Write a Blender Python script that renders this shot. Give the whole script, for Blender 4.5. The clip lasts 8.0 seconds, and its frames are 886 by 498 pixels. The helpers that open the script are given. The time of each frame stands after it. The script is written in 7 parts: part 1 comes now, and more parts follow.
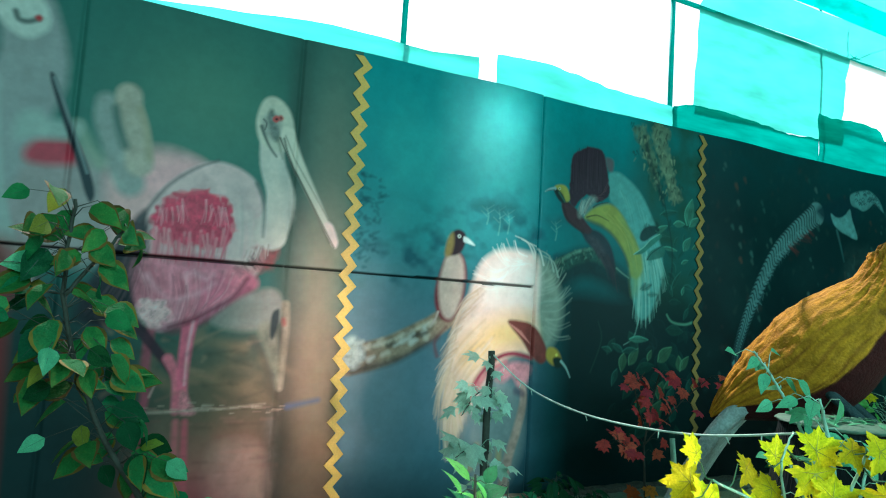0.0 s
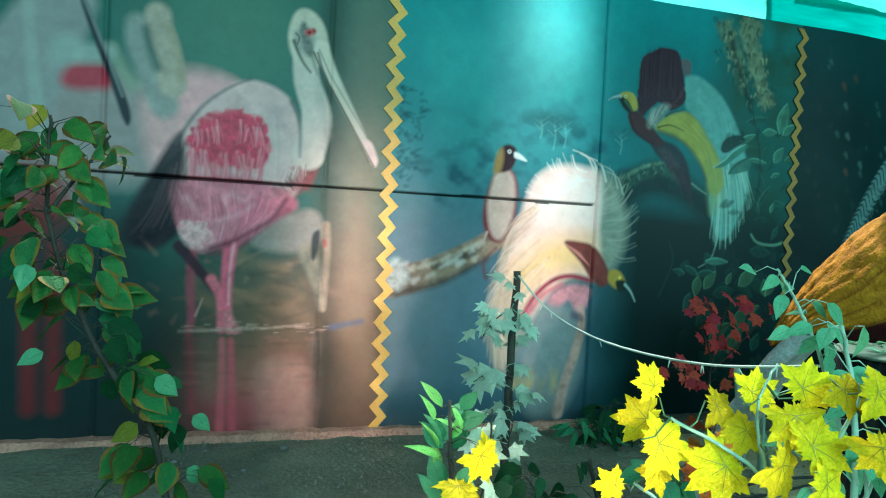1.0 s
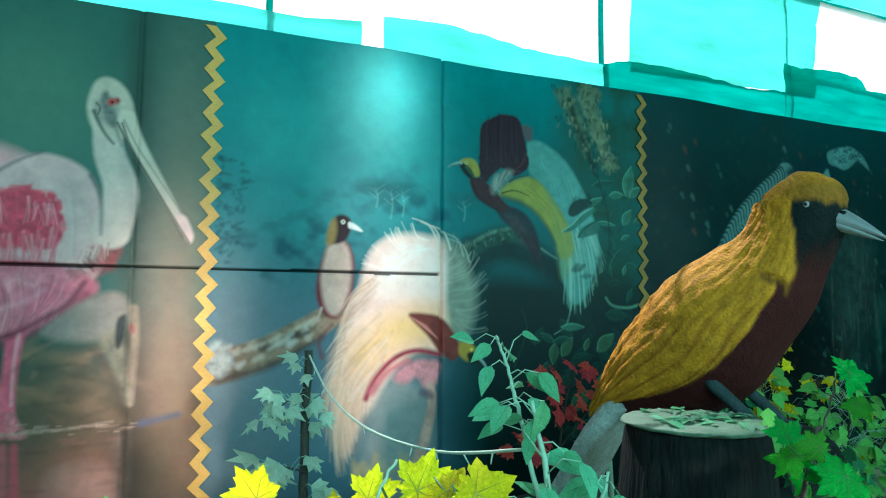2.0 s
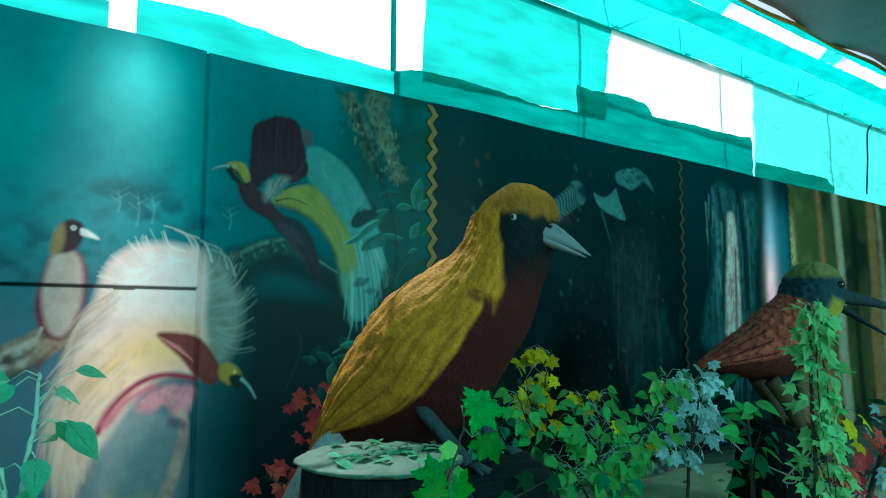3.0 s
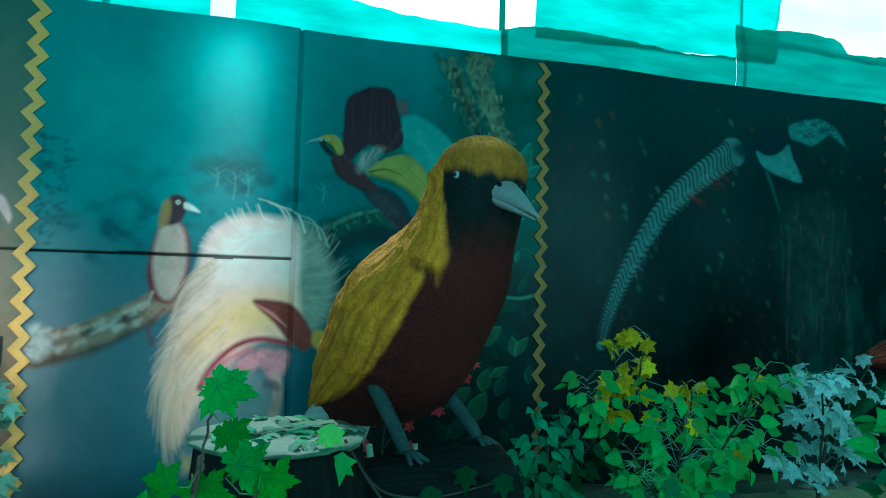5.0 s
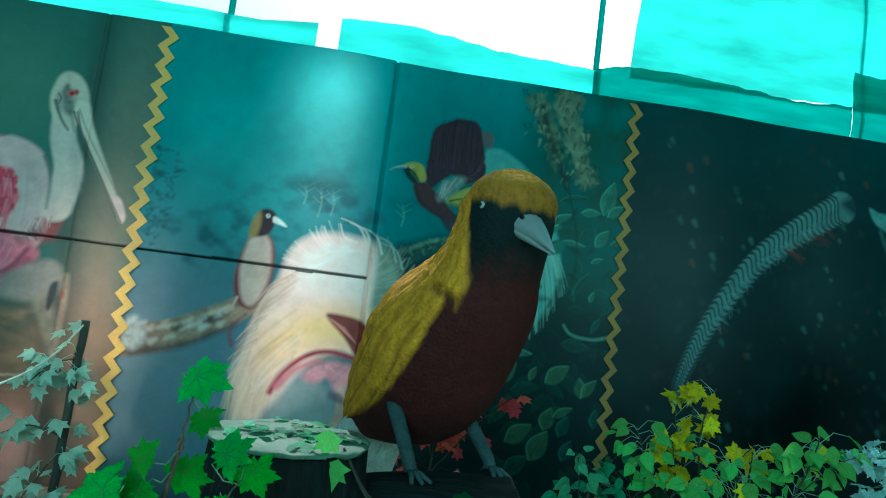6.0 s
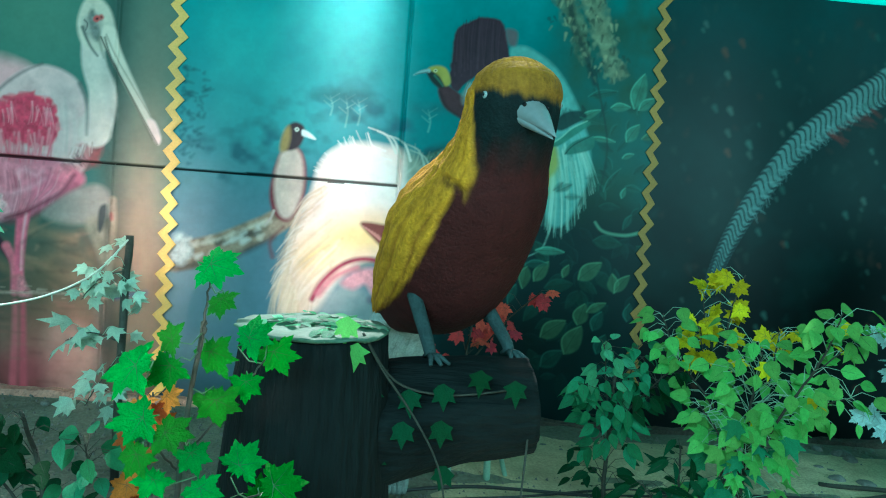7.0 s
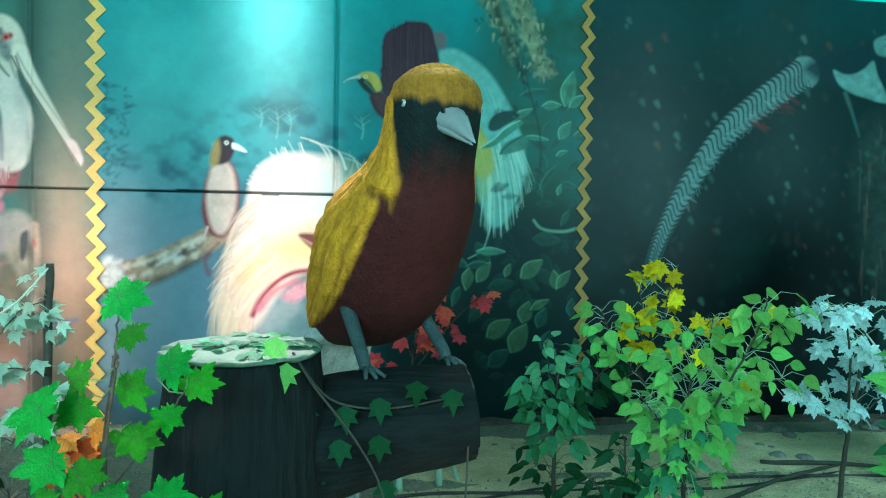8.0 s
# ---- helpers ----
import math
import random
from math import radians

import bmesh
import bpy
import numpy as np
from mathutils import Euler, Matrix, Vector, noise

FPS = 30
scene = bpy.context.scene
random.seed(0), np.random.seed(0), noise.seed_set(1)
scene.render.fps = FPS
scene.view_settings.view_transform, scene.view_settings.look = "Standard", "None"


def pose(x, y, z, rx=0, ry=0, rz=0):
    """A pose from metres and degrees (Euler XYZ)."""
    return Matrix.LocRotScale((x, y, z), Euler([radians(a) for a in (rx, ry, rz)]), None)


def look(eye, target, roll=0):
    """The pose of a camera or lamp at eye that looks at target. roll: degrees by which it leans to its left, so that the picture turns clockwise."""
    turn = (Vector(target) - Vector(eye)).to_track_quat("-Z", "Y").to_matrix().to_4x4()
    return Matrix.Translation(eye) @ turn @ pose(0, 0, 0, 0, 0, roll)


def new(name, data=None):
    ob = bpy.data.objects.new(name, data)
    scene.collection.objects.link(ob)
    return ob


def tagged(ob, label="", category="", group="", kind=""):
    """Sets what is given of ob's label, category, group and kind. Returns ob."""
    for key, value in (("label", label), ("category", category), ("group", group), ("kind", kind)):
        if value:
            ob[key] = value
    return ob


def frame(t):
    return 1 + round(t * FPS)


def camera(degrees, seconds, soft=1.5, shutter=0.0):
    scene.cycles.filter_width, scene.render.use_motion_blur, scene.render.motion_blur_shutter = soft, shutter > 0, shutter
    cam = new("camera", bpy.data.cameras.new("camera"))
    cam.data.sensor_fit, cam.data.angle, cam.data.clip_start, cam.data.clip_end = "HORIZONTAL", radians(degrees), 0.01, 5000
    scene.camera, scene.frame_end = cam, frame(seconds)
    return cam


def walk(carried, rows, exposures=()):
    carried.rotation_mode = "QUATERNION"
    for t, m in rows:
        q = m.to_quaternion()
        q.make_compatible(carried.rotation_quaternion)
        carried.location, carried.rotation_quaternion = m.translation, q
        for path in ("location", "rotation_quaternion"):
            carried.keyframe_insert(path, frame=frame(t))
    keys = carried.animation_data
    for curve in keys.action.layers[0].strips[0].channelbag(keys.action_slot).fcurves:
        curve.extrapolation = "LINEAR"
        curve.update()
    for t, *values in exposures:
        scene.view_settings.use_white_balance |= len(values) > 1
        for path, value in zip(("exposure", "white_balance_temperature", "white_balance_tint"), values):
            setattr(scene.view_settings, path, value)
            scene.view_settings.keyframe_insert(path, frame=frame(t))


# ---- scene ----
cam = camera(67.4, 8.0, soft=1.1)
PATH = [
    (0, (0.192, 0.224, 1.338), (1.074, 2.011, 1.511), 3.6),
    (0.2, (0.299, 0.228, 1.372), (1.171, 2.028, 1.342), 0.9),
    (0.5, (0.429, 0.25, 1.358), (1.268, 2.065, 1.322), 3.2),
    (0.8, (0.574, 0.258, 1.32), (1.267, 2.133, 1.268), 6.4),
    (1, (0.663, 0.265, 1.324), (1.254, 2.174, 1.256), 3.1),
    (1.2, (0.801, 0.188, 1.361), (1.298, 2.125, 1.324), -1.6),
    (2.3, (1.452, 0.327, 1.326), (2.324, 2.116, 1.526), -0.0),
    (2.5, (1.552, 0.327, 1.347), (2.489, 2.083, 1.542), -2.2),
    (2.7, (1.694, 0.321, 1.376), (2.801, 1.979, 1.541), -3.7),
    (2.8, (1.773, 0.326, 1.378), (2.906, 1.963, 1.566), -3.6),
    (3, (1.921, 0.286, 1.359), (3.07, 1.909, 1.565), 0.1),
    (3.2, (2.03, 0.258, 1.359), (3.203, 1.864, 1.567), 0.0),
    (3.5, (2.22, 0.283, 1.369), (3.417, 1.871, 1.582), -3.2),
    (3.8, (2.365, 0.284, 1.372), (3.556, 1.869, 1.637), -2.4),
    (4, (2.477, 0.285, 1.368), (3.573, 1.935, 1.643), -4.0),
    (4.2, (2.565, 0.256, 1.386), (3.558, 1.974, 1.64), -5.8),
    (4.5, (2.694, 0.17, 1.379), (3.448, 2.018, 1.515), -3.4),
    (4.7, (2.733, 0.142, 1.357), (3.357, 2.04, 1.45), -0.4),
    (5.8, (3.021, 0.102, 1.386), (3.423, 2.049, 1.602), 4.7),
    (5.9, (3.034, 0.057, 1.372), (3.304, 2.028, 1.572), 6.3),
    (6, (3.048, 0.026, 1.359), (3.251, 2.006, 1.553), 7.3),
    (6.2, (3.083, 0.038, 1.334), (3.22, 2.027, 1.494), 9.7),
    (6.5, (3.128, -0.029, 1.297), (3.204, 1.968, 1.348), 9.0),
    (6.8, (3.148, -0.014, 1.297), (3.216, 1.985, 1.26), 6.0),
    (7, (3.163, -0.038, 1.304), (3.251, 1.958, 1.227), 4.4),
    (7.5, (3.182, -0.031, 1.303), (3.33, 1.962, 1.218), 4.3),
    (8, (3.232, -0.023, 1.331), (3.465, 1.962, 1.265), 1.1),
]
walk(cam, [(t, look(eye, target, roll)) for t, eye, target, roll in PATH],
     [(0.0, 0.5, 5900, 5), (0.5, 0.7, 5850, 6), (1.0, 0.74, 5920, 11), (2.3, 0.45, 5700, 1), (2.5, 0.35, 5500, -3), (3.0, 0.12, 5350, -4), (3.5, 0.05, 5150, -8), (4.5, -0.05, 4900, -15),
      (5.8, 0.2, 5300, -5), (6.5, 0.28, 5600, 1), (7.0, 1.0, 5600, 4), (8.0, 1.23, 5900, 11)])

# ---- world, sun, light ----
world = bpy.data.worlds.new("sky")
scene.world = world
world.use_nodes = True
wn = world.node_tree
sky = wn.nodes.new("ShaderNodeTexSky")
sky.sky_type, sky.sun_disc = "NISHITA", False
sky.sun_elevation, sky.sun_rotation = radians(52), radians(20)
sky.air_density, sky.dust_density = 1.0, 5.0
wn.links.new(sky.outputs[0], wn.nodes["Background"].inputs[0])
wn.nodes["Background"].inputs[1].default_value = 0.15

sun = new("sun", bpy.data.lights.new("sun", "SUN"))
sun.data.energy, sun.data.angle, sun.data.color = 3.6, radians(0.6), (1.0, 0.96, 0.88)
sun.matrix_world = look((3, 30, 38), (3, 0, 0))


def area_lamp(name, eye, target, sx, sz, power, spread, colour):
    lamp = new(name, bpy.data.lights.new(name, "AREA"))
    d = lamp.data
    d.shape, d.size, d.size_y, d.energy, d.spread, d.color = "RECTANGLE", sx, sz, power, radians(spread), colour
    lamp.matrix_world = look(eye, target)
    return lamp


# frontal daylight from the visitors' side, which stays out of view
area_lamp("daylight_window", (0.7, -2.9, 3.0), (1.2, 4.4, 1.0), 5.6, 1.0, 145, 150, (0.47, 1.0, 0.97))
# added fill that brightens the far plants and statues
area_lamp("fill_lamp_far", (8.0, -2.9, 2.6), (7.0, 4.4, 0.6), 2.2, 1.6, 85, 130, (0.5, 1.0, 0.95))
# narrow lamps added for the bright streaks on the mural; no slots are built
area_lamp("streak_lamp", (2.62, -2.95, 2.5), (2.62, 4.38, 1.75), 0.16, 2.6, 2.5, 8, (1.0, 0.84, 0.72))
area_lamp("spot_lamp_high", (2.64, -2.95, 3.1), (2.65, 4.38, 2.74), 0.12, 0.2, 0.5, 5, (1.0, 0.86, 0.78))
area_lamp("streak_lamp_left", (1.35, -2.95, 1.6), (1.35, 4.38, 0.9), 0.14, 1.6, 2.8, 9, (1.0, 0.8, 0.66))
area_lamp("streak_lamp_far", (8.6, -2.95, 2.3), (9.75, 4.38, 2.0), 0.12, 1.2, 5, 6, (0.85, 0.97, 1.0))


# ---- materials ----
def srgb(r, g, b):
    return tuple(((c / 255 + 0.055) / 1.055) ** 2.4 if c > 10 else c / 255 / 12.92 for c in (r, g, b))


def material(name, colour, rough=0.6, metal=0.0, vary=0.25, scale=6.0, fine=90.0, bump=0.15, by_object=0.0,
             through_colour=None, through_part=0.0, attribute="", stretch=(1, 1, 1), dirt=None, dirt_part=0.4, bump_size=0.004, specular=0.5):
    m = bpy.data.materials.new(name)
    m.use_nodes = True
    t = m.node_tree
    n, link = t.nodes, t.links.new
    bsdf = n["Principled BSDF"]
    bsdf.inputs["Roughness"].default_value = rough
    bsdf.inputs["Metallic"].default_value = metal
    bsdf.inputs["Specular IOR Level"].default_value = specular
    co = n.new("ShaderNodeTexCoord")
    mp = n.new("ShaderNodeMapping")
    mp.inputs["Scale"].default_value = stretch
    link(co.outputs["Object"], mp.inputs["Vector"])

    def noise_at(size, detail):
        k = n.new("ShaderNodeTexNoise")
        k.inputs["Scale"].default_value, k.inputs["Detail"].default_value = size, detail
        link(mp.outputs[0], k.inputs["Vector"])
        return k

    big, small = noise_at(scale, 5), noise_at(fine, 3)
    if attribute:
        base = n.new("ShaderNodeAttribute")
        base.attribute_name = attribute
        colour_out = base.outputs["Color"]
    else:
        base = n.new("ShaderNodeRGB")
        base.outputs[0].default_value = (*colour, 1)
        colour_out = base.outputs[0]
    # two scales of lightness
    total = n.new("ShaderNodeMath")
    total.operation = "ADD"
    link(big.outputs["Fac"], total.inputs[0])
    link(small.outputs["Fac"], total.inputs[1])
    span = n.new("ShaderNodeMapRange")
    span.inputs[1].default_value, span.inputs[2].default_value = 0.6, 1.4
    span.inputs[3].default_value, span.inputs[4].default_value = 1 - vary, 1 + vary
    link(total.outputs[0], span.inputs[0])
    value = span.outputs[0]
    if by_object:
        info = n.new("ShaderNodeObjectInfo")
        r = n.new("ShaderNodeMapRange")
        r.inputs[3].default_value, r.inputs[4].default_value = 1 - by_object, 1 + by_object
        link(info.outputs["Random"], r.inputs[0])
        mul = n.new("ShaderNodeMath")
        mul.operation = "MULTIPLY"
        link(value, mul.inputs[0])
        link(r.outputs[0], mul.inputs[1])
        value = mul.outputs[0]
    hsv = n.new("ShaderNodeHueSaturation")
    link(colour_out, hsv.inputs["Color"])
    link(value, hsv.inputs["Value"])
    out = hsv.outputs[0]
    if by_object:
        h = n.new("ShaderNodeMapRange")
        h.inputs[3].default_value, h.inputs[4].default_value = 0.484, 0.512
        link(info.outputs["Random"], h.inputs[0])
        link(h.outputs[0], hsv.inputs["Hue"])
    if dirt:
        patch = noise_at(scale * 0.45, 6)
        ramp = n.new("ShaderNodeMapRange")
        ramp.inputs[1].default_value, ramp.inputs[2].default_value = 0.5, 0.68
        ramp.inputs[4].default_value = dirt_part
        link(patch.outputs["Fac"], ramp.inputs[0])
        mix = n.new("ShaderNodeMix")
        mix.data_type = "RGBA"
        link(ramp.outputs[0], mix.inputs["Factor"])
        link(out, mix.inputs["A"])
        mix.inputs["B"].default_value = (*dirt, 1)
        out = mix.outputs["Result"]
    link(out, bsdf.inputs["Base Color"])
    if bump:
        b = n.new("ShaderNodeBump")
        b.inputs["Strength"].default_value, b.inputs["Distance"].default_value = bump, bump_size
        link(total.outputs[0], b.inputs["Height"])
        link(b.outputs[0], bsdf.inputs["Normal"])
    if through_part:
        tr = n.new("ShaderNodeBsdfTranslucent")
        if through_colour:
            glow = n.new("ShaderNodeHueSaturation")
            glow.inputs["Color"].default_value = (*through_colour, 1)
            link(value, glow.inputs["Value"])
            link(glow.outputs[0], tr.inputs[0])
        else:
            link(out, tr.inputs[0])
        mx = n.new("ShaderNodeMixShader")
        mx.inputs[0].default_value = through_part
        link(bsdf.outputs[0], mx.inputs[1])
        link(tr.outputs[0], mx.inputs[2])
        link(mx.outputs[0], n["Material Output"].inputs[0])
    return m


M = {}
M["print"] = material("printed_vinyl", (1, 1, 1), 0.42, vary=0.06, scale=2.0, fine=260, bump=0.12, attribute="print", bump_size=0.001, specular=0.13)
M["statue"] = material("painted_plaster", (1, 1, 1), 0.75, vary=0.34, scale=22, fine=95, bump=0.7, attribute="paint", bump_size=0.008, specular=0.15)
M["horn"] = material("smooth_grey_horn", (0.21, 0.235, 0.235), 0.45, vary=0.12, scale=10, fine=60, bump=0.1)
M["eye_white"] = material("eye_white", (0.26, 0.3, 0.29), 0.25, vary=0.05)
M["eye_black"] = material("eye_black", (0.01, 0.01, 0.012), 0.15, vary=0.05)
M["zigzag"] = material("yellow_zigzag_trim", srgb(232, 172, 80), 0.55, vary=0.15, scale=5, dirt=srgb(150, 110, 60), dirt_part=0.3)
# darker copies of the same trim, for strips where less light reaches
M["zigzag_dim"] = material("dim_zigzag_trim", srgb(146, 112, 46), 0.65, vary=0.25, scale=5, dirt=srgb(96, 72, 38), dirt_part=0.4)
M["zigzag_dimmer"] = material("dimmer_zigzag_trim", srgb(84, 74, 40), 0.7, vary=0.35, scale=5, dirt=srgb(44, 42, 28), dirt_part=0.6)
M["wall"] = material("grey_board", (0.16, 0.17, 0.16), 0.8)
M["soil"] = material("packed_soil", (0.17, 0.18, 0.125), 0.95, vary=0.45, scale=3.2, fine=45, bump=0.8, dirt=(0.1, 0.13, 0.09), dirt_part=0.6, bump_size=0.02)
M["sand"] = material("pale_sand", (0.55, 0.5, 0.34), 0.95, vary=0.3, scale=4, fine=60, bump=0.6, bump_size=0.01)
M["dry_soil"] = material("dry_sandy_soil", (0.52, 0.44, 0.26), 0.95, vary=0.4, scale=5, fine=70, bump=0.9, dirt=(0.24, 0.23, 0.14), dirt_part=0.6, bump_size=0.015)
M["ledge"] = material("broken_plaster", srgb(196, 140, 120), 0.9, vary=0.4, scale=8, fine=50, bump=1.0, bump_size=0.02)
M["dark_ledge"] = material("dark_brown_plaster", (0.07, 0.06, 0.045), 0.95, vary=0.5, scale=8, fine=50, bump=1.0, bump_size=0.02)
M["bark"] = material("black_painted_bark", (0.005, 0.008, 0.008), 0.85, vary=0.6, scale=5, fine=40, bump=1.0, stretch=(1, 1, 0.15), bump_size=0.02, specular=0.15)
M["bark_side"] = material("black_painted_log", (0.005, 0.008, 0.008), 0.85, vary=0.6, scale=5, fine=40, bump=1.0, stretch=(0.15, 1, 1), bump_size=0.02, specular=0.15)
M["bark_top"] = material("pale_green_cut_wood", srgb(72, 104, 84), 0.7, vary=0.4, scale=9, fine=60, bump=0.5, dirt=srgb(60, 85, 60), dirt_part=0.5)
M["twig"] = material("dark_twig", (0.035, 0.035, 0.025), 0.8, vary=0.4, scale=20)
M["pale_twig"] = material("pale_green_stem", srgb(150, 185, 160), 0.6, vary=0.2, scale=20)
M["green_twig"] = material("green_stem", (0.07, 0.16, 0.07), 0.6, vary=0.2, scale=20)
M["rope"] = material("pale_plastic_vine", srgb(175, 200, 185), 0.6, vary=0.2, scale=30)
M["cable"] = material("black_cable", (0.015, 0.016, 0.015), 0.5)
M["net"] = material("green_shade_net", (0.0, 0.16, 0.13), 0.8, vary=0.42, scale=0.7, fine=4.5, bump=0.6, bump_size=0.03, stretch=(0.5, 1, 1.8), through_colour=(0.09, 0.66, 0.57), through_part=0.88)
M["net_dark"] = material("doubled_green_shade_net", (0.0, 0.10, 0.085), 0.8, vary=0.4, scale=1.1, fine=6, bump=0.6, bump_size=0.03, stretch=(0.4, 1, 2.4), through_colour=(0.0, 0.27, 0.22), through_part=0.85)
M["net_pale"] = material("thin_green_shade_net", (0.02, 0.3, 0.26), 0.8, vary=0.3, scale=1.2, fine=9, bump=0.6, bump_size=0.03, stretch=(0.6, 1, 1.6), through_colour=(0.16, 0.78, 0.7), through_part=0.88)
M["net_fold"] = material("folded_green_shade_net", (0.0, 0.14, 0.12), 0.8, vary=0.45, scale=0.9, fine=7, bump=0.6, bump_size=0.03, stretch=(0.5, 1, 1.5), through_colour=(0.02, 0.42, 0.37), through_part=0.88)
# added white cloth that stands in for sky glare in the net's gaps
M["sheet"] = material("white_glare_sheet", (0.7, 0.8, 0.78), 0.8, vary=0.1, scale=2, through_colour=(0.85, 1.0, 0.98), through_part=0.92)
# steel coloured bright teal and let glow through, for the backlit haze on it
M["post"] = material("hazed_teal_post", (0.02, 0.6, 0.52), 0.6, vary=0.2, through_part=0.4)
M["steel"] = material("dull_steel", (0.05, 0.08, 0.08), 0.5, metal=0.4)
M["tarp"] = material("grey_tarpaulin", (0.13, 0.14, 0.14), 0.7, vary=0.3, scale=1.5, fine=30, bump=0.4)
M["edging"] = material("yellow_black_edging", srgb(170, 120, 40), 0.7, vary=0.7, scale=25)
M["stone"] = material("grey_stone", (0.16, 0.16, 0.14), 0.9, vary=0.4, scale=14, bump=0.8)


def leaf_material(name, colour, glow=0.35, rough=0.45, scale=3.0, **kw):
    vein = [c * 0.45 for c in colour]
    M[name + "_vein"] = material(name + "_vein", vein, 0.6, by_object=0.2)
    return material(name, colour, 0.7, specular=0.12, vary=0.3, scale=scale, fine=22, bump=0.35, bump_size=0.05, by_object=0.25, through_part=glow, **kw)


M["maple_green"] = leaf_material("green_fabric_leaf", (0.010, 0.20, 0.013))
M["maple_yellow"] = leaf_material("yellow_fabric_leaf", (0.75, 0.62, 0.008))
M["maple_red"] = leaf_material("red_fabric_leaf", (0.66, 0.09, 0.07))
M["maple_orange"] = leaf_material("orange_fabric_leaf", (0.6, 0.17, 0.03))
M["ivy_pale"] = leaf_material("frosted_fabric_leaf", (0.44, 0.6, 0.46))
M["ivy_white"] = leaf_material("silver_blue_fabric_leaf", (0.54, 0.77, 0.77))
M["round_green"] = leaf_material("mint_fabric_leaf", (0.13, 0.42, 0.22))
M["frost_green"] = leaf_material("faded_mint_leaf", (0.17, 0.33, 0.22))
M["bush_green"] = leaf_material("bright_green_leaf", (0.17, 0.5, 0.11))
M["dark_green"] = leaf_material("deep_green_leaf", (0.010, 0.065, 0.024))
M["ficus_green"] = leaf_material("mid_green_leaf", (0.05, 0.24, 0.11))
M["vine_green"] = leaf_material("light_green_vine_leaf", (0.32, 0.66, 0.24))
M["vine_dark"] = leaf_material("dark_vine_leaf", (0.02, 0.15, 0.05))
M["olive"] = leaf_material("yellow_olive_leaf", (0.2, 0.24, 0.03))
M["variegated"] = leaf_material("variegated_leaf", (0.034, 0.17, 0.045), scale=4.5, dirt=(0.16, 0.19, 0.04), dirt_part=0.5)


# ---- helpers ----
class Geo:
    """Vertices and faces of one mesh, with a material slot for each face."""

    def __init__(self):
        self.v, self.f, self.s = [], [], []

    def add(self, verts, faces, slot=0):
        k = len(self.v)
        self.v += [tuple(p) for p in verts]
        self.f += [tuple(i + k for i in face) for face in faces]
        self.s += [slot] * len(faces)
        return self

    def loft(self, rings, slot=0, caps=True):
        n, k = len(rings[0]), len(self.v)
        self.v += [tuple(p) for ring in rings for p in ring]
        for a in range(len(rings) - 1):
            for b in range(n):
                c = (b + 1) % n
                self.f.append((k + a * n + b, k + a * n + c, k + (a + 1) * n + c, k + (a + 1) * n + b))
                self.s.append(slot)
        if caps:
            self.f.append(tuple(k + b for b in reversed(range(n))))
            self.f.append(tuple(k + (len(rings) - 1) * n + b for b in range(n)))
            self.s += [slot, slot]
        return self

    def tube(self, path, r0, r1=None, n=6, slot=0, wobble=0.0):
        r1 = r0 if r1 is None else r1
        path = [Vector(p) for p in path]
        rings, side = [], None
        for i, p in enumerate(path):
            d = (path[min(i + 1, len(path) - 1)] - path[max(i - 1, 0)]).normalized()
            if side is None:
                side = d.cross(Vector((0.3, 0.2, 1)) if abs(d.z) < 0.9 else Vector((1, 0.2, 0))).normalized()
            side = (side - d * side.dot(d)).normalized()
            up = d.cross(side)
            r = r0 + (r1 - r0) * i / (len(path) - 1)
            rings.append([p + (side * math.cos(a) + up * math.sin(a)) * r * (1 + wobble * random.uniform(-1, 1)) for a in (2 * math.pi * k / n for k in range(n))])
        return self.loft(rings, slot)

    def box(self, lo, hi, slot=0):
        (a, b, c), (d, e, g) = lo, hi
        return self.add([(a, b, c), (d, b, c), (d, e, c), (a, e, c), (a, b, g), (d, b, g), (d, e, g), (a, e, g)],
                        [(0, 3, 2, 1), (4, 5, 6, 7), (0, 1, 5, 4), (1, 2, 6, 5), (2, 3, 7, 6), (3, 0, 4, 7)], slot)

    def ball(self, at, r, n=10, slot=0, squash=(1, 1, 1)):
        rings = []
        for i in range(1, n):
            a = math.pi * i / n
            rings.append([(at[0] + squash[0] * r * math.sin(a) * math.cos(b), at[1] + squash[1] * r * math.sin(a) * math.sin(b), at[2] - squash[2] * r * math.cos(a)) for b in (2 * math.pi * k / (n + 2) for k in range(n + 2))])
        return self.loft(rings, slot)

    def mesh(self, name, mats, smooth=True):
        me = bpy.data.meshes.new(name)
        me.from_pydata(self.v, [], self.f)
        for m in mats:
            me.materials.append(m)
        me.polygons.foreach_set("material_index", self.s)
        me.polygons.foreach_set("use_smooth", [smooth] * len(self.f))
        me.update()
        return me


def thing(name, at, label, category, group="", kind=""):
    ob = new(name)
    ob.location = at
    ob.empty_display_size = 0.1
    return tagged(ob, label, category, group, kind)


def part(name, geo, mats, parent=None, label="", smooth=True):
    ob = new(name, geo.mesh(name, mats if isinstance(mats, list) else [mats], smooth))
    if parent:
        ob.parent = parent
        ob.matrix_parent_inverse = Matrix.Translation(parent.location).inverted() if parent.parent is None else Matrix()
    return tagged(ob, label)


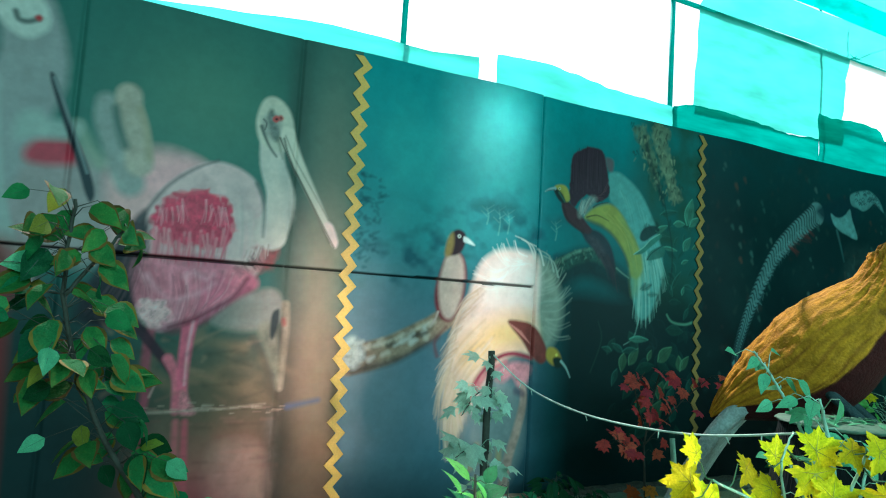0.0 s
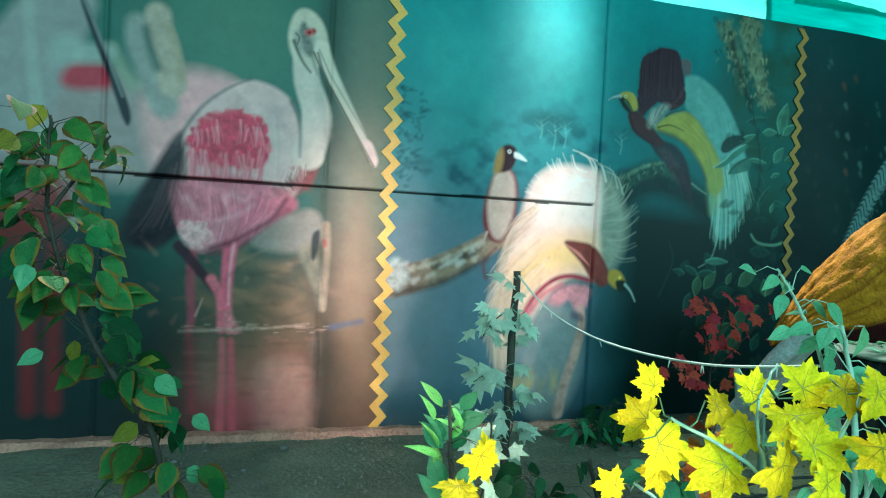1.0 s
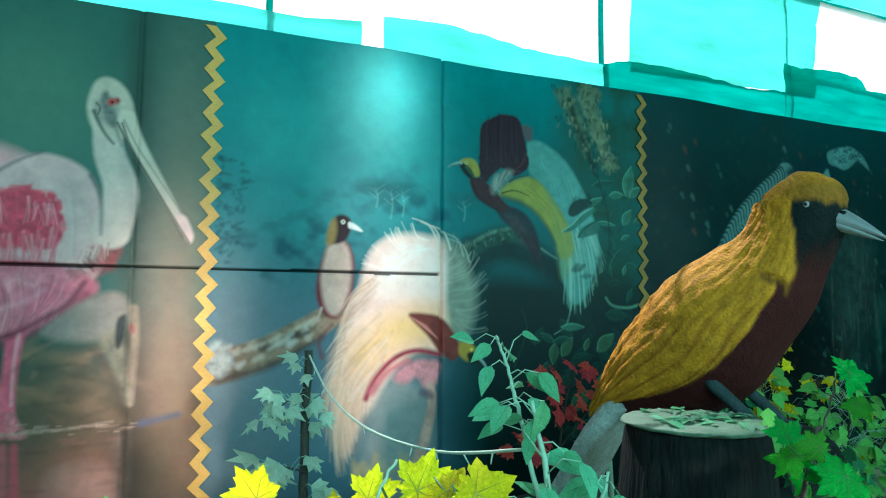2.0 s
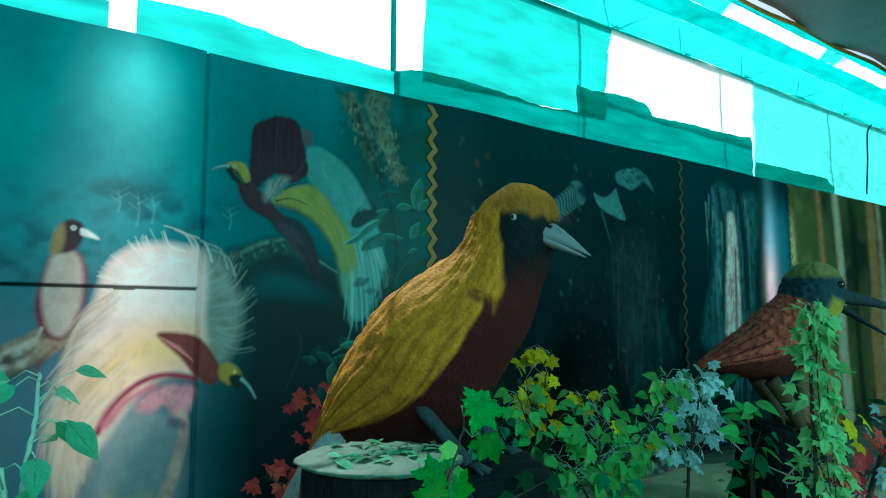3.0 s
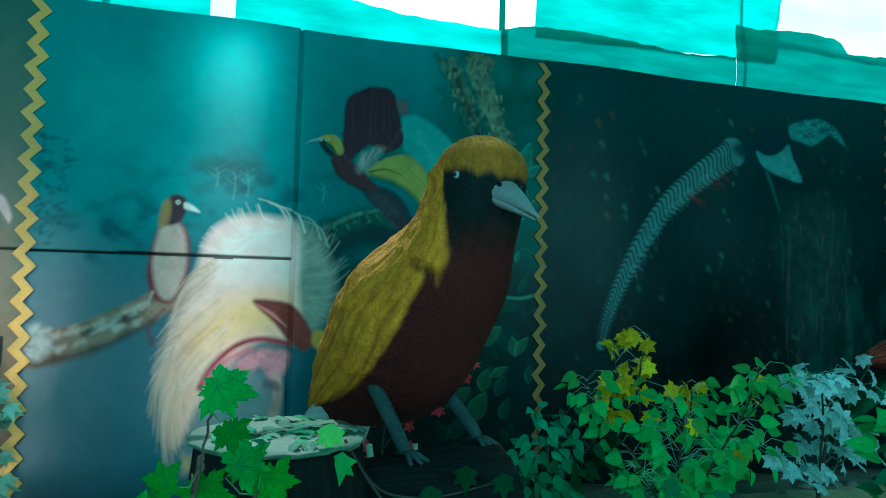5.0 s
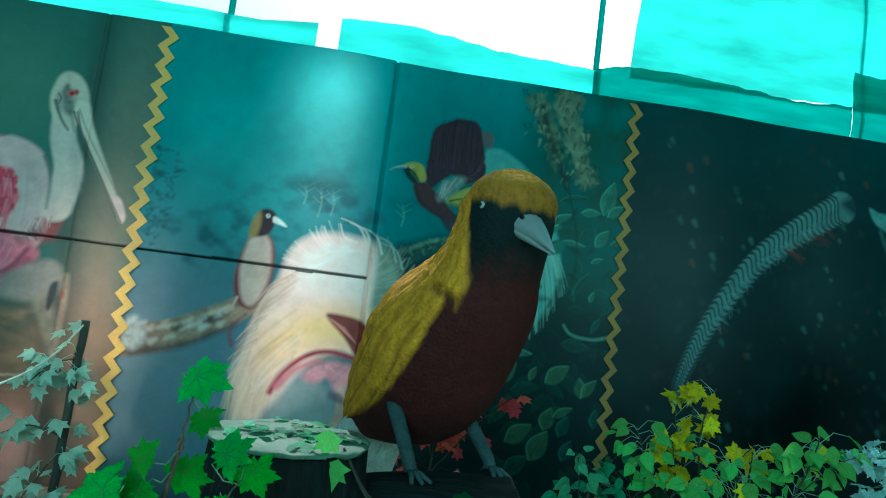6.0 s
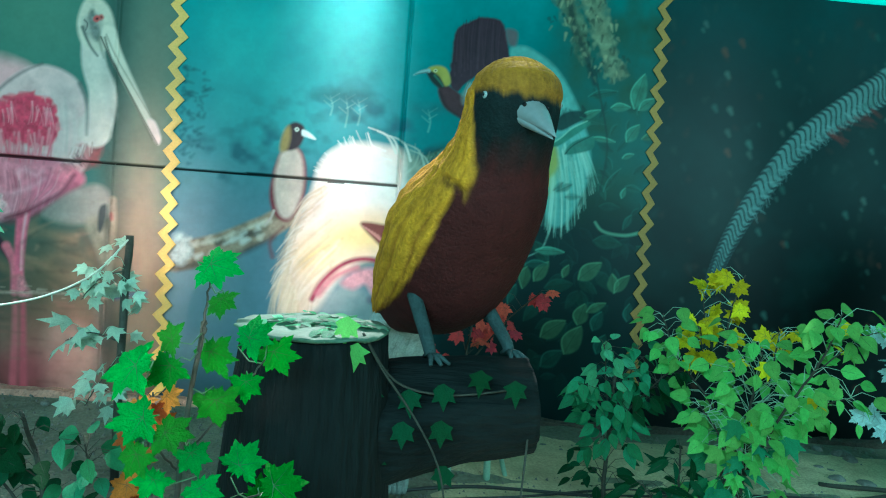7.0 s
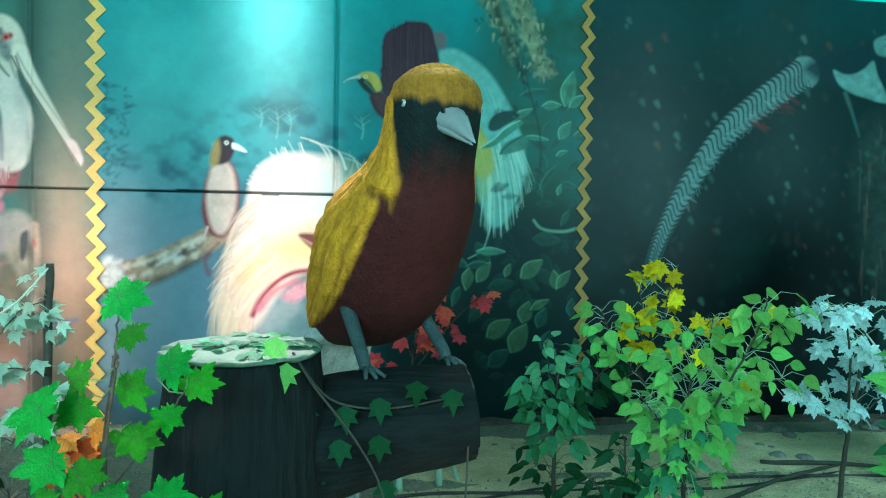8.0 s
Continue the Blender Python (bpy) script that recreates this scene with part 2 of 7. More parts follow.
def curve(points, per=8, closed=False):
    """A smooth line through a few points of any dimension."""
    p = [np.array(q, float) for q in points]
    n, out = len(p), []
    for i in range(n if closed else n - 1):
        a, b, c, d = (p[(i + k) % n] if closed else p[min(max(i + k, 0), n - 1)] for k in (-1, 0, 1, 2))
        for t in np.arange(per) / per:
            out.append(0.5 * (2 * b + (c - a) * t + (2 * a - 5 * b + 4 * c - d) * t * t + (3 * b - a - 3 * c + d) * t ** 3))
    if not closed:
        out.append(p[-1])
    return out
M["variegated_leaf_vein"] = material("yellow_brown_leaf_rim", (0.13, 0.08, 0.015), 0.7, by_object=0.5, specular=0.12)


# ---- the printed mural ----
WALL_Y, WALL_TOP = 4.38, 3.0
ZIG = (1.556, 4.706, 7.79, 9.97)
SEAM_Z, FOLD_X = 1.53, 3.02


def fold(a, t):
    return t * t * (3 - 2 * t) if a else t


def field(x, z, size, seed):
    """Soft noise between 0 and 1."""
    rng = np.random.RandomState(seed)
    grid = rng.rand(64, 64)
    u, w = x / size + 17.3, z / size + 5.7
    i, j = np.floor(u).astype(int), np.floor(w).astype(int)
    a, b = fold(1, u - i), fold(1, w - j)
    g = lambda p, q: grid[p % 64, q % 64]
    return (g(i, j) * (1 - a) + g(i + 1, j) * a) * (1 - b) + (g(i, j + 1) * (1 - a) + g(i + 1, j + 1) * a) * b


def cloud(x, z, size, seed):
    return 0.55 * field(x, z, size, seed) + 0.3 * field(x, z, size / 2.3, seed + 1) + 0.15 * field(x, z, size / 5, seed + 2)


def hang(x, z):
    """The shallow folds in which the sheets hang."""
    return WALL_Y + 0.010 * np.sin(x * 2.1 + 0.4) + 0.006 * np.sin(x * 5.3 + z * 0.8) + 0.012 * (2 * field(x, z, 0.9, 71) - 1)


class Print:
    """A sheet of vinyl with a picture that is laid on as soft strokes and shapes."""

    def __init__(self, x0, x1, step):
        self.x0, self.x1, self.step = x0, x1, step
        nx, nz = int((x1 - x0) / step) + 1, int(WALL_TOP / step) + 1
        self.X, self.Z = np.meshgrid(np.linspace(x0, x1, nx), np.linspace(0.0, WALL_TOP, nz))
        self.C = np.zeros((nz, nx, 3))

    def wash(self, colour, amount):
        self.C += (np.array(srgb(*colour)) - self.C) * np.clip(amount, 0, 1)[..., None]

    def area(self, pts, pad):
        p = np.array(pts)
        lo, hi = p.min(0) - pad, p.max(0) + pad
        dx, dz = self.X[0, 1] - self.X[0, 0], self.Z[1, 0]
        a, b = int(max(0, (lo[0] - self.x0) / dx)), int(max(0, (hi[0] - self.x0) / dx + 1))
        c, d = int(max(0, lo[1] / dz)), int(max(0, hi[1] / dz + 1))
        return np.s_[c:d, a:b]

    def lay(self, box, colour, amount, grain=0.0, seed=3, size=0.05):
        c = np.array(srgb(*colour))[None, None, :] * np.ones((*amount.shape, 1))
        if grain:
            c = c * (1 + grain * (2 * cloud(self.X[box], self.Z[box], size, seed) - 1))[..., None]
        self.C[box] += (c - self.C[box]) * np.clip(amount, 0, 1)[..., None]

    def shape(self, pts, colour, soft=0.012, alpha=1.0, grain=0.15, seed=3, size=0.05, ragged=0.0):
        """A closed smooth outline, filled."""
        p = np.array(curve(pts, 6, True))
        box = self.area(p, soft * 2 + ragged)
        x, z = self.X[box], self.Z[box]
        if x.size == 0:
            return
        if ragged:
            x = x + ragged * (2 * field(x, z, 0.03, seed + 5) - 1)
            z = z + ragged * (2 * field(x, z, 0.035, seed + 6) - 1)
        inside, near = np.zeros(x.shape, bool), np.full(x.shape, 9.0)
        for (ax, az), (bx, bz) in zip(p, np.roll(p, -1, 0)):
            if az != bz:
                inside ^= ((az > z) != (bz > z)) & (x < (bx - ax) * (z - az) / (bz - az) + ax)
            dx, dz = bx - ax, bz - az
            t = np.clip(((x - ax) * dx + (z - az) * dz) / (dx * dx + dz * dz + 1e-12), 0, 1)
            near = np.minimum(near, (x - ax - t * dx) ** 2 + (z - az - t * dz) ** 2)
        d = np.sqrt(near) * np.where(inside, 1, -1)
        self.lay(box, colour, alpha * np.clip(0.5 + d / (2 * soft), 0, 1), grain, seed, size)

    def stroke(self, pts, w0, w1, colour, soft=0.006, alpha=1.0, grain=0.0, seed=4, per=5):
        """A brush line whose width goes from w0 to w1."""
        p = np.array(curve(pts, per)) if len(pts) > 2 else np.array(pts, float)
        box = self.area(p, max(w0, w1) + soft)
        x, z = self.X[box], self.Z[box]
        if x.size == 0:
            return
        best = np.full(x.shape, -9.0)
        n = len(p) - 1
        for i in range(n):
            (ax, az), (bx, bz) = p[i], p[i + 1]
            dx, dz = bx - ax, bz - az
            t = np.clip(((x - ax) * dx + (z - az) * dz) / (dx * dx + dz * dz + 1e-12), 0, 1)
            w = (w0 + (w1 - w0) * (i + t) / n) / 2
            best = np.maximum(best, w - np.hypot(x - ax - t * dx, z - az - t * dz))
        self.lay(box, colour, alpha * np.clip(0.5 + best / (2 * soft), 0, 1), grain, seed)

    def plumes(self, a, b, count, w, colours, seed, bend=0.1, soft=0.006, alpha=0.8, spread=0.05):
        """Many fine strands that run from line a to line b."""
        rng = random.Random(seed)
        a, b = np.array(curve(a, 8)), np.array(curve(b, 8))
        for k in range(count):
            t = rng.random()
            p, q = a[int(t * (len(a) - 1))], b[int(min(max(t + rng.uniform(-0.06, 0.06), 0), 1) * (len(b) - 1))]
            q = q + np.array([rng.uniform(-spread, spread), rng.uniform(-spread, spread)])
            s = rng.uniform(0.0, 0.35)
            p = p + (q - p) * s
            side = np.array([-(q - p)[1], (q - p)[0]]) * bend * rng.uniform(0.6, 1.2)
            self.stroke([p, (p + q) / 2 + side, q], w * rng.uniform(0.6, 1.2), w * 0.15, rng.choice(colours), soft, alpha * rng.uniform(0.5, 1))

    def sheet(self, name, label):
        nz, nx = self.X.shape
        x, z = self.X.ravel(), self.Z.ravel()
        # the sheet hangs in shallow folds; the upper length laps over the lower
        y = hang(x, z)
        y -= 0.022 * np.exp(-((x - 2.62) / 0.34) ** 2)
        left = x < FOLD_X
        y -= np.where(left & (z > SEAM_Z), 0.012, 0.0)
        y += np.where(left & (np.abs(z - SEAM_Z + 0.004) < 0.0085 + 0.002 * np.sin(x * 3)), 0.05, 0.0)
        y += 0.03 * np.exp(-((x - FOLD_X - 0.012) / 0.010) ** 2)
        y += 0.012 * np.exp(-((x - 1.16) / 0.012) ** 2) + 0.014 * np.exp(-((x + 0.08) / 0.012) ** 2)
        me = bpy.data.meshes.new(name)
        v = np.stack([x, y, z], 1)
        i = np.arange((nz - 1) * nx).reshape(nz - 1, nx)[:, :-1].ravel()
        quads = np.stack([i, i + 1, i + nx + 1, i + nx], 1)
        me.vertices.add(len(v))
        me.vertices.foreach_set("co", v.ravel())
        me.loops.add(quads.size)
        me.loops.foreach_set("vertex_index", quads.ravel())
        me.polygons.add(len(quads))
        me.polygons.foreach_set("loop_start", np.arange(0, quads.size, 4))
        me.polygons.foreach_set("use_smooth", np.ones(len(quads), bool))
        me.update(calc_edges=True)
        tint = me.color_attributes.new("print", "FLOAT_COLOR", "POINT")
        rgba = np.ones((nz * nx, 4))
        ink = 1 + 0.035 * (2 * field(x, z, 0.02, 201) - 1) + 0.05 * (2 * field(x, z, 0.06, 202) - 1)
        rgba[:, :3] = np.clip(self.C.reshape(-1, 3) * ink[:, None], 0.002, 0.85)
        dark = (left & (np.abs(z - SEAM_Z + 0.004) < 0.0085 + 0.002 * np.sin(x * 3)))
        rgba[dark, :3] *= 0.15
        tint.data.foreach_set("color", rgba.ravel())
        me.materials.append(M["print"])
        return tagged(new(name, me), label, "mural", "printed mural sheets", "structure")


def heat(p, x, z, rx, rz):
    return np.exp(-((p.X - x) / rx) ** 2 - ((p.Z - z) / rz) ** 2)


def water_birds():
    """White and rose wading birds at dusk."""
    p = Print(-1.56, ZIG[0], 0.0068)
    p.wash((50, 102, 92), np.ones_like(p.X))
    p.wash((30, 62, 60), np.clip((1.35 - p.Z) / 0.9, 0, 1))
    p.wash((84, 128, 106), 0.7 * heat(p, 0.62, 2.45, 0.5, 0.45))
    # the tan washes near x 1.4 carry the warm column of light there
    p.wash((128, 130, 106), 0.5 * heat(p, 1.45, 1.95, 0.2, 0.8))
    p.wash((40, 62, 56), 0.7 * heat(p, 1.16, 2.3, 0.10, 1.2))
    p.wash((120, 96, 72), 0.75 * np.clip((1.3 - p.Z) / 0.5, 0, 1) * np.clip((p.X - 0.2) / 0.6, 0, 1))
    p.wash((150, 116, 90), 0.65 * heat(p, 1.38, 0.9, 0.2, 0.75))
    p.wash((168, 112, 96), 0.75 * heat(p, 0.85, 0.32, 0.4, 0.2))
    p.wash((66, 40, 38), 0.75 * np.clip((0.32 - p.Z) / 0.4, 0, 1))
    p.wash((30, 52, 52), 0.8 * np.clip((0.28 - p.X) / 0.25, 0, 1) * np.clip((1.5 - p.Z) / 0.25, 0, 1))
    p.wash((24, 40, 40), 0.7 * heat(p, 1.2, 0.4, 0.1, 1.0))
    # soft reeds and twigs beyond the water
    rng = random.Random(5)
    for k in range(16):
        x, z = rng.uniform(0.5, 1.1), rng.uniform(0.75, 1.05)
        p.stroke([(x, z), (x + rng.uniform(-0.25, 0.25), z + rng.uniform(-0.1, 0.12))], 0.05, 0.02, (150, 120, 92), 0.03, 0.4)
    # pale bodies out of focus
    p.shape([(-0.56, 2.15), (-0.3, 2.2), (0.1, 2.0), (0.2, 1.9), (0.28, 1.6), (0.05, 1.45), (-0.4, 1.52), (-0.8, 1.6)], (150, 142, 138), 0.06, 0.9, 0.12)
    p.shape([(0.12, 2.0), (0.32, 2.14), (0.55, 2.12), (0.75, 1.95), (0.5, 1.6), (0.2, 1.55)], (216, 166, 162), 0.05, 0.9, 0.12)
    p.shape([(0.25, 1.95), (0.45, 2.1), (0.62, 2.08), (0.5, 1.85)], (224, 164, 166), 0.05, 0.6)
    p.stroke([(0.231, 1.930), (0.174, 2.035), (0.128, 2.156), (0.081, 2.269), (0.074, 2.368)], 0.16, 0.11, (138, 148, 140), 0.025, 0.95, 0.2)
    p.stroke([(0.271, 2.046), (0.252, 2.155), (0.225, 2.263), (0.192, 2.353), (0.183, 2.428)], 0.15, 0.14, (168, 160, 142), 0.018, 0.95, 0.2)
    p.stroke([(0.321, 2.083), (0.291, 2.240), (0.245, 2.361)], 0.04, 0.03, (150, 144, 116), 0.02, 0.7)
    p.stroke([(0.122, 2.344), (0.143, 2.252), (0.188, 2.138)], 0.04, 0.05, (58, 92, 84), 0.02, 0.8)
    p.stroke([(-0.052, 2.211), (-0.003, 2.124), (0.066, 2.022)], 0.06, 0.08, (150, 164, 140), 0.03, 0.6)
    # the large bird at the edge
    p.stroke([(-0.62, 1.5), (-0.5, 2.0), (-0.3, 2.45), (-0.34, 2.8)], 0.5, 0.26, (138, 146, 142), 0.03, 1, 0.12)
    p.shape([(-0.239, 2.104), (-0.151, 2.127), (-0.060, 2.107), (-0.034, 2.011), (-0.132, 1.975), (-0.262, 1.973), (-0.291, 2.027)], (168, 46, 64), 0.03, 0.95, 0.35, 8, 0.1)
    p.shape([(-0.332, 2.220), (-0.252, 2.261), (-0.182, 2.225), (-0.041, 2.228), (-0.067, 2.138), (-0.261, 2.101), (-0.342, 2.097)], (146, 166, 156), 0.03, 0.9, 0.1)
    p.shape([(-0.5, 2.76), (-0.42, 2.9), (-0.28, 2.86), (-0.24, 2.72), (-0.36, 2.64)], (186, 196, 184), 0.02)
    p.shape([(-0.211, 2.450), (-0.183, 2.454), (-0.080, 2.198), (0.025, 1.971), (0.061, 1.849), (0.048, 1.794), (0.018, 1.835), (-0.045, 2.010), (-0.138, 2.246)], (32, 42, 48), 0.01)
    p.stroke([(-0.189, 2.453), (-0.086, 2.207), (0.014, 1.954)], 0.022, 0.014, (120, 134, 132), 0.007, 0.7)
    p.stroke([(-0.403, 2.773), (-0.384, 2.734), (-0.342, 2.732), (-0.297, 2.756)], 0.03, 0.03, (54, 70, 68), 0.01, 0.8)
    p.shape([(-0.314, 2.764), (-0.294, 2.782), (-0.277, 2.767), (-0.291, 2.745)], (170, 60, 60), 0.01)
    p.stroke([(-0.46, 2.4), (-0.38, 1.75), (-0.2, 1.28)], 0.05, 0.09, (146, 160, 152), 0.014)
    p.shape([(-0.62, 1.5), (-0.3, 1.55), (-0.2, 1.3), (-0.5, 1.1), (-0.9, 1.2)], (120, 44, 40), 0.06, 0.8)
    for x in (-0.3, -0.42):
        p.stroke([(x, 1.1), (x + 0.02, 0.2)], 0.07, 0.08, (150, 48, 50), 0.03, 0.55)
    # the rose bird in front
    p.shape([(0.06, 1.22), (0.16, 1.5), (0.32, 1.78), (0.44, 1.66), (0.42, 1.36), (0.3, 1.16), (0.15, 1.1)], (38, 36, 42), 0.02, 1, 0.4)
    p.shape([(0.34, 1.78), (0.5, 2.02), (0.7, 2.12), (0.9, 2.06), (0.99, 1.9), (1.04, 1.66), (0.95, 1.42), (0.7, 1.36), (0.42, 1.42)], (208, 178, 172), 0.014, 1, 0.14)
    p.stroke([(0.3, 1.72), (0.42, 1.92), (0.56, 2.05), (0.7, 2.13)], 0.02, 0.008, (70, 70, 72), 0.012, 0.8)
    p.shape([(0.32, 1.5), (0.6, 1.56), (0.9, 1.5), (1.0, 1.4), (0.88, 1.28), (0.68, 1.16), (0.5, 1.12), (0.37, 1.2)], (198, 108, 126), 0.02, 1, 0.35, 12, 0.07)
    p.shape([(0.42, 1.24), (0.52, 1.28), (0.58, 1.18), (0.48, 1.1), (0.4, 1.14)], (236, 172, 182), 0.02, 0.9, 0.4)
    p.plumes([(0.4, 1.5), (0.9, 1.46)], [(0.45, 1.18), (0.8, 1.2)], 40, 0.02, [(226, 140, 156), (150, 50, 76), (232, 176, 180)], 21, 0.05, 0.01, 0.55)
    p.stroke([(0.36, 1.24), (0.5, 1.1), (0.7, 1.16), (0.95, 1.36)], 0.03, 0.03, (120, 44, 66), 0.02, 0.6)
    for u, w in ((0.55, 1.32), (0.68, 1.28), (0.6, 1.22), (0.74, 1.36)):
        p.stroke([(u - 0.05, w - 0.03), (u, w), (u + 0.06, w - 0.04)], 0.012, 0.008, (140, 50, 76), 0.01, 0.6)
    p.shape([(0.38, 1.76), (0.46, 1.88), (0.58, 1.93), (0.74, 1.92), (0.81, 1.82), (0.82, 1.68), (0.7, 1.66), (0.55, 1.7), (0.4, 1.64)], (206, 44, 76), 0.014, 1, 0.35, 9, 0.05, 0.02)
    p.plumes([(0.4, 1.76), (0.82, 1.76)], [(0.38, 1.52), (0.8, 1.54)], 44, 0.018, [(206, 56, 84), (222, 120, 134), (196, 52, 76), (226, 160, 164)], 22, 0.02, 0.007, 0.6, 0.03)
    p.plumes([(0.42, 1.88), (0.78, 1.88)], [(0.42, 1.75), (0.8, 1.72)], 26, 0.012, [(236, 150, 160), (240, 200, 196)], 23, 0.05, 0.006, 0.6, 0.02)
    p.plumes([(0.42, 1.5), (0.62, 1.52), (0.92, 1.48)], [(0.44, 1.28), (0.62, 1.2), (0.82, 1.26)], 60, 0.014, [(222, 168, 172), (150, 84, 92), (196, 120, 130), (120, 70, 70), (206, 90, 116)], 24, 0.03, 0.006, 0.5, 0.03)
    p.plumes([(0.38, 1.72), (0.34, 1.5)], [(0.3, 1.4), (0.36, 1.22)], 30, 0.016, [(70, 44, 48), (120, 76, 76), (46, 36, 42)], 25, 0.03, 0.007, 0.6, 0.03)
    p.plumes([(0.84, 1.94), (0.98, 1.8)], [(0.84, 1.56), (0.98, 1.54)], 30, 0.016, [(190, 186, 172), (222, 204, 196), (170, 164, 154)], 26, 0.03, 0.01, 0.35, 0.03)
    p.shape([(1.0, 1.66), (1.08, 1.68), (1.1, 1.58), (1.0, 1.48), (0.92, 1.52)], (150, 52, 62), 0.03, 0.7, 0.5, 10, 0.04, 0.03)
    p.stroke([(1.05, 1.72), (1.09, 1.95), (1.02, 2.16), (1.0, 2.38)], 0.2, 0.13, (196, 188, 174), 0.012, 1, 0.14)
    p.stroke([(0.94, 2.02), (0.99, 1.9), (1.0, 1.7)], 0.03, 0.012, (64, 84, 78), 0.012, 0.8)
    p.shape([(0.9, 2.4), (0.93, 2.54), (1.0, 2.585), (1.09, 2.53), (1.14, 2.4), (1.13, 2.28), (1.04, 2.24), (0.94, 2.28)], (190, 186, 166), 0.012, 1, 0.18)
    p.stroke([(1.1, 2.36), (1.16, 2.22), (1.3, 1.97), (1.42, 1.76)], 0.1, 0.045, (204, 198, 178), 0.01)
    p.shape([(1.38, 1.82), (1.43, 1.82), (1.475, 1.72), (1.462, 1.67), (1.42, 1.72)], (226, 200, 192), 0.01)
    p.stroke([(1.08, 2.33), (1.13, 2.2), (1.27, 1.96), (1.42, 1.7)], 0.012, 0.008, (58, 66, 58), 0.006, 0.9)
    p.shape([(0.97, 2.48), (1.0, 2.5), (1.02, 2.42), (1.05, 2.36), (1.03, 2.3), (0.98, 2.38)], (66, 86, 78), 0.012, 0.85, 0.6, 6, 0.02)
    p.stroke([(1.03, 2.36), (1.08, 2.2)], 0.02, 0.008, (86, 96, 82), 0.01, 0.7)
    p.shape([(1.03, 2.46), (1.05, 2.475), (1.065, 2.455), (1.045, 2.435)], (176, 60, 56), 0.008)
    p.shape([(1.043, 2.458), (1.05, 2.463), (1.055, 2.455), (1.048, 2.45)], (20, 20, 20), 0.004)
    # legs and their mirror image in the water
    p.stroke([(0.419, 1.118), (0.408, 0.920), (0.422, 0.722), (0.407, 0.623)], 0.055, 0.04, (176, 84, 102), 0.012, 0.75, 0.3)
    p.stroke([(0.339, 1.128), (0.432, 1.020), (0.573, 0.851)], 0.065, 0.05, (62, 42, 54), 0.01, 0.95, 0.3)
    p.stroke([(0.525, 0.940), (0.580, 0.825), (0.588, 0.640)], 0.06, 0.045, (206, 108, 120), 0.01, 0.95, 0.4)
    p.stroke([(0.629, 1.177), (0.615, 0.993), (0.613, 0.808), (0.625, 0.657)], 0.085, 0.05, (212, 100, 120), 0.01, 0.97, 0.35)
    p.stroke([(0.643, 1.161), (0.627, 0.993), (0.626, 0.792)], 0.02, 0.014, (244, 176, 180), 0.008, 0.7)
    p.shape([(0.603, 0.738), (0.640, 0.752), (0.668, 0.692), (0.703, 0.631), (0.646, 0.617), (0.607, 0.637)], (204, 124, 128), 0.012, 0.95, 0.5, 5, 0.02)
    p.stroke([(0.444, 0.723), (0.480, 0.823)], 0.014, 0.008, (206, 160, 150), 0.006, 0.7)
    p.stroke([(0.418, 0.577), (0.432, 0.390), (0.444, 0.156)], 0.05, 0.05, (170, 66, 82), 0.02, 0.5)
    p.stroke([(0.597, 0.577), (0.604, 0.321), (0.606, 0.033)], 0.035, 0.05, (224, 112, 122), 0.012, 0.7)
    p.stroke([(0.648, 0.577), (0.661, 0.319), (0.676, 0.030)], 0.035, 0.05, (214, 96, 110), 0.012, 0.7)
    p.shape([(0.807, 0.402), (1.090, 0.416), (1.127, -0.006), (0.841, -0.011)], (172, 138, 122), 0.05, 0.6, 0.2)
    p.shape([(0.465, 0.573), (0.575, 0.573), (0.587, 0.253), (0.484, 0.256)], (128, 110, 92), 0.05, 0.5)
    p.wash((200, 90, 98), 0.55 * heat(p, 0.68, 0.14, 0.22, 0.16))
    for k in range(40):
        x, z = rng.uniform(0.3, 1.1), rng.uniform(0.06, 0.6)
        p.stroke([(x, z), (x + rng.uniform(0.05, 0.2), z)], 0.012, 0.006, rng.choice([(176, 120, 104), (84, 54, 50), (140, 92, 80)]), 0.012, 0.3)
    p.stroke([(0.36, 0.63), (0.8, 0.65), (1.1, 0.68)], 0.018, 0.008, (196, 170, 150), 0.008, 0.6, 0.5)
    p.stroke([(1.24, 0.66), (1.43, 0.7)], 0.035, 0.03, (62, 88, 128), 0.015, 0.8)
    for k in range(26):
        x, z = rng.uniform(0.2, 1.1), rng.uniform(0.68, 1.1)
        p.stroke([(x, z), (x + rng.uniform(-0.2, 0.2), z + rng.uniform(-0.08, 0.1))], 0.025, 0.008, rng.choice([(176, 136, 110), (60, 60, 52), (150, 110, 90)]), 0.012, 0.3)
    p.wash((40, 40, 38), 0.5 * heat(p, 0.25, 0.5, 0.2, 0.5))
    # a second bird that bends to the water
    p.shape([(0.742, 1.165), (0.803, 1.242), (0.915, 1.326), (1.029, 1.380), (1.114, 1.375), (1.158, 1.315), (1.156, 1.218), (1.111, 1.147), (1.024, 1.123), (0.924, 1.112), (0.808, 1.127)], (140, 134, 124), 0.02, 0.95, 0.2)
    p.stroke([(1.074, 1.128), (1.118, 1.009), (1.158, 0.871), (1.176, 0.784)], 0.11, 0.04, (132, 126, 108), 0.02, 0.85, 0.4)
    p.stroke([(1.180, 1.289), (1.193, 1.150), (1.189, 0.941), (1.184, 0.773)], 0.05, 0.03, (150, 132, 112), 0.012, 0.8, 0.4)
    p.shape([(1.095, 1.198), (1.107, 1.243), (1.140, 1.259), (1.146, 1.200), (1.133, 1.120), (1.111, 1.071), (1.096, 1.112)], (38, 48, 50), 0.01, 0.95)
    p.shape([(1.163, 1.201), (1.184, 1.206), (1.193, 1.164), (1.172, 1.156)], (150, 70, 64), 0.01, 0.8)
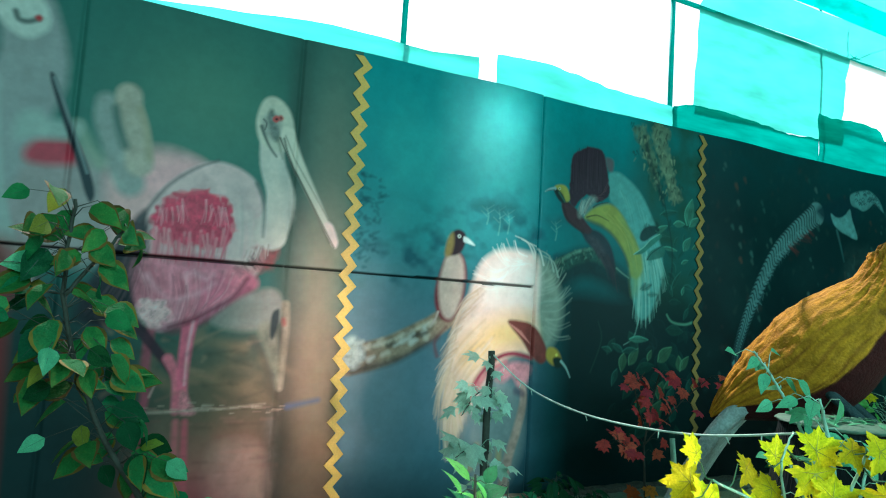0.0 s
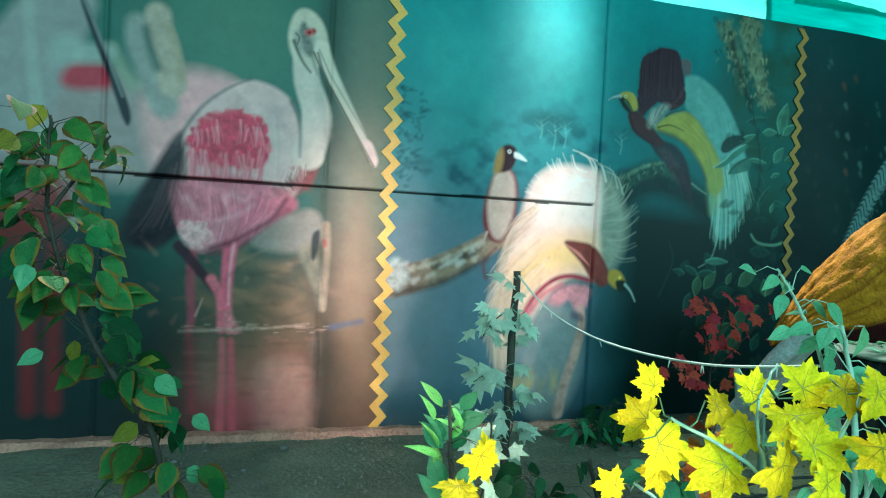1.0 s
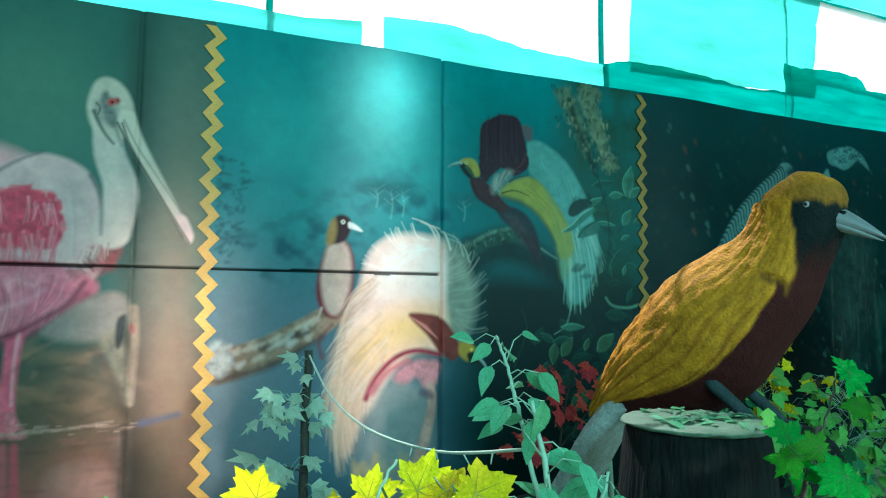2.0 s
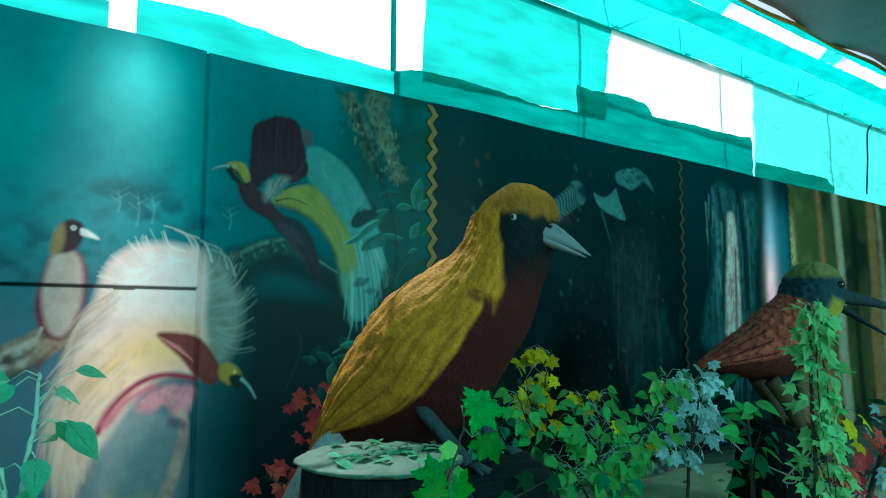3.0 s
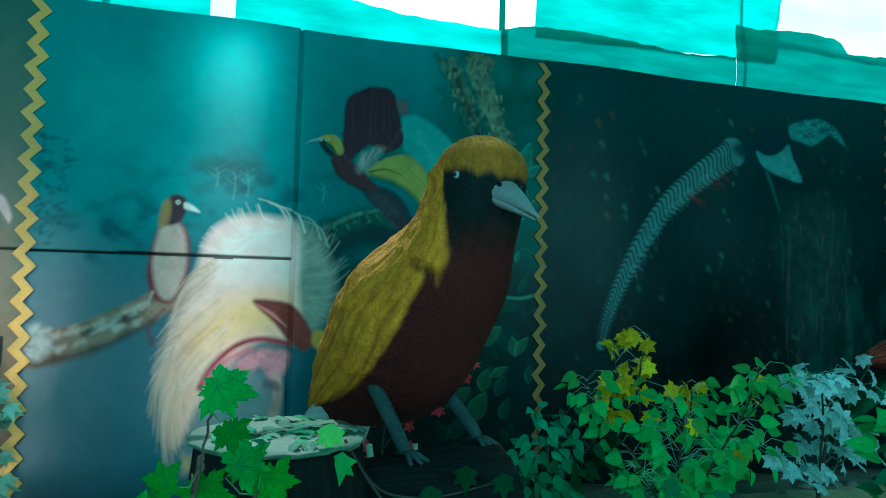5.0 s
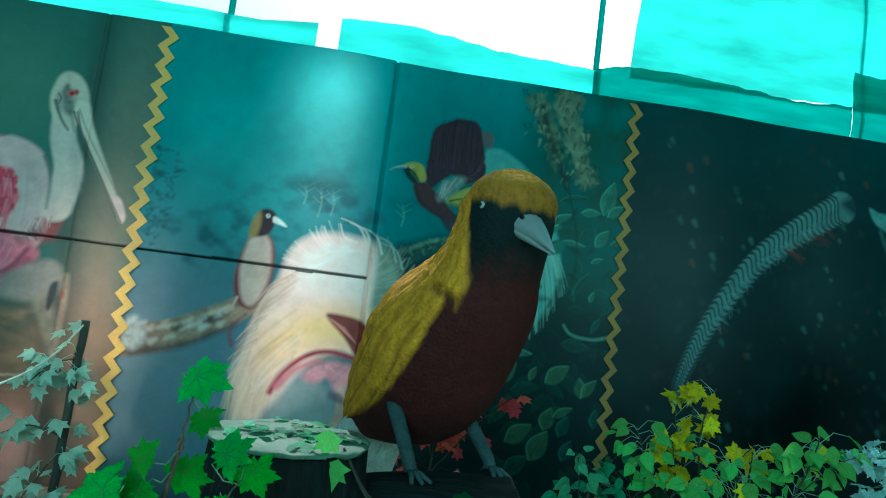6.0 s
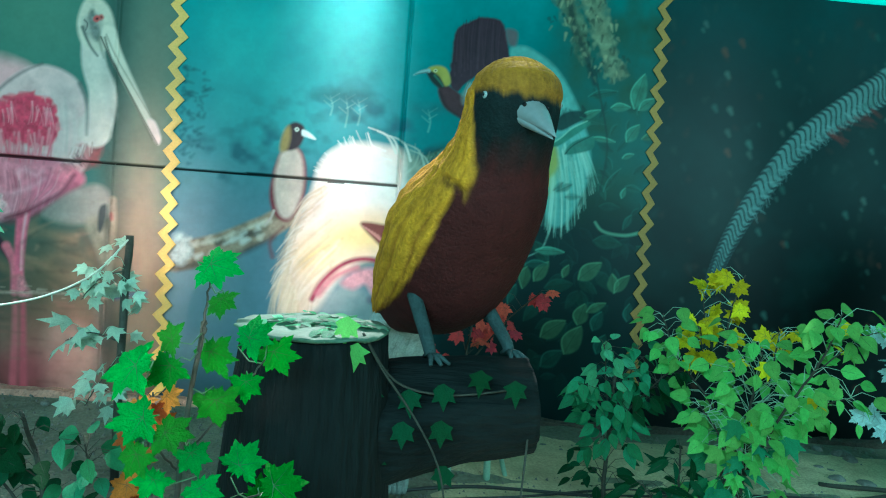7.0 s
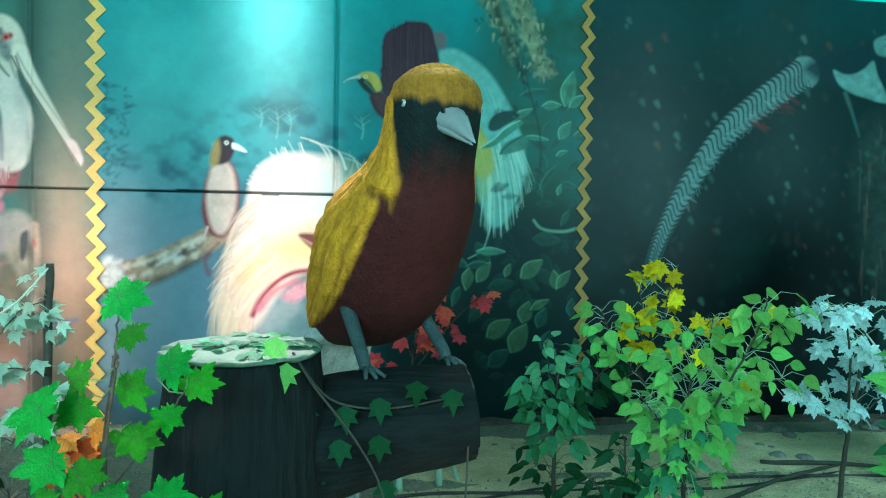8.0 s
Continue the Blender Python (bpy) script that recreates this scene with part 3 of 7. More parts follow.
    p.stroke([(0.993, 1.073), (1.083, 0.938), (1.141, 0.801)], 0.03, 0.02, (88, 78, 66), 0.02, 0.5)
    p.stroke([(1.142, 0.626), (1.159, 0.416), (1.157, 0.169)], 0.08, 0.05, (120, 102, 90), 0.03, 0.5, 0.4)
    for k in range(60):
        x, z = rng.uniform(0.35, 1.2), rng.gauss(0.655, 0.012)
        p.stroke([(x, z), (x + rng.uniform(0.02, 0.07), z)], 0.008, 0.004, rng.choice([(196, 170, 150), (90, 66, 58), (160, 126, 110)]), 0.004, 0.5)
    # feather lines and speckles on the rose bird
    p.plumes([(0.361, 1.669), (0.568, 1.900), (0.787, 1.988)], [(0.330, 1.521), (0.520, 1.551), (0.903, 1.579)], 40, 0.01, [(226, 206, 200), (176, 150, 146)], 27, 0.03, 0.005, 0.3, 0.02)
    p.plumes([(0.338, 1.472), (0.587, 1.440), (0.874, 1.493)], [(0.341, 1.245), (0.597, 1.192), (0.818, 1.287)], 70, 0.012, [(236, 170, 176), (150, 64, 84), (214, 120, 134), (128, 50, 66)], 28, 0.12, 0.005, 0.5, 0.03)
    p.shape([(0.340, 1.261), (0.422, 1.276), (0.507, 1.254), (0.510, 1.171), (0.437, 1.119), (0.365, 1.155)], (232, 196, 188), 0.02, 0.75, 0.6, 12, 0.03)
    p.plumes([(0.841, 1.491), (0.985, 1.619)], [(0.909, 1.461), (1.022, 1.537)], 26, 0.014, [(60, 34, 44), (120, 60, 68)], 29, 0.0, 0.006, 0.6, 0.02)
    p.plumes([(0.918, 1.614), (1.050, 1.659)], [(0.905, 1.546), (1.037, 1.572)], 26, 0.01, [(206, 198, 186), (120, 96, 92)], 30, 0.0, 0.005, 0.6, 0.02)
    # the modelling of the rose bird: shaded flank, red patch, belly and thigh
    p.shape([(0.360, 1.695), (0.403, 1.770), (0.475, 1.890), (0.596, 1.984), (0.662, 1.926), (0.675, 1.596), (0.647, 1.511), (0.307, 1.509)], (166, 132, 130), 0.09, 0.5, 0.15)
    p.shape([(0.788, 1.972), (0.884, 2.015), (0.989, 1.891), (1.031, 1.691), (0.939, 1.531), (0.807, 1.522)], (150, 144, 138), 0.07, 0.4, 0.15)
    p.shape([(0.370, 1.676), (0.375, 1.774), (0.421, 1.843), (0.506, 1.884), (0.599, 1.919), (0.694, 1.902), (0.780, 1.858), (0.820, 1.768), (0.808, 1.660), (0.746, 1.601), (0.643, 1.606), (0.517, 1.610), (0.425, 1.602)], (194, 58, 84), 0.016, 0.92, 0.5, 9, 0.03, 0.02)
    p.plumes([(0.378, 1.696), (0.576, 1.693), (0.811, 1.734)], [(0.380, 1.501), (0.585, 1.490), (0.781, 1.543)], 70, 0.017, [(196, 62, 86), (214, 150, 152), (170, 46, 70), (206, 110, 122)], 81, 0.02, 0.006, 0.65, 0.02)
    p.plumes([(0.401, 1.818), (0.600, 1.893), (0.777, 1.844)], [(0.405, 1.711), (0.606, 1.749), (0.798, 1.732)], 36, 0.011, [(224, 140, 150), (160, 40, 62), (232, 176, 178)], 82, 0.04, 0.005, 0.55, 0.015)
    p.shape([(0.277, 1.494), (0.585, 1.483), (0.894, 1.484), (0.920, 1.428), (0.855, 1.323), (0.729, 1.232), (0.629, 1.173), (0.524, 1.129), (0.428, 1.131), (0.355, 1.194), (0.302, 1.308)], (208, 124, 136), 0.016, 0.75, 0.45, 13, 0.05)
    p.shape([(0.668, 1.396), (0.811, 1.438), (0.878, 1.402), (0.769, 1.284), (0.675, 1.229)], (206, 104, 126), 0.03, 0.7, 0.3, 14, 0.04)
    p.shape([(0.308, 1.470), (0.415, 1.461), (0.435, 1.348), (0.377, 1.263), (0.320, 1.309)], (140, 78, 88), 0.04, 0.4, 0.3)
    p.plumes([(0.307, 1.487), (0.585, 1.473), (0.875, 1.476)], [(0.363, 1.230), (0.567, 1.157), (0.754, 1.267)], 60, 0.012, [(226, 166, 170), (132, 52, 70), (190, 100, 114)], 83, 0.1, 0.005, 0.4, 0.03)
    for a in ([(0.572, 1.423), (0.634, 1.443), (0.689, 1.414), (0.730, 1.440)], [(0.371, 1.410), (0.442, 1.323), (0.505, 1.280)], [(0.546, 1.282), (0.655, 1.328), (0.748, 1.394)], [(0.512, 1.128), (0.558, 1.207), (0.568, 1.283)]):
        p.stroke(a, 0.03, 0.012, (236, 182, 186), 0.02, 0.35, 0.4)
    p.stroke([(0.512, 1.122), (0.630, 1.167), (0.739, 1.232), (0.856, 1.316), (0.930, 1.432)], 0.035, 0.02, (88, 34, 50), 0.014, 0.75, 0.4)
    p.shape([(0.347, 1.252), (0.422, 1.276), (0.494, 1.246), (0.513, 1.175), (0.449, 1.126), (0.375, 1.149)], (222, 178, 174), 0.014, 0.85, 0.6, 12, 0.025, 0.02)
    p.shape([(0.030, 1.149), (0.059, 1.326), (0.130, 1.458), (0.249, 1.614), (0.353, 1.726), (0.334, 1.569), (0.289, 1.495), (0.286, 1.339), (0.281, 1.235), (0.200, 1.157), (0.113, 1.118)], (30, 32, 38), 0.025, 0.85, 0.5, 15, 0.04)
    p.plumes([(0.345, 1.700), (0.274, 1.565)], [(0.286, 1.258), (0.067, 1.167)], 30, 0.012, [(60, 54, 58), (18, 20, 24), (96, 70, 74)], 84, 0.06, 0.006, 0.5, 0.03)
    # the head: bare face, ringed eye, ridged bill
    p.shape([(0.931, 2.422), (0.962, 2.467), (1.012, 2.480), (1.050, 2.445), (1.054, 2.372), (1.020, 2.307), (0.969, 2.320), (0.941, 2.363)], (120, 128, 122), 0.016, 0.6, 0.5, 4, 0.02)
    p.stroke([(0.936, 2.383), (0.963, 2.319), (0.999, 2.257), (1.041, 2.208)], 0.022, 0.012, (56, 70, 68), 0.007, 0.85)
    p.stroke([(0.944, 2.431), (0.965, 2.407), (0.957, 2.366)], 0.01, 0.006, (44, 58, 58), 0.004, 0.85)
    p.shape([(1.000, 2.452), (1.022, 2.468), (1.043, 2.451), (1.028, 2.425), (1.004, 2.429)], (190, 76, 74), 0.006, 0.95)
    p.shape([(1.013, 2.444), (1.023, 2.453), (1.032, 2.446), (1.024, 2.437)], (20, 20, 22), 0.004)
    p.stroke([(1.055, 2.331), (1.126, 2.194), (1.238, 2.019), (1.371, 1.806), (1.455, 1.673)], 0.012, 0.008, (60, 62, 56), 0.004, 0.85)
    p.stroke([(1.088, 2.349), (1.160, 2.208), (1.275, 2.036), (1.404, 1.844)], 0.01, 0.006, (110, 104, 92), 0.005, 0.7)
    p.stroke([(1.147, 1.838), (1.132, 2.007), (1.076, 2.172)], 0.06, 0.03, (132, 134, 128), 0.03, 0.45)
    # more of the warm light beside the zigzag, tinted into the print
    p.wash((150, 128, 108), 0.35 * heat(p, 1.36, 1.3, 0.16, 1.2))
    p.C *= np.array((1.12, 0.97, 1.0))
    return p.sheet("mural_sheet_1", "printed vinyl mural of rose and white wading birds")


def paradise_birds():
    """Plumed birds on branches under a blue-green sky."""
    p = Print(ZIG[0], ZIG[1], 0.0062)
    p.wash((20, 104, 112), np.ones_like(p.X))
    # the sky's upper washes are paler to include the bright teal haze
    p.wash((36, 140, 142), 0.8 * np.clip((p.Z - 2.1) / 0.7, 0, 1))
    p.wash((64, 156, 152), 0.7 * heat(p, 1.85, 2.3, 0.5, 0.7))
    p.wash((74, 166, 164), 0.8 * heat(p, 2.5, 2.35, 0.6, 0.6))
    p.wash((36, 124, 130), 0.5 * np.clip((cloud(p.X, p.Z, 0.5, 37) - 0.5) * 5, 0, 1) * (p.Z > 1.6))
    p.wash((78, 108, 122), 0.85 * np.clip((1.75 - p.Z) / 0.5, 0, 1))
    p.wash((140, 144, 150), 0.6 * heat(p, 1.75, 0.85, 0.36, 0.8))
    p.wash((26, 34, 36), 0.75 * np.clip((0.35 - p.Z) / 0.4, 0, 1))
    p.wash((14, 98, 100), 0.9 * np.clip((p.X - 2.98) / 0.4, 0, 1) * np.clip((3.2 - p.Z) / 0.8, 0, 1))
    p.wash((5, 30, 31), 0.97 * np.clip((p.X - 2.9) / 0.5, 0, 1) * np.clip((1.75 - p.Z + 0.25 * field(p.X, p.Z, 0.3, 9)) / 0.4, 0, 1))
    p.wash((32, 68, 54), 0.8 * np.clip((p.X - 3.85) / 0.3, 0, 1) * np.clip((p.Z - 1.3) / 0.4, 0, 1) * (0.4 + cloud(p.X, p.Z, 0.2, 31)))
    # hazy trees
    tree = np.clip((cloud(p.X, p.Z * 1.3, 0.22, 41) - 0.48) * 6, 0, 1)
    p.wash((22, 70, 84), 0.75 * tree * np.clip((p.X - 1.6) / 0.1, 0, 1) * np.exp(-((p.Z - 1.72 - 0.12 * np.sin(p.X * 3)) / 0.26) ** 2) * (p.X < 3.3))
    p.wash((24, 86, 96), 0.5 * tree * heat(p, 2.95, 2.05, 0.3, 0.3))
    rng = random.Random(8)
    for x, z, q in ((2.66, 1.88, 0.2), (2.74, 1.9, 0.16), (2.56, 1.95, 0.12), (3.2, 1.9, 0.14)):
        p.stroke([(x, z), (x + 0.01, z + q * 0.5), (x - 0.01, z + q)], 0.01, 0.005, (128, 186, 170), 0.006, 0.4)
        for k in range(4):
            w = z + q * (0.45 + 0.15 * k)
            p.stroke([(x, w), (x + (0.05 if k % 2 else -0.05), w + 0.035)], 0.006, 0.003, (128, 186, 170), 0.005, 0.4)
        p.shape([(x - 0.12, z + q), (x, z + q + 0.05), (x + 0.12, z + q + 0.01), (x, z + q - 0.03)], (34, 92, 96), 0.03, 0.5, 0.5)
    for k in range(60):
        x, z = 1.6 + 0.16 * rng.random() ** 2, rng.uniform(1.55, 2.2)
        p.stroke([(x, z), (x + rng.uniform(0, 0.05), z + rng.uniform(-0.02, 0.03))], 0.02, 0.008, (28, 78, 86), 0.01, 0.6)
    # mossy limb and the pale branch
    p.stroke([(1.601, 0.952), (1.740, 0.985), (1.907, 1.041), (2.057, 1.120), (2.190, 1.192), (2.325, 1.281)], 0.2, 0.15, (150, 120, 100), 0.012, 1, 0.5)
    p.stroke([(1.634, 0.888), (1.763, 0.913), (1.931, 0.961), (2.081, 1.039), (2.234, 1.127)], 0.05, 0.04, (70, 58, 54), 0.02, 0.7, 0.5)
    p.stroke([(1.719, 1.035), (1.904, 1.092), (2.054, 1.164), (2.188, 1.237)], 0.03, 0.02, (196, 172, 152), 0.012, 0.7, 0.5)
    for k in range(34):
        t = rng.random()
        x, z = 1.62 + 0.75 * t, 0.99 + 0.09 * t + 0.22 * t * t + rng.uniform(-0.07, 0.07)
        p.stroke([(x, z), (x + rng.uniform(0.01, 0.06), z + 0.02)], rng.uniform(0.02, 0.05), 0.02, rng.choice([(200, 176, 158), (78, 62, 52), (104, 86, 68), (206, 190, 180), (70, 58, 50)]), 0.012, 0.7)
    p.shape([(1.58, 1.08), (1.66, 1.1), (1.72, 1.0), (1.66, 0.9), (1.58, 0.93)], (188, 182, 178), 0.02, 0.8, 0.6, 15, 0.04)
    wayside = curve([(3.207, 1.711), (3.303, 1.766), (3.438, 1.824), (3.600, 1.853), (3.724, 1.797)], 10)
    p.stroke([(3.201, 1.612), (3.310, 1.679), (3.491, 1.740), (3.683, 1.705), (3.834, 1.633), (3.964, 1.550)], 0.26, 0.16, (8, 36, 38), 0.05, 0.9, 0.5)
    p.stroke([(3.176, 1.650), (3.284, 1.725), (3.440, 1.792), (3.579, 1.819), (3.702, 1.779), (3.789, 1.712)], 0.13, 0.08, (30, 66, 58), 0.014, 0.9, 0.7)
    p.stroke([(3.206, 1.723), (3.303, 1.774), (3.437, 1.836), (3.566, 1.866)], 0.03, 0.016, (96, 132, 112), 0.012, 0.85, 0.8)
    for k in range(40):
        t = rng.random()
        x, z = np.array(wayside[int(t * (len(wayside) - 1))]) + np.array([rng.uniform(-0.02, 0.02), rng.uniform(-0.07, 0.03)])
        p.stroke([(x, z), (x + rng.uniform(-0.02, 0.03), z - rng.uniform(0.01, 0.04))], 0.016, 0.006, rng.choice([(88, 124, 104), (20, 48, 46), (60, 98, 82)]), 0.006, 0.6)
    # the small upright bird
    p.shape([(2.2, 1.5), (2.25, 1.68), (2.33, 1.74), (2.41, 1.66), (2.43, 1.48), (2.4, 1.34), (2.33, 1.24), (2.25, 1.26), (2.2, 1.36)], (116, 40, 48), 0.012, 1, 0.3)
    p.shape([(2.222, 1.52), (2.26, 1.69), (2.33, 1.73), (2.395, 1.65), (2.412, 1.48), (2.38, 1.34), (2.33, 1.26), (2.27, 1.28), (2.232, 1.38)], (198, 170, 156), 0.016, 0.95, 0.2)
    p.shape([(2.25, 1.72), (2.28, 1.84), (2.33, 1.885), (2.39, 1.865), (2.4, 1.8), (2.37, 1.73), (2.31, 1.7)], (52, 30, 38), 0.01)
    p.shape([(2.245, 1.7), (2.265, 1.82), (2.3, 1.86), (2.31, 1.78), (2.29, 1.7)], (160, 128, 70), 0.014, 0.9)
    p.shape([(2.385, 1.84), (2.43, 1.825), (2.475, 1.785), (2.42, 1.795), (2.385, 1.805)], (216, 222, 216), 0.007)
    p.shape([(2.335, 1.842), (2.35, 1.852), (2.362, 1.838), (2.347, 1.826)], (226, 226, 210), 0.006)
    p.shape([(2.343, 1.842), (2.35, 1.846), (2.355, 1.838), (2.348, 1.834)], (16, 16, 20), 0.004)
    for x in (2.21, 2.38):
        p.stroke([(x + 0.02, 1.3), (x, 1.24)], 0.018, 0.01, (190, 160, 150), 0.006)
        p.stroke([(x, 1.25), (x - 0.03, 1.2)], 0.012, 0.008, (190, 160, 150), 0.006)
    # the great white and golden plumes
    p.shape([(3.02, 1.7), (3.14, 1.72), (3.24, 1.58), (3.3, 1.4), (3.27, 1.2), (3.16, 1.06), (3.0, 1.05)], (140, 146, 130), 0.04, 0.9, 0.2)
    p.plumes([(3.04, 1.6), (3.1, 1.2)], [(3.1, 1.8), (3.26, 1.7), (3.38, 1.46), (3.36, 1.14)], 34, 0.016, [(160, 166, 150), (120, 140, 126), (176, 178, 160)], 53, -0.16, 0.007, 0.5, 0.03)
    p.shape([(2.51, 1.62), (2.6, 1.73), (2.74, 1.78), (2.92, 1.78), (3.05, 1.74), (3.07, 1.4), (3.08, 1.04), (2.9, 1.04), (2.76, 0.96), (2.66, 0.84), (2.58, 0.7), (2.5, 0.62), (2.42, 0.44), (2.37, 0.42), (2.31, 0.68), (2.32, 0.98), (2.44, 1.34)], (232, 196, 184), 0.025, 1, 0.08)
    p.shape([(2.36, 1.05), (2.5, 1.12), (2.6, 0.95), (2.56, 0.72), (2.48, 0.6), (2.4, 0.44), (2.33, 0.62), (2.33, 0.9)], (204, 160, 130), 0.08, 0.75, 0.1)
    p.shape([(2.6, 1.66), (2.8, 1.74), (3.02, 1.68), (3.02, 1.42), (2.75, 1.4), (2.55, 1.42)], (240, 222, 214), 0.08, 0.85, 0.05)
    p.shape([(2.42, 1.06), (2.58, 1.22), (2.78, 1.3), (3.0, 1.3), (3.04, 1.1), (2.9, 1.06), (2.72, 1.0), (2.6, 0.9), (2.48, 0.92)], (240, 188, 112), 0.09, 0.66, 0.05)
    p.plumes([(2.62, 1.6), (2.6, 1.4), (2.7, 1.2), (2.62, 0.95)], [(2.36, 1.12), (2.3, 0.9), (2.3, 0.66), (2.38, 0.4), (2.54, 0.66)], 70, 0.02, [(238, 214, 198), (196, 150, 120), (222, 188, 162), (176, 132, 106)], 51, -0.14, 0.009, 0.34, 0.025)
    p.plumes([(2.56, 1.5), (2.44, 1.2), (2.36, 0.9)], [(2.4, 1.34), (2.28, 1.02), (2.24, 0.72)], 44, 0.014, [(226, 196, 178), (206, 166, 140), (186, 144, 118)], 55, -0.1, 0.006, 0.7, 0.025)
    p.plumes([(2.36, 1.0), (2.42, 0.75)], [(2.26, 0.6), (2.36, 0.3), (2.46, 0.5)], 50, 0.016, [(206, 166, 136), (226, 194, 168)], 54, -0.08, 0.007, 0.6, 0.03)
    p.plumes([(2.86, 1.66), (3.0, 1.7)], [(2.46, 1.52), (2.54, 1.7), (2.72, 1.84), (2.82, 1.85)], 24, 0.013, [(246, 236, 230), (236, 216, 206)], 52, 0.26, 0.005, 0.75, 0.015)
    for u, w, q in ((2.86, 1.8, 0.2), (2.92, 1.78, 0.16), (3.0, 1.76, 0.14), (3.1, 1.72, 0.14), (3.14, 1.68, 0.15)):
        p.stroke([(u + q * 0.7, w - 0.06), (u + q * 0.35, w + 0.05), (u - 0.05, w + 0.09)], 0.018, 0.004, (214, 210, 198) if u < 3.03 else (160, 170, 156), 0.005, 0.8)
    p.wash((242, 200, 120), 0.35 * heat(p, 2.8, 1.18, 0.2, 0.08))
    p.stroke([(2.24, 1.0), (2.22, 1.1), (2.3, 1.2)], 0.03, 0.015, (110, 44, 44), 0.012, 0.6)
    p.shape([(2.58, 0.72), (2.68, 0.86), (2.82, 0.84), (2.95, 0.72), (2.98, 0.4), (2.85, 0.1), (2.6, 0.08), (2.5, 0.4)], (150, 152, 148), 0.05, 0.75)
    p.shape([(2.7, 0.86), (2.8, 0.95), (2.92, 0.97), (3.03, 0.94), (3.0, 0.82), (2.93, 0.78), (2.86, 0.86), (2.78, 0.82)], (214, 140, 146), 0.02, 0.95, 0.35, 8, 0.04)
    p.stroke([(2.52, 0.74), (2.58, 0.86), (2.7, 0.98), (2.85, 1.03), (3.03, 1.0)], 0.035, 0.03, (150, 48, 66), 0.012, 1, 0.3)
    p.stroke([(2.56, 0.78), (2.66, 0.9), (2.8, 0.97)], 0.05, 0.03, (196, 100, 112), 0.016, 0.8, 0.3)
    p.stroke([(2.96, 0.8), (2.97, 0.68), (2.93, 0.5), (2.86, 0.28), (2.82, 0.08)], 0.055, 0.085, (196, 156, 142), 0.012, 1, 0.4)
    p.stroke([(2.9, 0.76), (2.96, 0.74)], 0.05, 0.05, (96, 82, 100), 0.015, 0.7)
    p.shape([(2.8, 1.26), (2.92, 1.27), (3.04, 1.24), (3.13, 1.14), (3.18, 1.02), (3.12, 0.96), (3.02, 1.02), (2.94, 1.12)], (116, 52, 46), 0.012, 1, 0.3)
    for k in range(6):
        p.stroke([(2.82 + 0.02 * k, 1.245 - 0.01 * k), (2.94 + 0.015 * k, 1.16 - 0.012 * k)], 0.01, 0.006, (206, 128, 118), 0.005, 0.6)
    p.shape([(3.18, 1.08), (3.26, 1.07), (3.31, 0.99), (3.24, 0.95), (3.17, 1.0)], (176, 142, 56), 0.012)
    p.shape([(3.23, 1.0), (3.3, 1.01), (3.33, 0.95), (3.26, 0.93)], (24, 40, 32), 0.01)
    p.stroke([(3.31, 0.98), (3.36, 0.93), (3.4, 0.86)], 0.022, 0.008, (150, 178, 170), 0.006)
    p.shape([(3.25, 1.03), (3.265, 1.04), (3.275, 1.025), (3.26, 1.015)], (220, 200, 90), 0.005)
    for k in range(22):
        x = rng.uniform(2.45, 2.8)
        p.stroke([(x, 0.22 + rng.random() * 0.1), (x + rng.uniform(-0.04, 0.04), 0.3 + rng.random() * 0.1)], 0.04, 0.02, (196, 168, 120), 0.02, 0.4)
    # the dark-winged bird with the yellow sweep
    p.shape([(3.700, 2.477), (3.745, 2.511), (3.813, 2.511), (3.895, 2.471), (3.978, 2.419), (4.060, 2.337), (4.123, 2.244), (4.188, 2.134), (4.239, 2.017), (4.287, 1.873), (4.293, 1.684), (4.236, 1.511), (4.175, 1.381), (4.087, 1.335), (4.019, 1.436), (3.967, 1.641), (4.011, 1.769), (4.008, 1.935), (3.922, 2.072), (3.839, 2.187), (3.762, 2.241), (3.714, 2.297)], (92, 150, 144), 0.014, 0.9, 0.2, 14, 0.04)
    p.plumes([(3.770, 2.445), (3.974, 2.345), (4.119, 2.173), (4.185, 1.991)], [(3.932, 2.135), (4.115, 1.860), (4.237, 1.743), (4.333, 1.707)], 46, 0.012, [(120, 176, 166), (70, 124, 118), (104, 160, 152)], 63, 0.05, 0.005, 0.4, 0.02)
    p.plumes([(4.005, 1.852), (4.109, 1.922), (4.243, 1.912)], [(4.015, 1.352), (4.102, 1.272), (4.199, 1.340), (4.278, 1.492), (4.347, 1.657)], 80, 0.014, [(142, 186, 170), (66, 116, 106), (112, 160, 146), (166, 200, 184)], 61, 0.03, 0.005, 0.6, 0.02)
    p.stroke([(4.079, 1.439), (4.052, 1.270), (4.010, 1.176), (3.924, 1.123)], 0.016, 0.006, (120, 160, 146), 0.005, 0.7)
    p.shape([(3.477, 2.108), (3.551, 2.187), (3.643, 2.229), (3.718, 2.245), (3.788, 2.223), (3.856, 2.160), (3.922, 2.072), (3.995, 1.975), (4.059, 1.856), (4.079, 1.741), (4.030, 1.666), (3.969, 1.683), (3.930, 1.796), (3.862, 1.898), (3.767, 1.997), (3.656, 2.060), (3.559, 2.084)], (148, 146, 60), 0.016, 0.92, 0.2, 12, 0.06)
    p.shape([(3.842, 2.147), (3.929, 2.052), (4.008, 1.935), (4.068, 1.815), (4.070, 1.669), (4.002, 1.519), (3.967, 1.641), (3.952, 1.765), (3.912, 1.886), (3.868, 2.006)], (128, 150, 90), 0.04, 0.6)
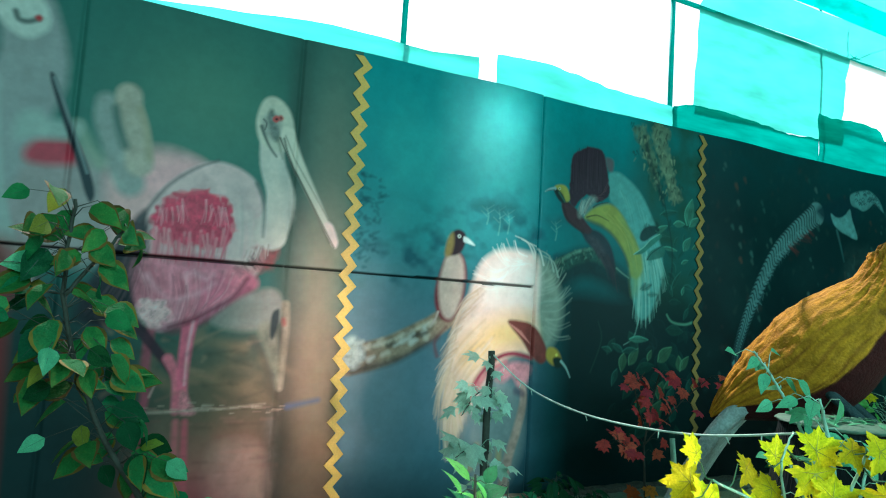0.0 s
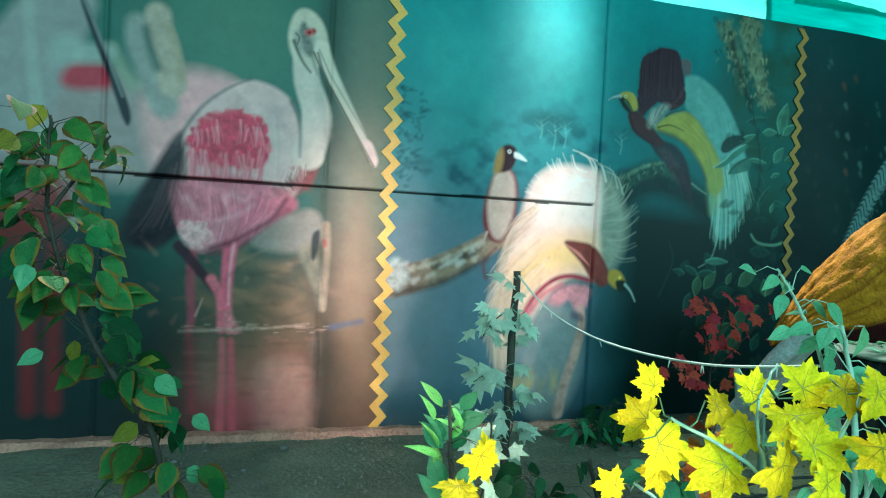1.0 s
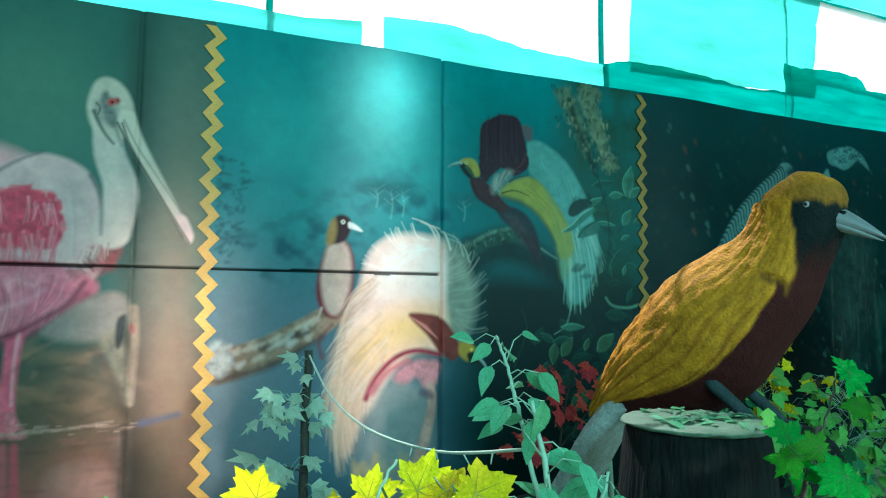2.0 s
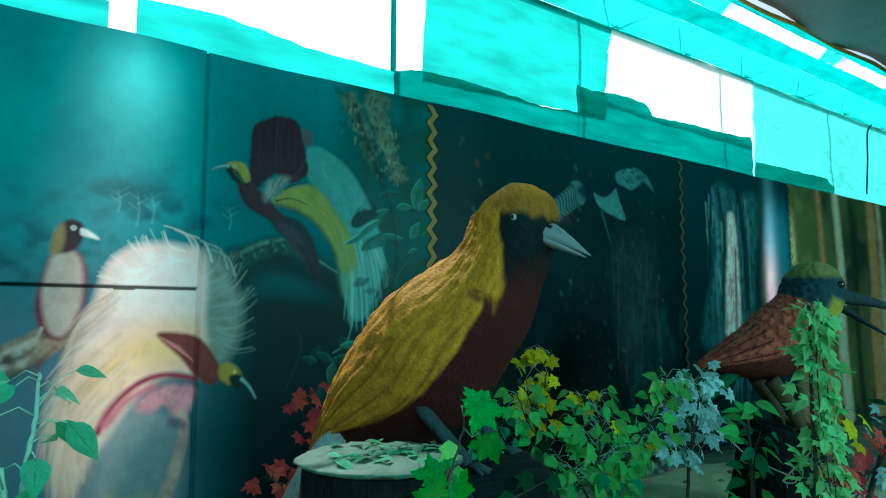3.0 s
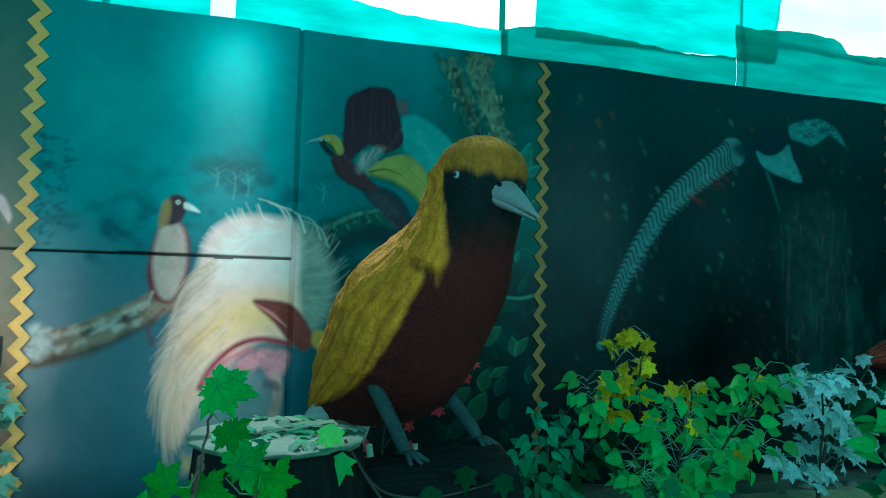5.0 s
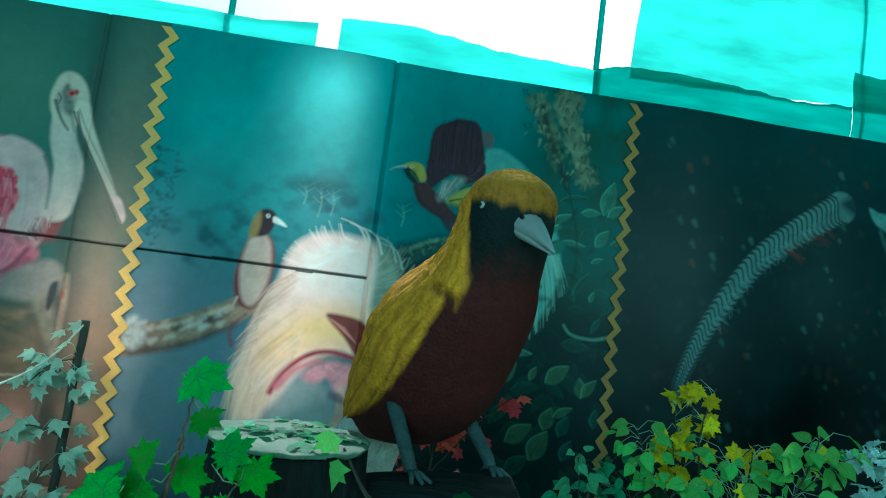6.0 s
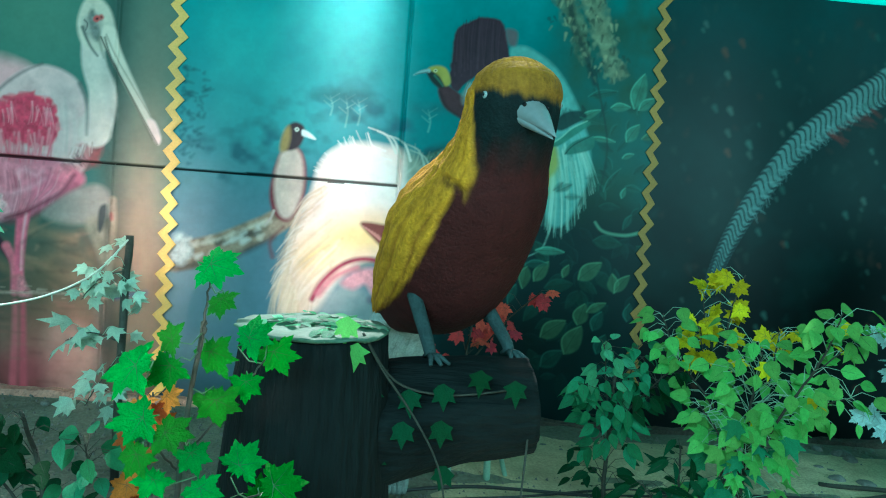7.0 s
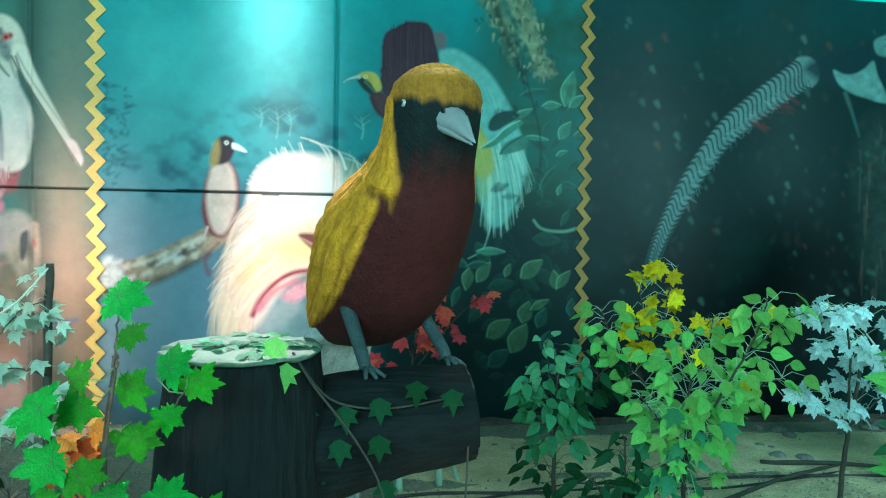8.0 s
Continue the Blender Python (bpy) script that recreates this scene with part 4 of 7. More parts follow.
    p.plumes([(3.598, 2.192), (3.800, 2.184)], [(3.857, 1.964), (4.056, 1.710)], 46, 0.012, [(170, 160, 76), (112, 116, 46), (140, 146, 70)], 64, 0.14, 0.006, 0.4, 0.02)
    p.stroke([(3.511, 2.091), (3.656, 2.056), (3.777, 1.990), (3.873, 1.883), (3.932, 1.763)], 0.03, 0.012, (62, 66, 32), 0.016, 0.6)
    p.shape([(3.409, 2.078), (3.525, 2.032), (3.636, 2.006), (3.722, 1.944), (3.779, 1.843), (3.808, 1.713), (3.780, 1.638), (3.700, 1.739), (3.595, 1.853), (3.485, 1.940)], (36, 34, 46), 0.012, 0.9, 0.3)
    p.shape([(3.520, 1.967), (3.626, 1.944), (3.701, 1.845), (3.749, 1.734), (3.679, 1.762), (3.575, 1.875)], (74, 66, 72), 0.02, 0.5, 0.5, 9, 0.03)
    p.plumes([(3.622, 1.883), (3.746, 1.832)], [(3.757, 1.628), (3.851, 1.543)], 14, 0.012, [(58, 42, 46), (30, 30, 38)], 65, 0.05, 0.006, 0.7, 0.02)
    p.shape([(3.244, 2.204), (3.288, 2.224), (3.345, 2.198), (3.423, 2.143), (3.499, 2.070), (3.554, 2.019), (3.529, 1.984), (3.458, 1.990), (3.376, 2.023), (3.300, 2.067), (3.258, 2.131)], (60, 34, 40), 0.01, 1, 0.3, 8, 0.03)
    p.stroke([(3.260, 2.166), (3.308, 2.076), (3.395, 2.020), (3.472, 1.987)], 0.02, 0.012, (30, 20, 26), 0.01, 0.7)
    p.shape([(3.319, 2.235), (3.317, 2.393), (3.328, 2.544), (3.352, 2.598), (3.405, 2.637), (3.467, 2.669), (3.541, 2.686), (3.608, 2.679), (3.649, 2.636), (3.674, 2.555), (3.698, 2.437), (3.712, 2.325), (3.663, 2.271), (3.594, 2.244), (3.544, 2.283), (3.473, 2.283), (3.408, 2.221), (3.365, 2.181)], (48, 30, 42), 0.008, 1, 0.25, 7, 0.05, 0.006)
    p.shape([(3.665, 2.614), (3.738, 2.603), (3.735, 2.514), (3.686, 2.524)], (112, 60, 66), 0.014, 0.6)
    p.plumes([(3.348, 2.278), (3.496, 2.294), (3.660, 2.311)], [(3.343, 2.601), (3.489, 2.683), (3.658, 2.641)], 60, 0.012, [(30, 18, 28), (70, 48, 60), (40, 24, 34)], 62, 0.02, 0.004, 0.55, 0.012)
    p.plumes([(3.544, 2.275), (3.665, 2.312)], [(3.641, 2.253), (3.708, 2.438)], 18, 0.01, [(96, 60, 66), (34, 20, 28)], 66, 0.02, 0.004, 0.6, 0.01)
    p.shape([(3.412, 2.165), (3.467, 2.243), (3.548, 2.291), (3.592, 2.264), (3.532, 2.193), (3.462, 2.118), (3.421, 2.103)], (134, 140, 132), 0.02, 0.6, 0.5, 6, 0.02)
    p.plumes([(3.416, 2.118), (3.485, 2.125)], [(3.443, 2.248), (3.581, 2.287)], 26, 0.01, [(172, 176, 164), (96, 100, 96)], 67, 0.06, 0.004, 0.6, 0.012)
    p.stroke([(3.500, 2.114), (3.602, 2.140), (3.719, 2.107)], 0.013, 0.005, (40, 34, 22), 0.005, 0.85)
    p.stroke([(3.559, 2.200), (3.618, 2.234), (3.703, 2.255)], 0.012, 0.005, (44, 40, 34), 0.005, 0.8)
    p.shape([(3.169, 2.310), (3.216, 2.335), (3.271, 2.333), (3.305, 2.301), (3.324, 2.236), (3.294, 2.209), (3.260, 2.237), (3.221, 2.272)], (150, 140, 62), 0.008, 1, 0.2)
    p.shape([(3.156, 2.297), (3.206, 2.294), (3.254, 2.260), (3.280, 2.208), (3.245, 2.196), (3.197, 2.230)], (22, 36, 34), 0.008)
    p.stroke([(3.216, 2.272), (3.251, 2.236), (3.276, 2.207)], 0.014, 0.006, (60, 110, 92), 0.006, 0.7)
    p.stroke([(3.174, 2.299), (3.121, 2.285), (3.078, 2.261)], 0.026, 0.006, (136, 162, 160), 0.005)
    p.stroke([(3.170, 2.290), (3.087, 2.266)], 0.006, 0.004, (40, 56, 58), 0.004, 0.8)
    p.shape([(3.205, 2.302), (3.218, 2.315), (3.232, 2.305), (3.219, 2.292)], (200, 196, 150), 0.004)
    p.shape([(3.212, 2.303), (3.218, 2.309), (3.225, 2.304), (3.219, 2.298)], (12, 14, 14), 0.003)
    # mottled trunks
    p.shape([(3.936, 2.929), (4.075, 2.941), (4.116, 2.815), (4.190, 2.659), (4.234, 2.498), (4.177, 2.450), (4.103, 2.607), (4.015, 2.760)], (86, 104, 82), 0.02, 0.8, 0.8, 35, 0.05, 0.03)
    p.shape([(4.135, 2.941), (4.317, 2.975), (4.325, 2.759), (4.395, 2.558), (4.493, 2.400), (4.394, 2.322), (4.295, 2.505), (4.207, 2.703)], (104, 118, 94), 0.02, 0.85, 0.7, 36, 0.05, 0.03)
    p.stroke([(4.063, 2.849), (4.119, 2.650), (4.204, 2.494), (4.281, 2.310)], 0.05, 0.04, (20, 44, 44), 0.014, 0.75, 0.5)
    trunk = curve([(3.977, 2.919), (4.099, 2.648), (4.301, 2.380)], 12)
    other = curve([(4.201, 2.950), (4.302, 2.673), (4.440, 2.394)], 12)
    for k in range(130):
        x, z = rng.choice(trunk + other) + np.array([rng.gauss(0, 0.05), rng.gauss(0, 0.03)])
        p.stroke([(x, z), (x + rng.uniform(-0.02, 0.02), z - rng.uniform(0.01, 0.05))], rng.uniform(0.008, 0.028), 0.006, rng.choice([(140, 148, 116), (20, 46, 42), (28, 56, 50), (112, 122, 98), (70, 92, 76)]), 0.006, 0.6)

    def leaf(x, z, length, turn, colour, alpha=0.9, wide=1.0, lit=0.5):
        """A pointed leaf with a dark midrib and a lit upper margin."""
        c, s = math.cos(turn), math.sin(turn)
        at = lambda u, w: (x + length * (c * u - s * w * wide), z + length * (s * u + c * w * wide))
        p.shape([at(0, 0), at(0.3, 0.19), at(0.62, 0.18), at(1, 0), at(0.7, -0.15), at(0.3, -0.19)], colour, 0.007, alpha, 0.35, rng.randrange(99), 0.04)
        p.stroke([at(0.05, 0), at(0.5, 0.015), at(0.95, 0)], 0.008, 0.004, tuple(int(v * 0.5) for v in colour), 0.004, 0.8 * alpha)
        if lit:
            e = 1 if c > 0 else -1
            p.stroke([at(0, 0), at(0.3, 0.18 * e), at(0.62, 0.17 * e), at(1, 0)], 0.008, 0.005, tuple(min(255, int(v * 1.5 + 22)) for v in colour), 0.005, lit * alpha)
            p.shape([at(0.2, -0.02 * e), at(0.35, -0.14 * e), at(0.7, -0.12 * e), at(0.9, -0.02 * e)], tuple(int(v * 0.5) for v in colour), 0.012, 0.5 * alpha)

    for k in range(46):
        x, z = rng.uniform(3.8, 4.66), rng.uniform(0.3, 1.35)
        leaf(x, z, rng.uniform(0.1, 0.2), rng.uniform(-2.6, 0.4), rng.choice([(20, 58, 52), (30, 72, 60), (16, 46, 44)]), rng.uniform(0.25, 0.6), 1.2, 0.25)
    for k in range(34):
        x, z = rng.uniform(4.1, 4.66), rng.uniform(1.4, 2.3)
        leaf(x, z, rng.uniform(0.06, 0.14), rng.uniform(-2.8, 1.2), rng.choice([(24, 66, 60), (36, 84, 74), (16, 46, 44)]), rng.uniform(0.25, 0.55), 1.0, 0.3)
    GREY_GREEN, MOSS, DEEP = (70, 124, 104), (66, 104, 76), (34, 78, 68)
    for x, z, n, turn, tone, wide in (
            (4.246, 2.219, 0.2, 0.25, DEEP, 0.7), (4.403, 2.158, 0.13, 0.1, GREY_GREEN, 1.1), (4.591, 2.158, 0.13, 0.7, GREY_GREEN, 1.2), (4.559, 2.164, 0.24, 1.35, GREY_GREEN, 1.1), (4.526, 1.942, 0.14, 1.0, GREY_GREEN, 1.4),
            (4.721, 2.003, 0.1, 3.5, MOSS, 1.2), (4.291, 1.949, 0.16, -0.1, GREY_GREEN, 0.5), (4.509, 1.831, 0.08, 0.4, GREY_GREEN, 1.0), (4.401, 1.600, 0.19, 1.0, DEEP, 0.6), (4.527, 1.565, 0.07, 1.3, GREY_GREEN, 1.2), (4.192, 2.059, 0.16, 0.5, GREY_GREEN, 0.8),
            (4.177, 1.005, 0.09, 1.2, MOSS, 1.3), (4.283, 0.998, 0.19, 0.7, MOSS, 1.4), (4.532, 0.923, 0.13, 1.75, MOSS, 1.5), (4.532, 0.931, 0.15, 0.9, MOSS, 1.2), (4.301, 0.691, 0.15, 1.3, MOSS, 1.7), (4.408, 0.660, 0.14, 1.2, DEEP, 1.5),
            (4.358, 0.783, 0.14, 0.5, MOSS, 1.0), (4.228, 0.487, 0.22, 1.1, MOSS, 1.5), (4.059, 0.591, 0.2, 0.65, MOSS, 1.4), (3.985, 0.965, 0.16, 1.0, MOSS, 1.3), (4.075, 0.391, 0.18, 0.7, DEEP, 1.5), (3.981, 1.173, 0.19, 0.0, GREY_GREEN, 0.7),
            (4.636, 0.738, 0.12, 1.5, DEEP, 1.4), (4.444, 0.505, 0.14, 1.2, DEEP, 1.5),
            (3.919, 1.065, 0.13, 2.6, DEEP, 1.0), (3.930, 1.057, 0.15, -1.7, MOSS, 1.3), (3.918, 1.073, 0.15, 0.1, DEEP, 0.9), (3.805, 1.074, 0.1, 2.9, DEEP, 1.1), (3.866, 0.930, 0.14, -1.9, DEEP, 1.0)):
        leaf(x, z, n, turn, tone, 0.65, wide, 0.5)
    # the leaves that cross the plumes
    p.shape([(4.038, 1.996), (4.053, 2.059), (4.114, 2.106), (4.205, 2.119), (4.244, 2.080), (4.162, 2.023), (4.085, 1.979)], (14, 46, 46), 0.008, 0.95, 0.3)
    p.shape([(3.984, 1.863), (4.079, 1.924), (4.154, 1.997), (4.252, 2.052), (4.269, 2.032), (4.168, 1.948), (4.073, 1.878)], (52, 106, 92), 0.006, 0.95, 0.3)
    p.shape([(4.122, 1.827), (4.157, 1.901), (4.290, 1.962), (4.307, 1.883), (4.223, 1.843)], (48, 100, 88), 0.006, 0.9, 0.3)
    p.stroke([(3.984, 1.863), (4.079, 1.928), (4.154, 2.001), (4.251, 2.056)], 0.009, 0.006, (128, 172, 152), 0.004, 0.9)
    p.stroke([(4.122, 1.827), (4.173, 1.890), (4.290, 1.962)], 0.008, 0.005, (18, 50, 48), 0.004, 0.9)
    p.stroke([(4.203, 2.077), (4.303, 2.052), (4.377, 2.041)], 0.01, 0.006, (40, 84, 74), 0.005, 0.9)
    p.stroke([(4.363, 1.389), (4.407, 1.340), (4.482, 1.319), (4.581, 1.317), (4.660, 1.338)], 0.016, 0.022, (92, 136, 112), 0.007, 0.85)
    p.stroke([(3.817, 1.735), (3.878, 1.698), (3.945, 1.665)], 0.014, 0.008, (108, 140, 122), 0.006, 0.8)
    p.stroke([(3.6, 0.9), (3.7, 1.15), (3.66, 1.3)], 0.012, 0.008, (30, 62, 52), 0.006, 0.8)
    p.stroke([(4.3, 2.3), (4.4, 1.9), (4.36, 1.5)], 0.014, 0.01, (24, 54, 50), 0.006, 0.8)
    return p.sheet("mural_sheet_2", "printed vinyl mural of plumed birds on branches")


def night_forest():
    """A long-tailed bird in a dark wood."""
    p = Print(ZIG[1], ZIG[2], 0.0074)
    p.wash((7, 38, 39), np.ones_like(p.X))
    p.wash((13, 62, 64), 0.8 * np.clip((p.Z - 2.3) / 0.7, 0, 1))
    p.wash((4, 17, 18), 0.85 * np.clip((1.9 - p.Z) / 0.9, 0, 1))
    p.wash((16, 46, 45), 0.5 * np.clip((cloud(p.X, p.Z, 0.35, 80) - 0.5) * 4, 0, 1))
    p.wash((34, 70, 62), 0.6 * np.clip((cloud(p.X * 3, p.Z, 0.25, 84) - 0.5) * 4, 0, 1) * np.clip((p.X - 6.7) / 0.3, 0, 1) * np.clip((2.0 - p.Z) / 0.2, 0, 1))
    rng = random.Random(17)
    for k in range(220):
        x, z = rng.uniform(4.75, 7.7), rng.uniform(0.1, 2.9)
        p.stroke([(x, z), (x + rng.uniform(-0.03, 0.03), z + rng.uniform(-0.05, 0.05))], rng.uniform(0.01, 0.05), 0.01, rng.choice([(44, 66, 58), (56, 48, 42), (30, 58, 56)]), 0.02, 0.4)
    # the long barred tail
    t = curve([(5.18, 1.0), (5.24, 1.22), (5.39, 1.55), (5.66, 1.96), (5.99, 2.25), (6.3, 2.47)], 10)
    p.stroke([q for q in t[::8]] + [t[-1]], 0.07, 0.235, (84, 118, 116), 0.01, 1, 0.25)
    for i in range(1, len(t) - 1):
        d = t[i + 1] - t[i - 1]
        d = d / np.hypot(*d)
        s = np.array([-d[1], d[0]])
        w = 0.033 + 0.084 * i / len(t)
        for side, f in ((1, 0.0), (-1, 0.0), (1, 0.5), (-1, 0.5)):
            q = t[i] + (t[i + 1] - t[i]) * f
            n = s * side * w
            if f:
                p.stroke([q + n * 0.95, q + n * 0.55 + d * 0.012], 0.008, 0.005, (24, 46, 50), 0.004, 0.75)
            else:
                p.stroke([q + n, q + n * 0.7 + d * 0.026 * side, q + n * 0.35 + d * 0.022 * side, q], 0.017, 0.009, (14, 32, 36), 0.004, 0.85)
    p.plumes([q for q in t[20::8]], [q + np.array([0.07, -0.07]) for q in t[20::8]], 70, 0.012, [(110, 146, 144), (70, 104, 104)], 72, 0.1, 0.006, 0.6, 0.02)
    for k in range(120):
        x, z = rng.uniform(4.85, 7.6), rng.uniform(0.3, 2.8)
        r = rng.uniform(0.008, 0.03)
        p.stroke([(x, z), (x + r * 0.6, z - r)], r * 1.4, r * 0.8, rng.choice([(70, 108, 100), (92, 120, 110), (96, 64, 50), (50, 92, 84), (24, 56, 54)]), 0.014, rng.uniform(0.25, 0.6))
    p.plumes([(5.9, 2.12), (6.25, 2.36)], [(6.05, 2.05), (6.36, 2.3)], 14, 0.02, [(96, 44, 40)], 71, 0.0, 0.012, 0.6)
    # its body and scaled neck
    p.shape([(6.3, 2.5), (6.5, 2.62), (6.85, 2.7), (6.95, 2.5), (6.7, 2.4), (6.5, 2.4)], (12, 44, 50), 0.03, 0.9)
    p.shape([(6.52, 2.5), (6.6, 2.475), (6.68, 2.48), (6.76, 2.52), (6.83, 2.58), (6.87, 2.48), (6.96, 2.3), (6.88, 2.29), (6.8, 2.31), (6.68, 2.34), (6.57, 2.4)], (92, 136, 132), 0.01, 0.95, 0.35)
    p.shape([(6.83, 2.72), (6.92, 2.77), (7.04, 2.8), (7.14, 2.81), (7.26, 2.76), (7.33, 2.69), (7.37, 2.61), (7.3, 2.65), (7.22, 2.69), (7.14, 2.63), (7.05, 2.59), (6.96, 2.61), (6.86, 2.63)], (84, 128, 124), 0.01, 0.95, 0.3)
    for k in range(46):
        x, z = rng.uniform(6.9, 7.3), rng.uniform(2.64, 2.79)
        p.stroke([(x, z), (x + 0.02, z + 0.015), (x + 0.04, z)], 0.01, 0.01, (26, 56, 60), 0.005, 0.7)
    p.stroke([(6.62, 2.34), (6.68, 2.2), (6.74, 2.04)], 0.03, 0.012, (60, 100, 98), 0.012, 0.7)
    p.shape([(6.8, 2.1), (7.2, 2.12), (7.35, 1.9), (7.3, 1.3), (7.0, 0.9), (6.8, 1.3)], (44, 62, 58), 0.12, 0.65, 0.7, 90, 0.06)
    for k in range(60):
        x, z = rng.uniform(6.75, 7.4), rng.uniform(0.9, 2.1)
        p.stroke([(x, z), (x + rng.uniform(-0.02, 0.02), z - rng.uniform(0.05, 0.3))], 0.012, 0.005, rng.choice([(70, 88, 80), (30, 42, 40), (84, 78, 68)]), 0.008, 0.5)
    return p.sheet("mural_sheet_3", "printed vinyl mural of a long-tailed bird at night")


def far_woods():
    p = Print(ZIG[2], ZIG[3], 0.016)
    p.wash((6, 40, 44), np.ones_like(p.X))
    rng = random.Random(3)
    p.wash((10, 54, 58), 0.8 * np.clip((p.Z - 2.0) / 0.8, 0, 1))
    p.shape([(8.409, 2.758), (8.886, 2.730), (9.298, 2.726), (9.157, 1.882), (8.967, 1.056), (8.081, 1.087), (8.328, 1.882)], (56, 92, 94), 0.06, 0.9, 0.8, 41, 0.08)
    for x0, x1, tone, w in ((1252, 1258, (84, 124, 126), 0.03), (1262, 1272, (24, 44, 46), 0.07), (1275, 1290, (60, 92, 94), 0.04), (1302, 1318, (16, 32, 36), 0.09), (1318, 1326, (70, 96, 96), 0.03)):
        top, foot = 8.25 + (x0 - 1240) * 0.0095, 8.25 + (x1 - 1240) * 0.0095
        p.stroke([(top, 2.75), ((top + foot) / 2 + 0.04, 2.2), (foot - 0.03, 1.6), (foot, 0.6)], w, w * 1.5, tone, 0.02, 0.8, 0.7)
    # the trunk's pink core, with its bright highlight painted in
    p.stroke([(8.688, 2.446), (8.696, 2.118), (8.680, 1.765), (8.664, 1.246)], 0.14, 0.3, (240, 200, 186), 0.03, 0.95, 0.7)
    p.stroke([(8.755, 2.119), (8.738, 1.764), (8.722, 1.243)], 0.03, 0.05, (70, 56, 54), 0.014, 0.85, 0.4)
    for k in range(120):
        x, z = rng.uniform(8.2, 9.1), rng.uniform(0.5, 2.8)
        p.stroke([(x, z), (x + rng.uniform(-0.04, 0.04), z - rng.uniform(0.08, 0.4))], rng.uniform(0.012, 0.035), 0.008, rng.choice([(22, 40, 42), (92, 130, 130), (50, 82, 84), (136, 160, 156), (18, 32, 36)]), 0.01, 0.55)
    # vertical streak of daylight, blue-white above and pink below, washed into the print
    p.wash((96, 134, 142), 0.75 * np.exp(-((p.X - 9.5 - 0.05 * (p.Z - 2.2)) / 0.12) ** 2) * np.clip((p.Z - 1.5) / 0.7, 0, 1))
    p.wash((196, 150, 146), 0.75 * np.exp(-((p.X - 9.48) / 0.13) ** 2) * np.exp(-((p.Z - 1.75) / 0.4) ** 2))
    p.C *= 1.35
    p.sheet("mural_sheet_4", "printed vinyl mural of a weathered tree trunk")
    p = Print(ZIG[3], 18.0, 0.024)
    p.wash((84, 92, 54), np.ones_like(p.X))
    p.wash((40, 58, 44), np.clip((cloud(p.X * 1.4, p.Z, 0.7, 111) - 0.45) * 4, 0, 1))
    p.wash((128, 128, 70), 0.7 * np.clip((cloud(p.X, p.Z, 0.5, 115) - 0.52) * 5, 0, 1) * np.clip((p.Z - 1.6) / 0.6, 0, 1))
    p.wash((150, 110, 80), 0.6 * np.clip((1.9 - p.Z) / 1.0, 0, 1) * np.clip((cloud(p.X * 1.6, p.Z * 0.25, 0.5, 113) - 0.42) * 5, 0, 1))
    for x, w, tone in ((10.7, 0.07, (196, 130, 84)), (11.15, 0.14, (250, 206, 170)), (12.45, 0.12, (250, 200, 160)), (11.6, 0.1, (28, 40, 34)), (12.2, 0.22, (214, 146, 96)), (12.75, 0.12, (40, 48, 38)), (13.5, 0.3, (170, 132, 96)), (14.6, 0.16, (46, 50, 40)), (16.0, 0.3, (206, 150, 110))):
        p.stroke([(x, 2.98), (x + 0.08, 1.9), (x + 0.02, 1.2), (x + 0.1, 0.1)], w, w * 1.6, tone, 0.06, 0.8, 0.5)
    rng = random.Random(33)
    for k in range(90):
        x, z = rng.uniform(10.0, 16.5), rng.uniform(0.4, 2.9)
        p.stroke([(x, z), (x + rng.uniform(-0.15, 0.15), z + rng.uniform(-0.1, 0.1))], rng.uniform(0.05, 0.2), 0.05, rng.choice([(120, 130, 70), (34, 52, 42), (150, 140, 84), (70, 80, 50)]), 0.06, 0.35)
    p.C *= np.array((1.9, 1.75, 1.7))
    p.sheet("mural_sheet_5", "printed vinyl mural of yellow-green woodland")
    p = Print(-5.0, -1.56, 0.03)
    p.wash((30, 70, 66), np.ones_like(p.X))
    p.wash((16, 40, 40), np.clip((cloud(p.X, p.Z, 0.6, 121) - 0.4) * 4, 0, 1))
    p.sheet("mural_sheet_6", "printed vinyl mural of dim green water")


water_birds()
paradise_birds()
night_forest()
far_woods()


def zigzag(x, top, bottom, wide, pitch, mat):
    """A band cut in zigzags, 3 mm proud of the sheet."""
    g, n = Geo(), int((top - bottom) / pitch * 2)
    swing = 0.030 if wide > 0.06 else 0.026
    for face in (0, 1):
        for k in range(n + 1):
            z = top - (top - bottom) * k / n
            dx = (swing if k % 2 else -swing) + 0.004 * math.sin(k * 1.7)
            y = min(float(hang(np.array(x + q), np.array(z))) for q in (-0.06, 0.0, 0.06)) - (0.019 if x < FOLD_X else 0.007) - 0.003 * (1 - face)
            g.v += [(x + dx - wide / 2, y, z), (x + dx + wide / 2, y, z)]
    m = 2 * (n + 1)
    for k in range(n):
        a = 2 * k
        g.f += [(a, a + 2, a + 3, a + 1), (m + a, m + a + 1, m + a + 3, m + a + 2), (a, m + a, m + a + 2, a + 2), (a + 1, a + 3, m + a + 3, m + a + 1)]
    g.f += [(0, 1, m + 1, m), (m - 2, m + m - 2, m + m - 1, m - 1)]
    g.s = [0] * len(g.f)
    ob = part("zigzag_trim", g, M[mat], None, "", False)
    return tagged(ob, "yellow zigzag border strip covering a mural joint", "trim", "zigzag border strips", "structure")


# strips further right take the darkened copies, as the light falls off
for x, z0, wide in zip(ZIG, (0.03, 0.25, 0.1, 0.1), (0.062, 0.05, 0.034, 0.034)):
    zigzag(x, 2.97, z0, wide, 0.133, "zigzag" if x < 2 else "zigzag_dim" if x < 6 else "zigzag_dimmer")


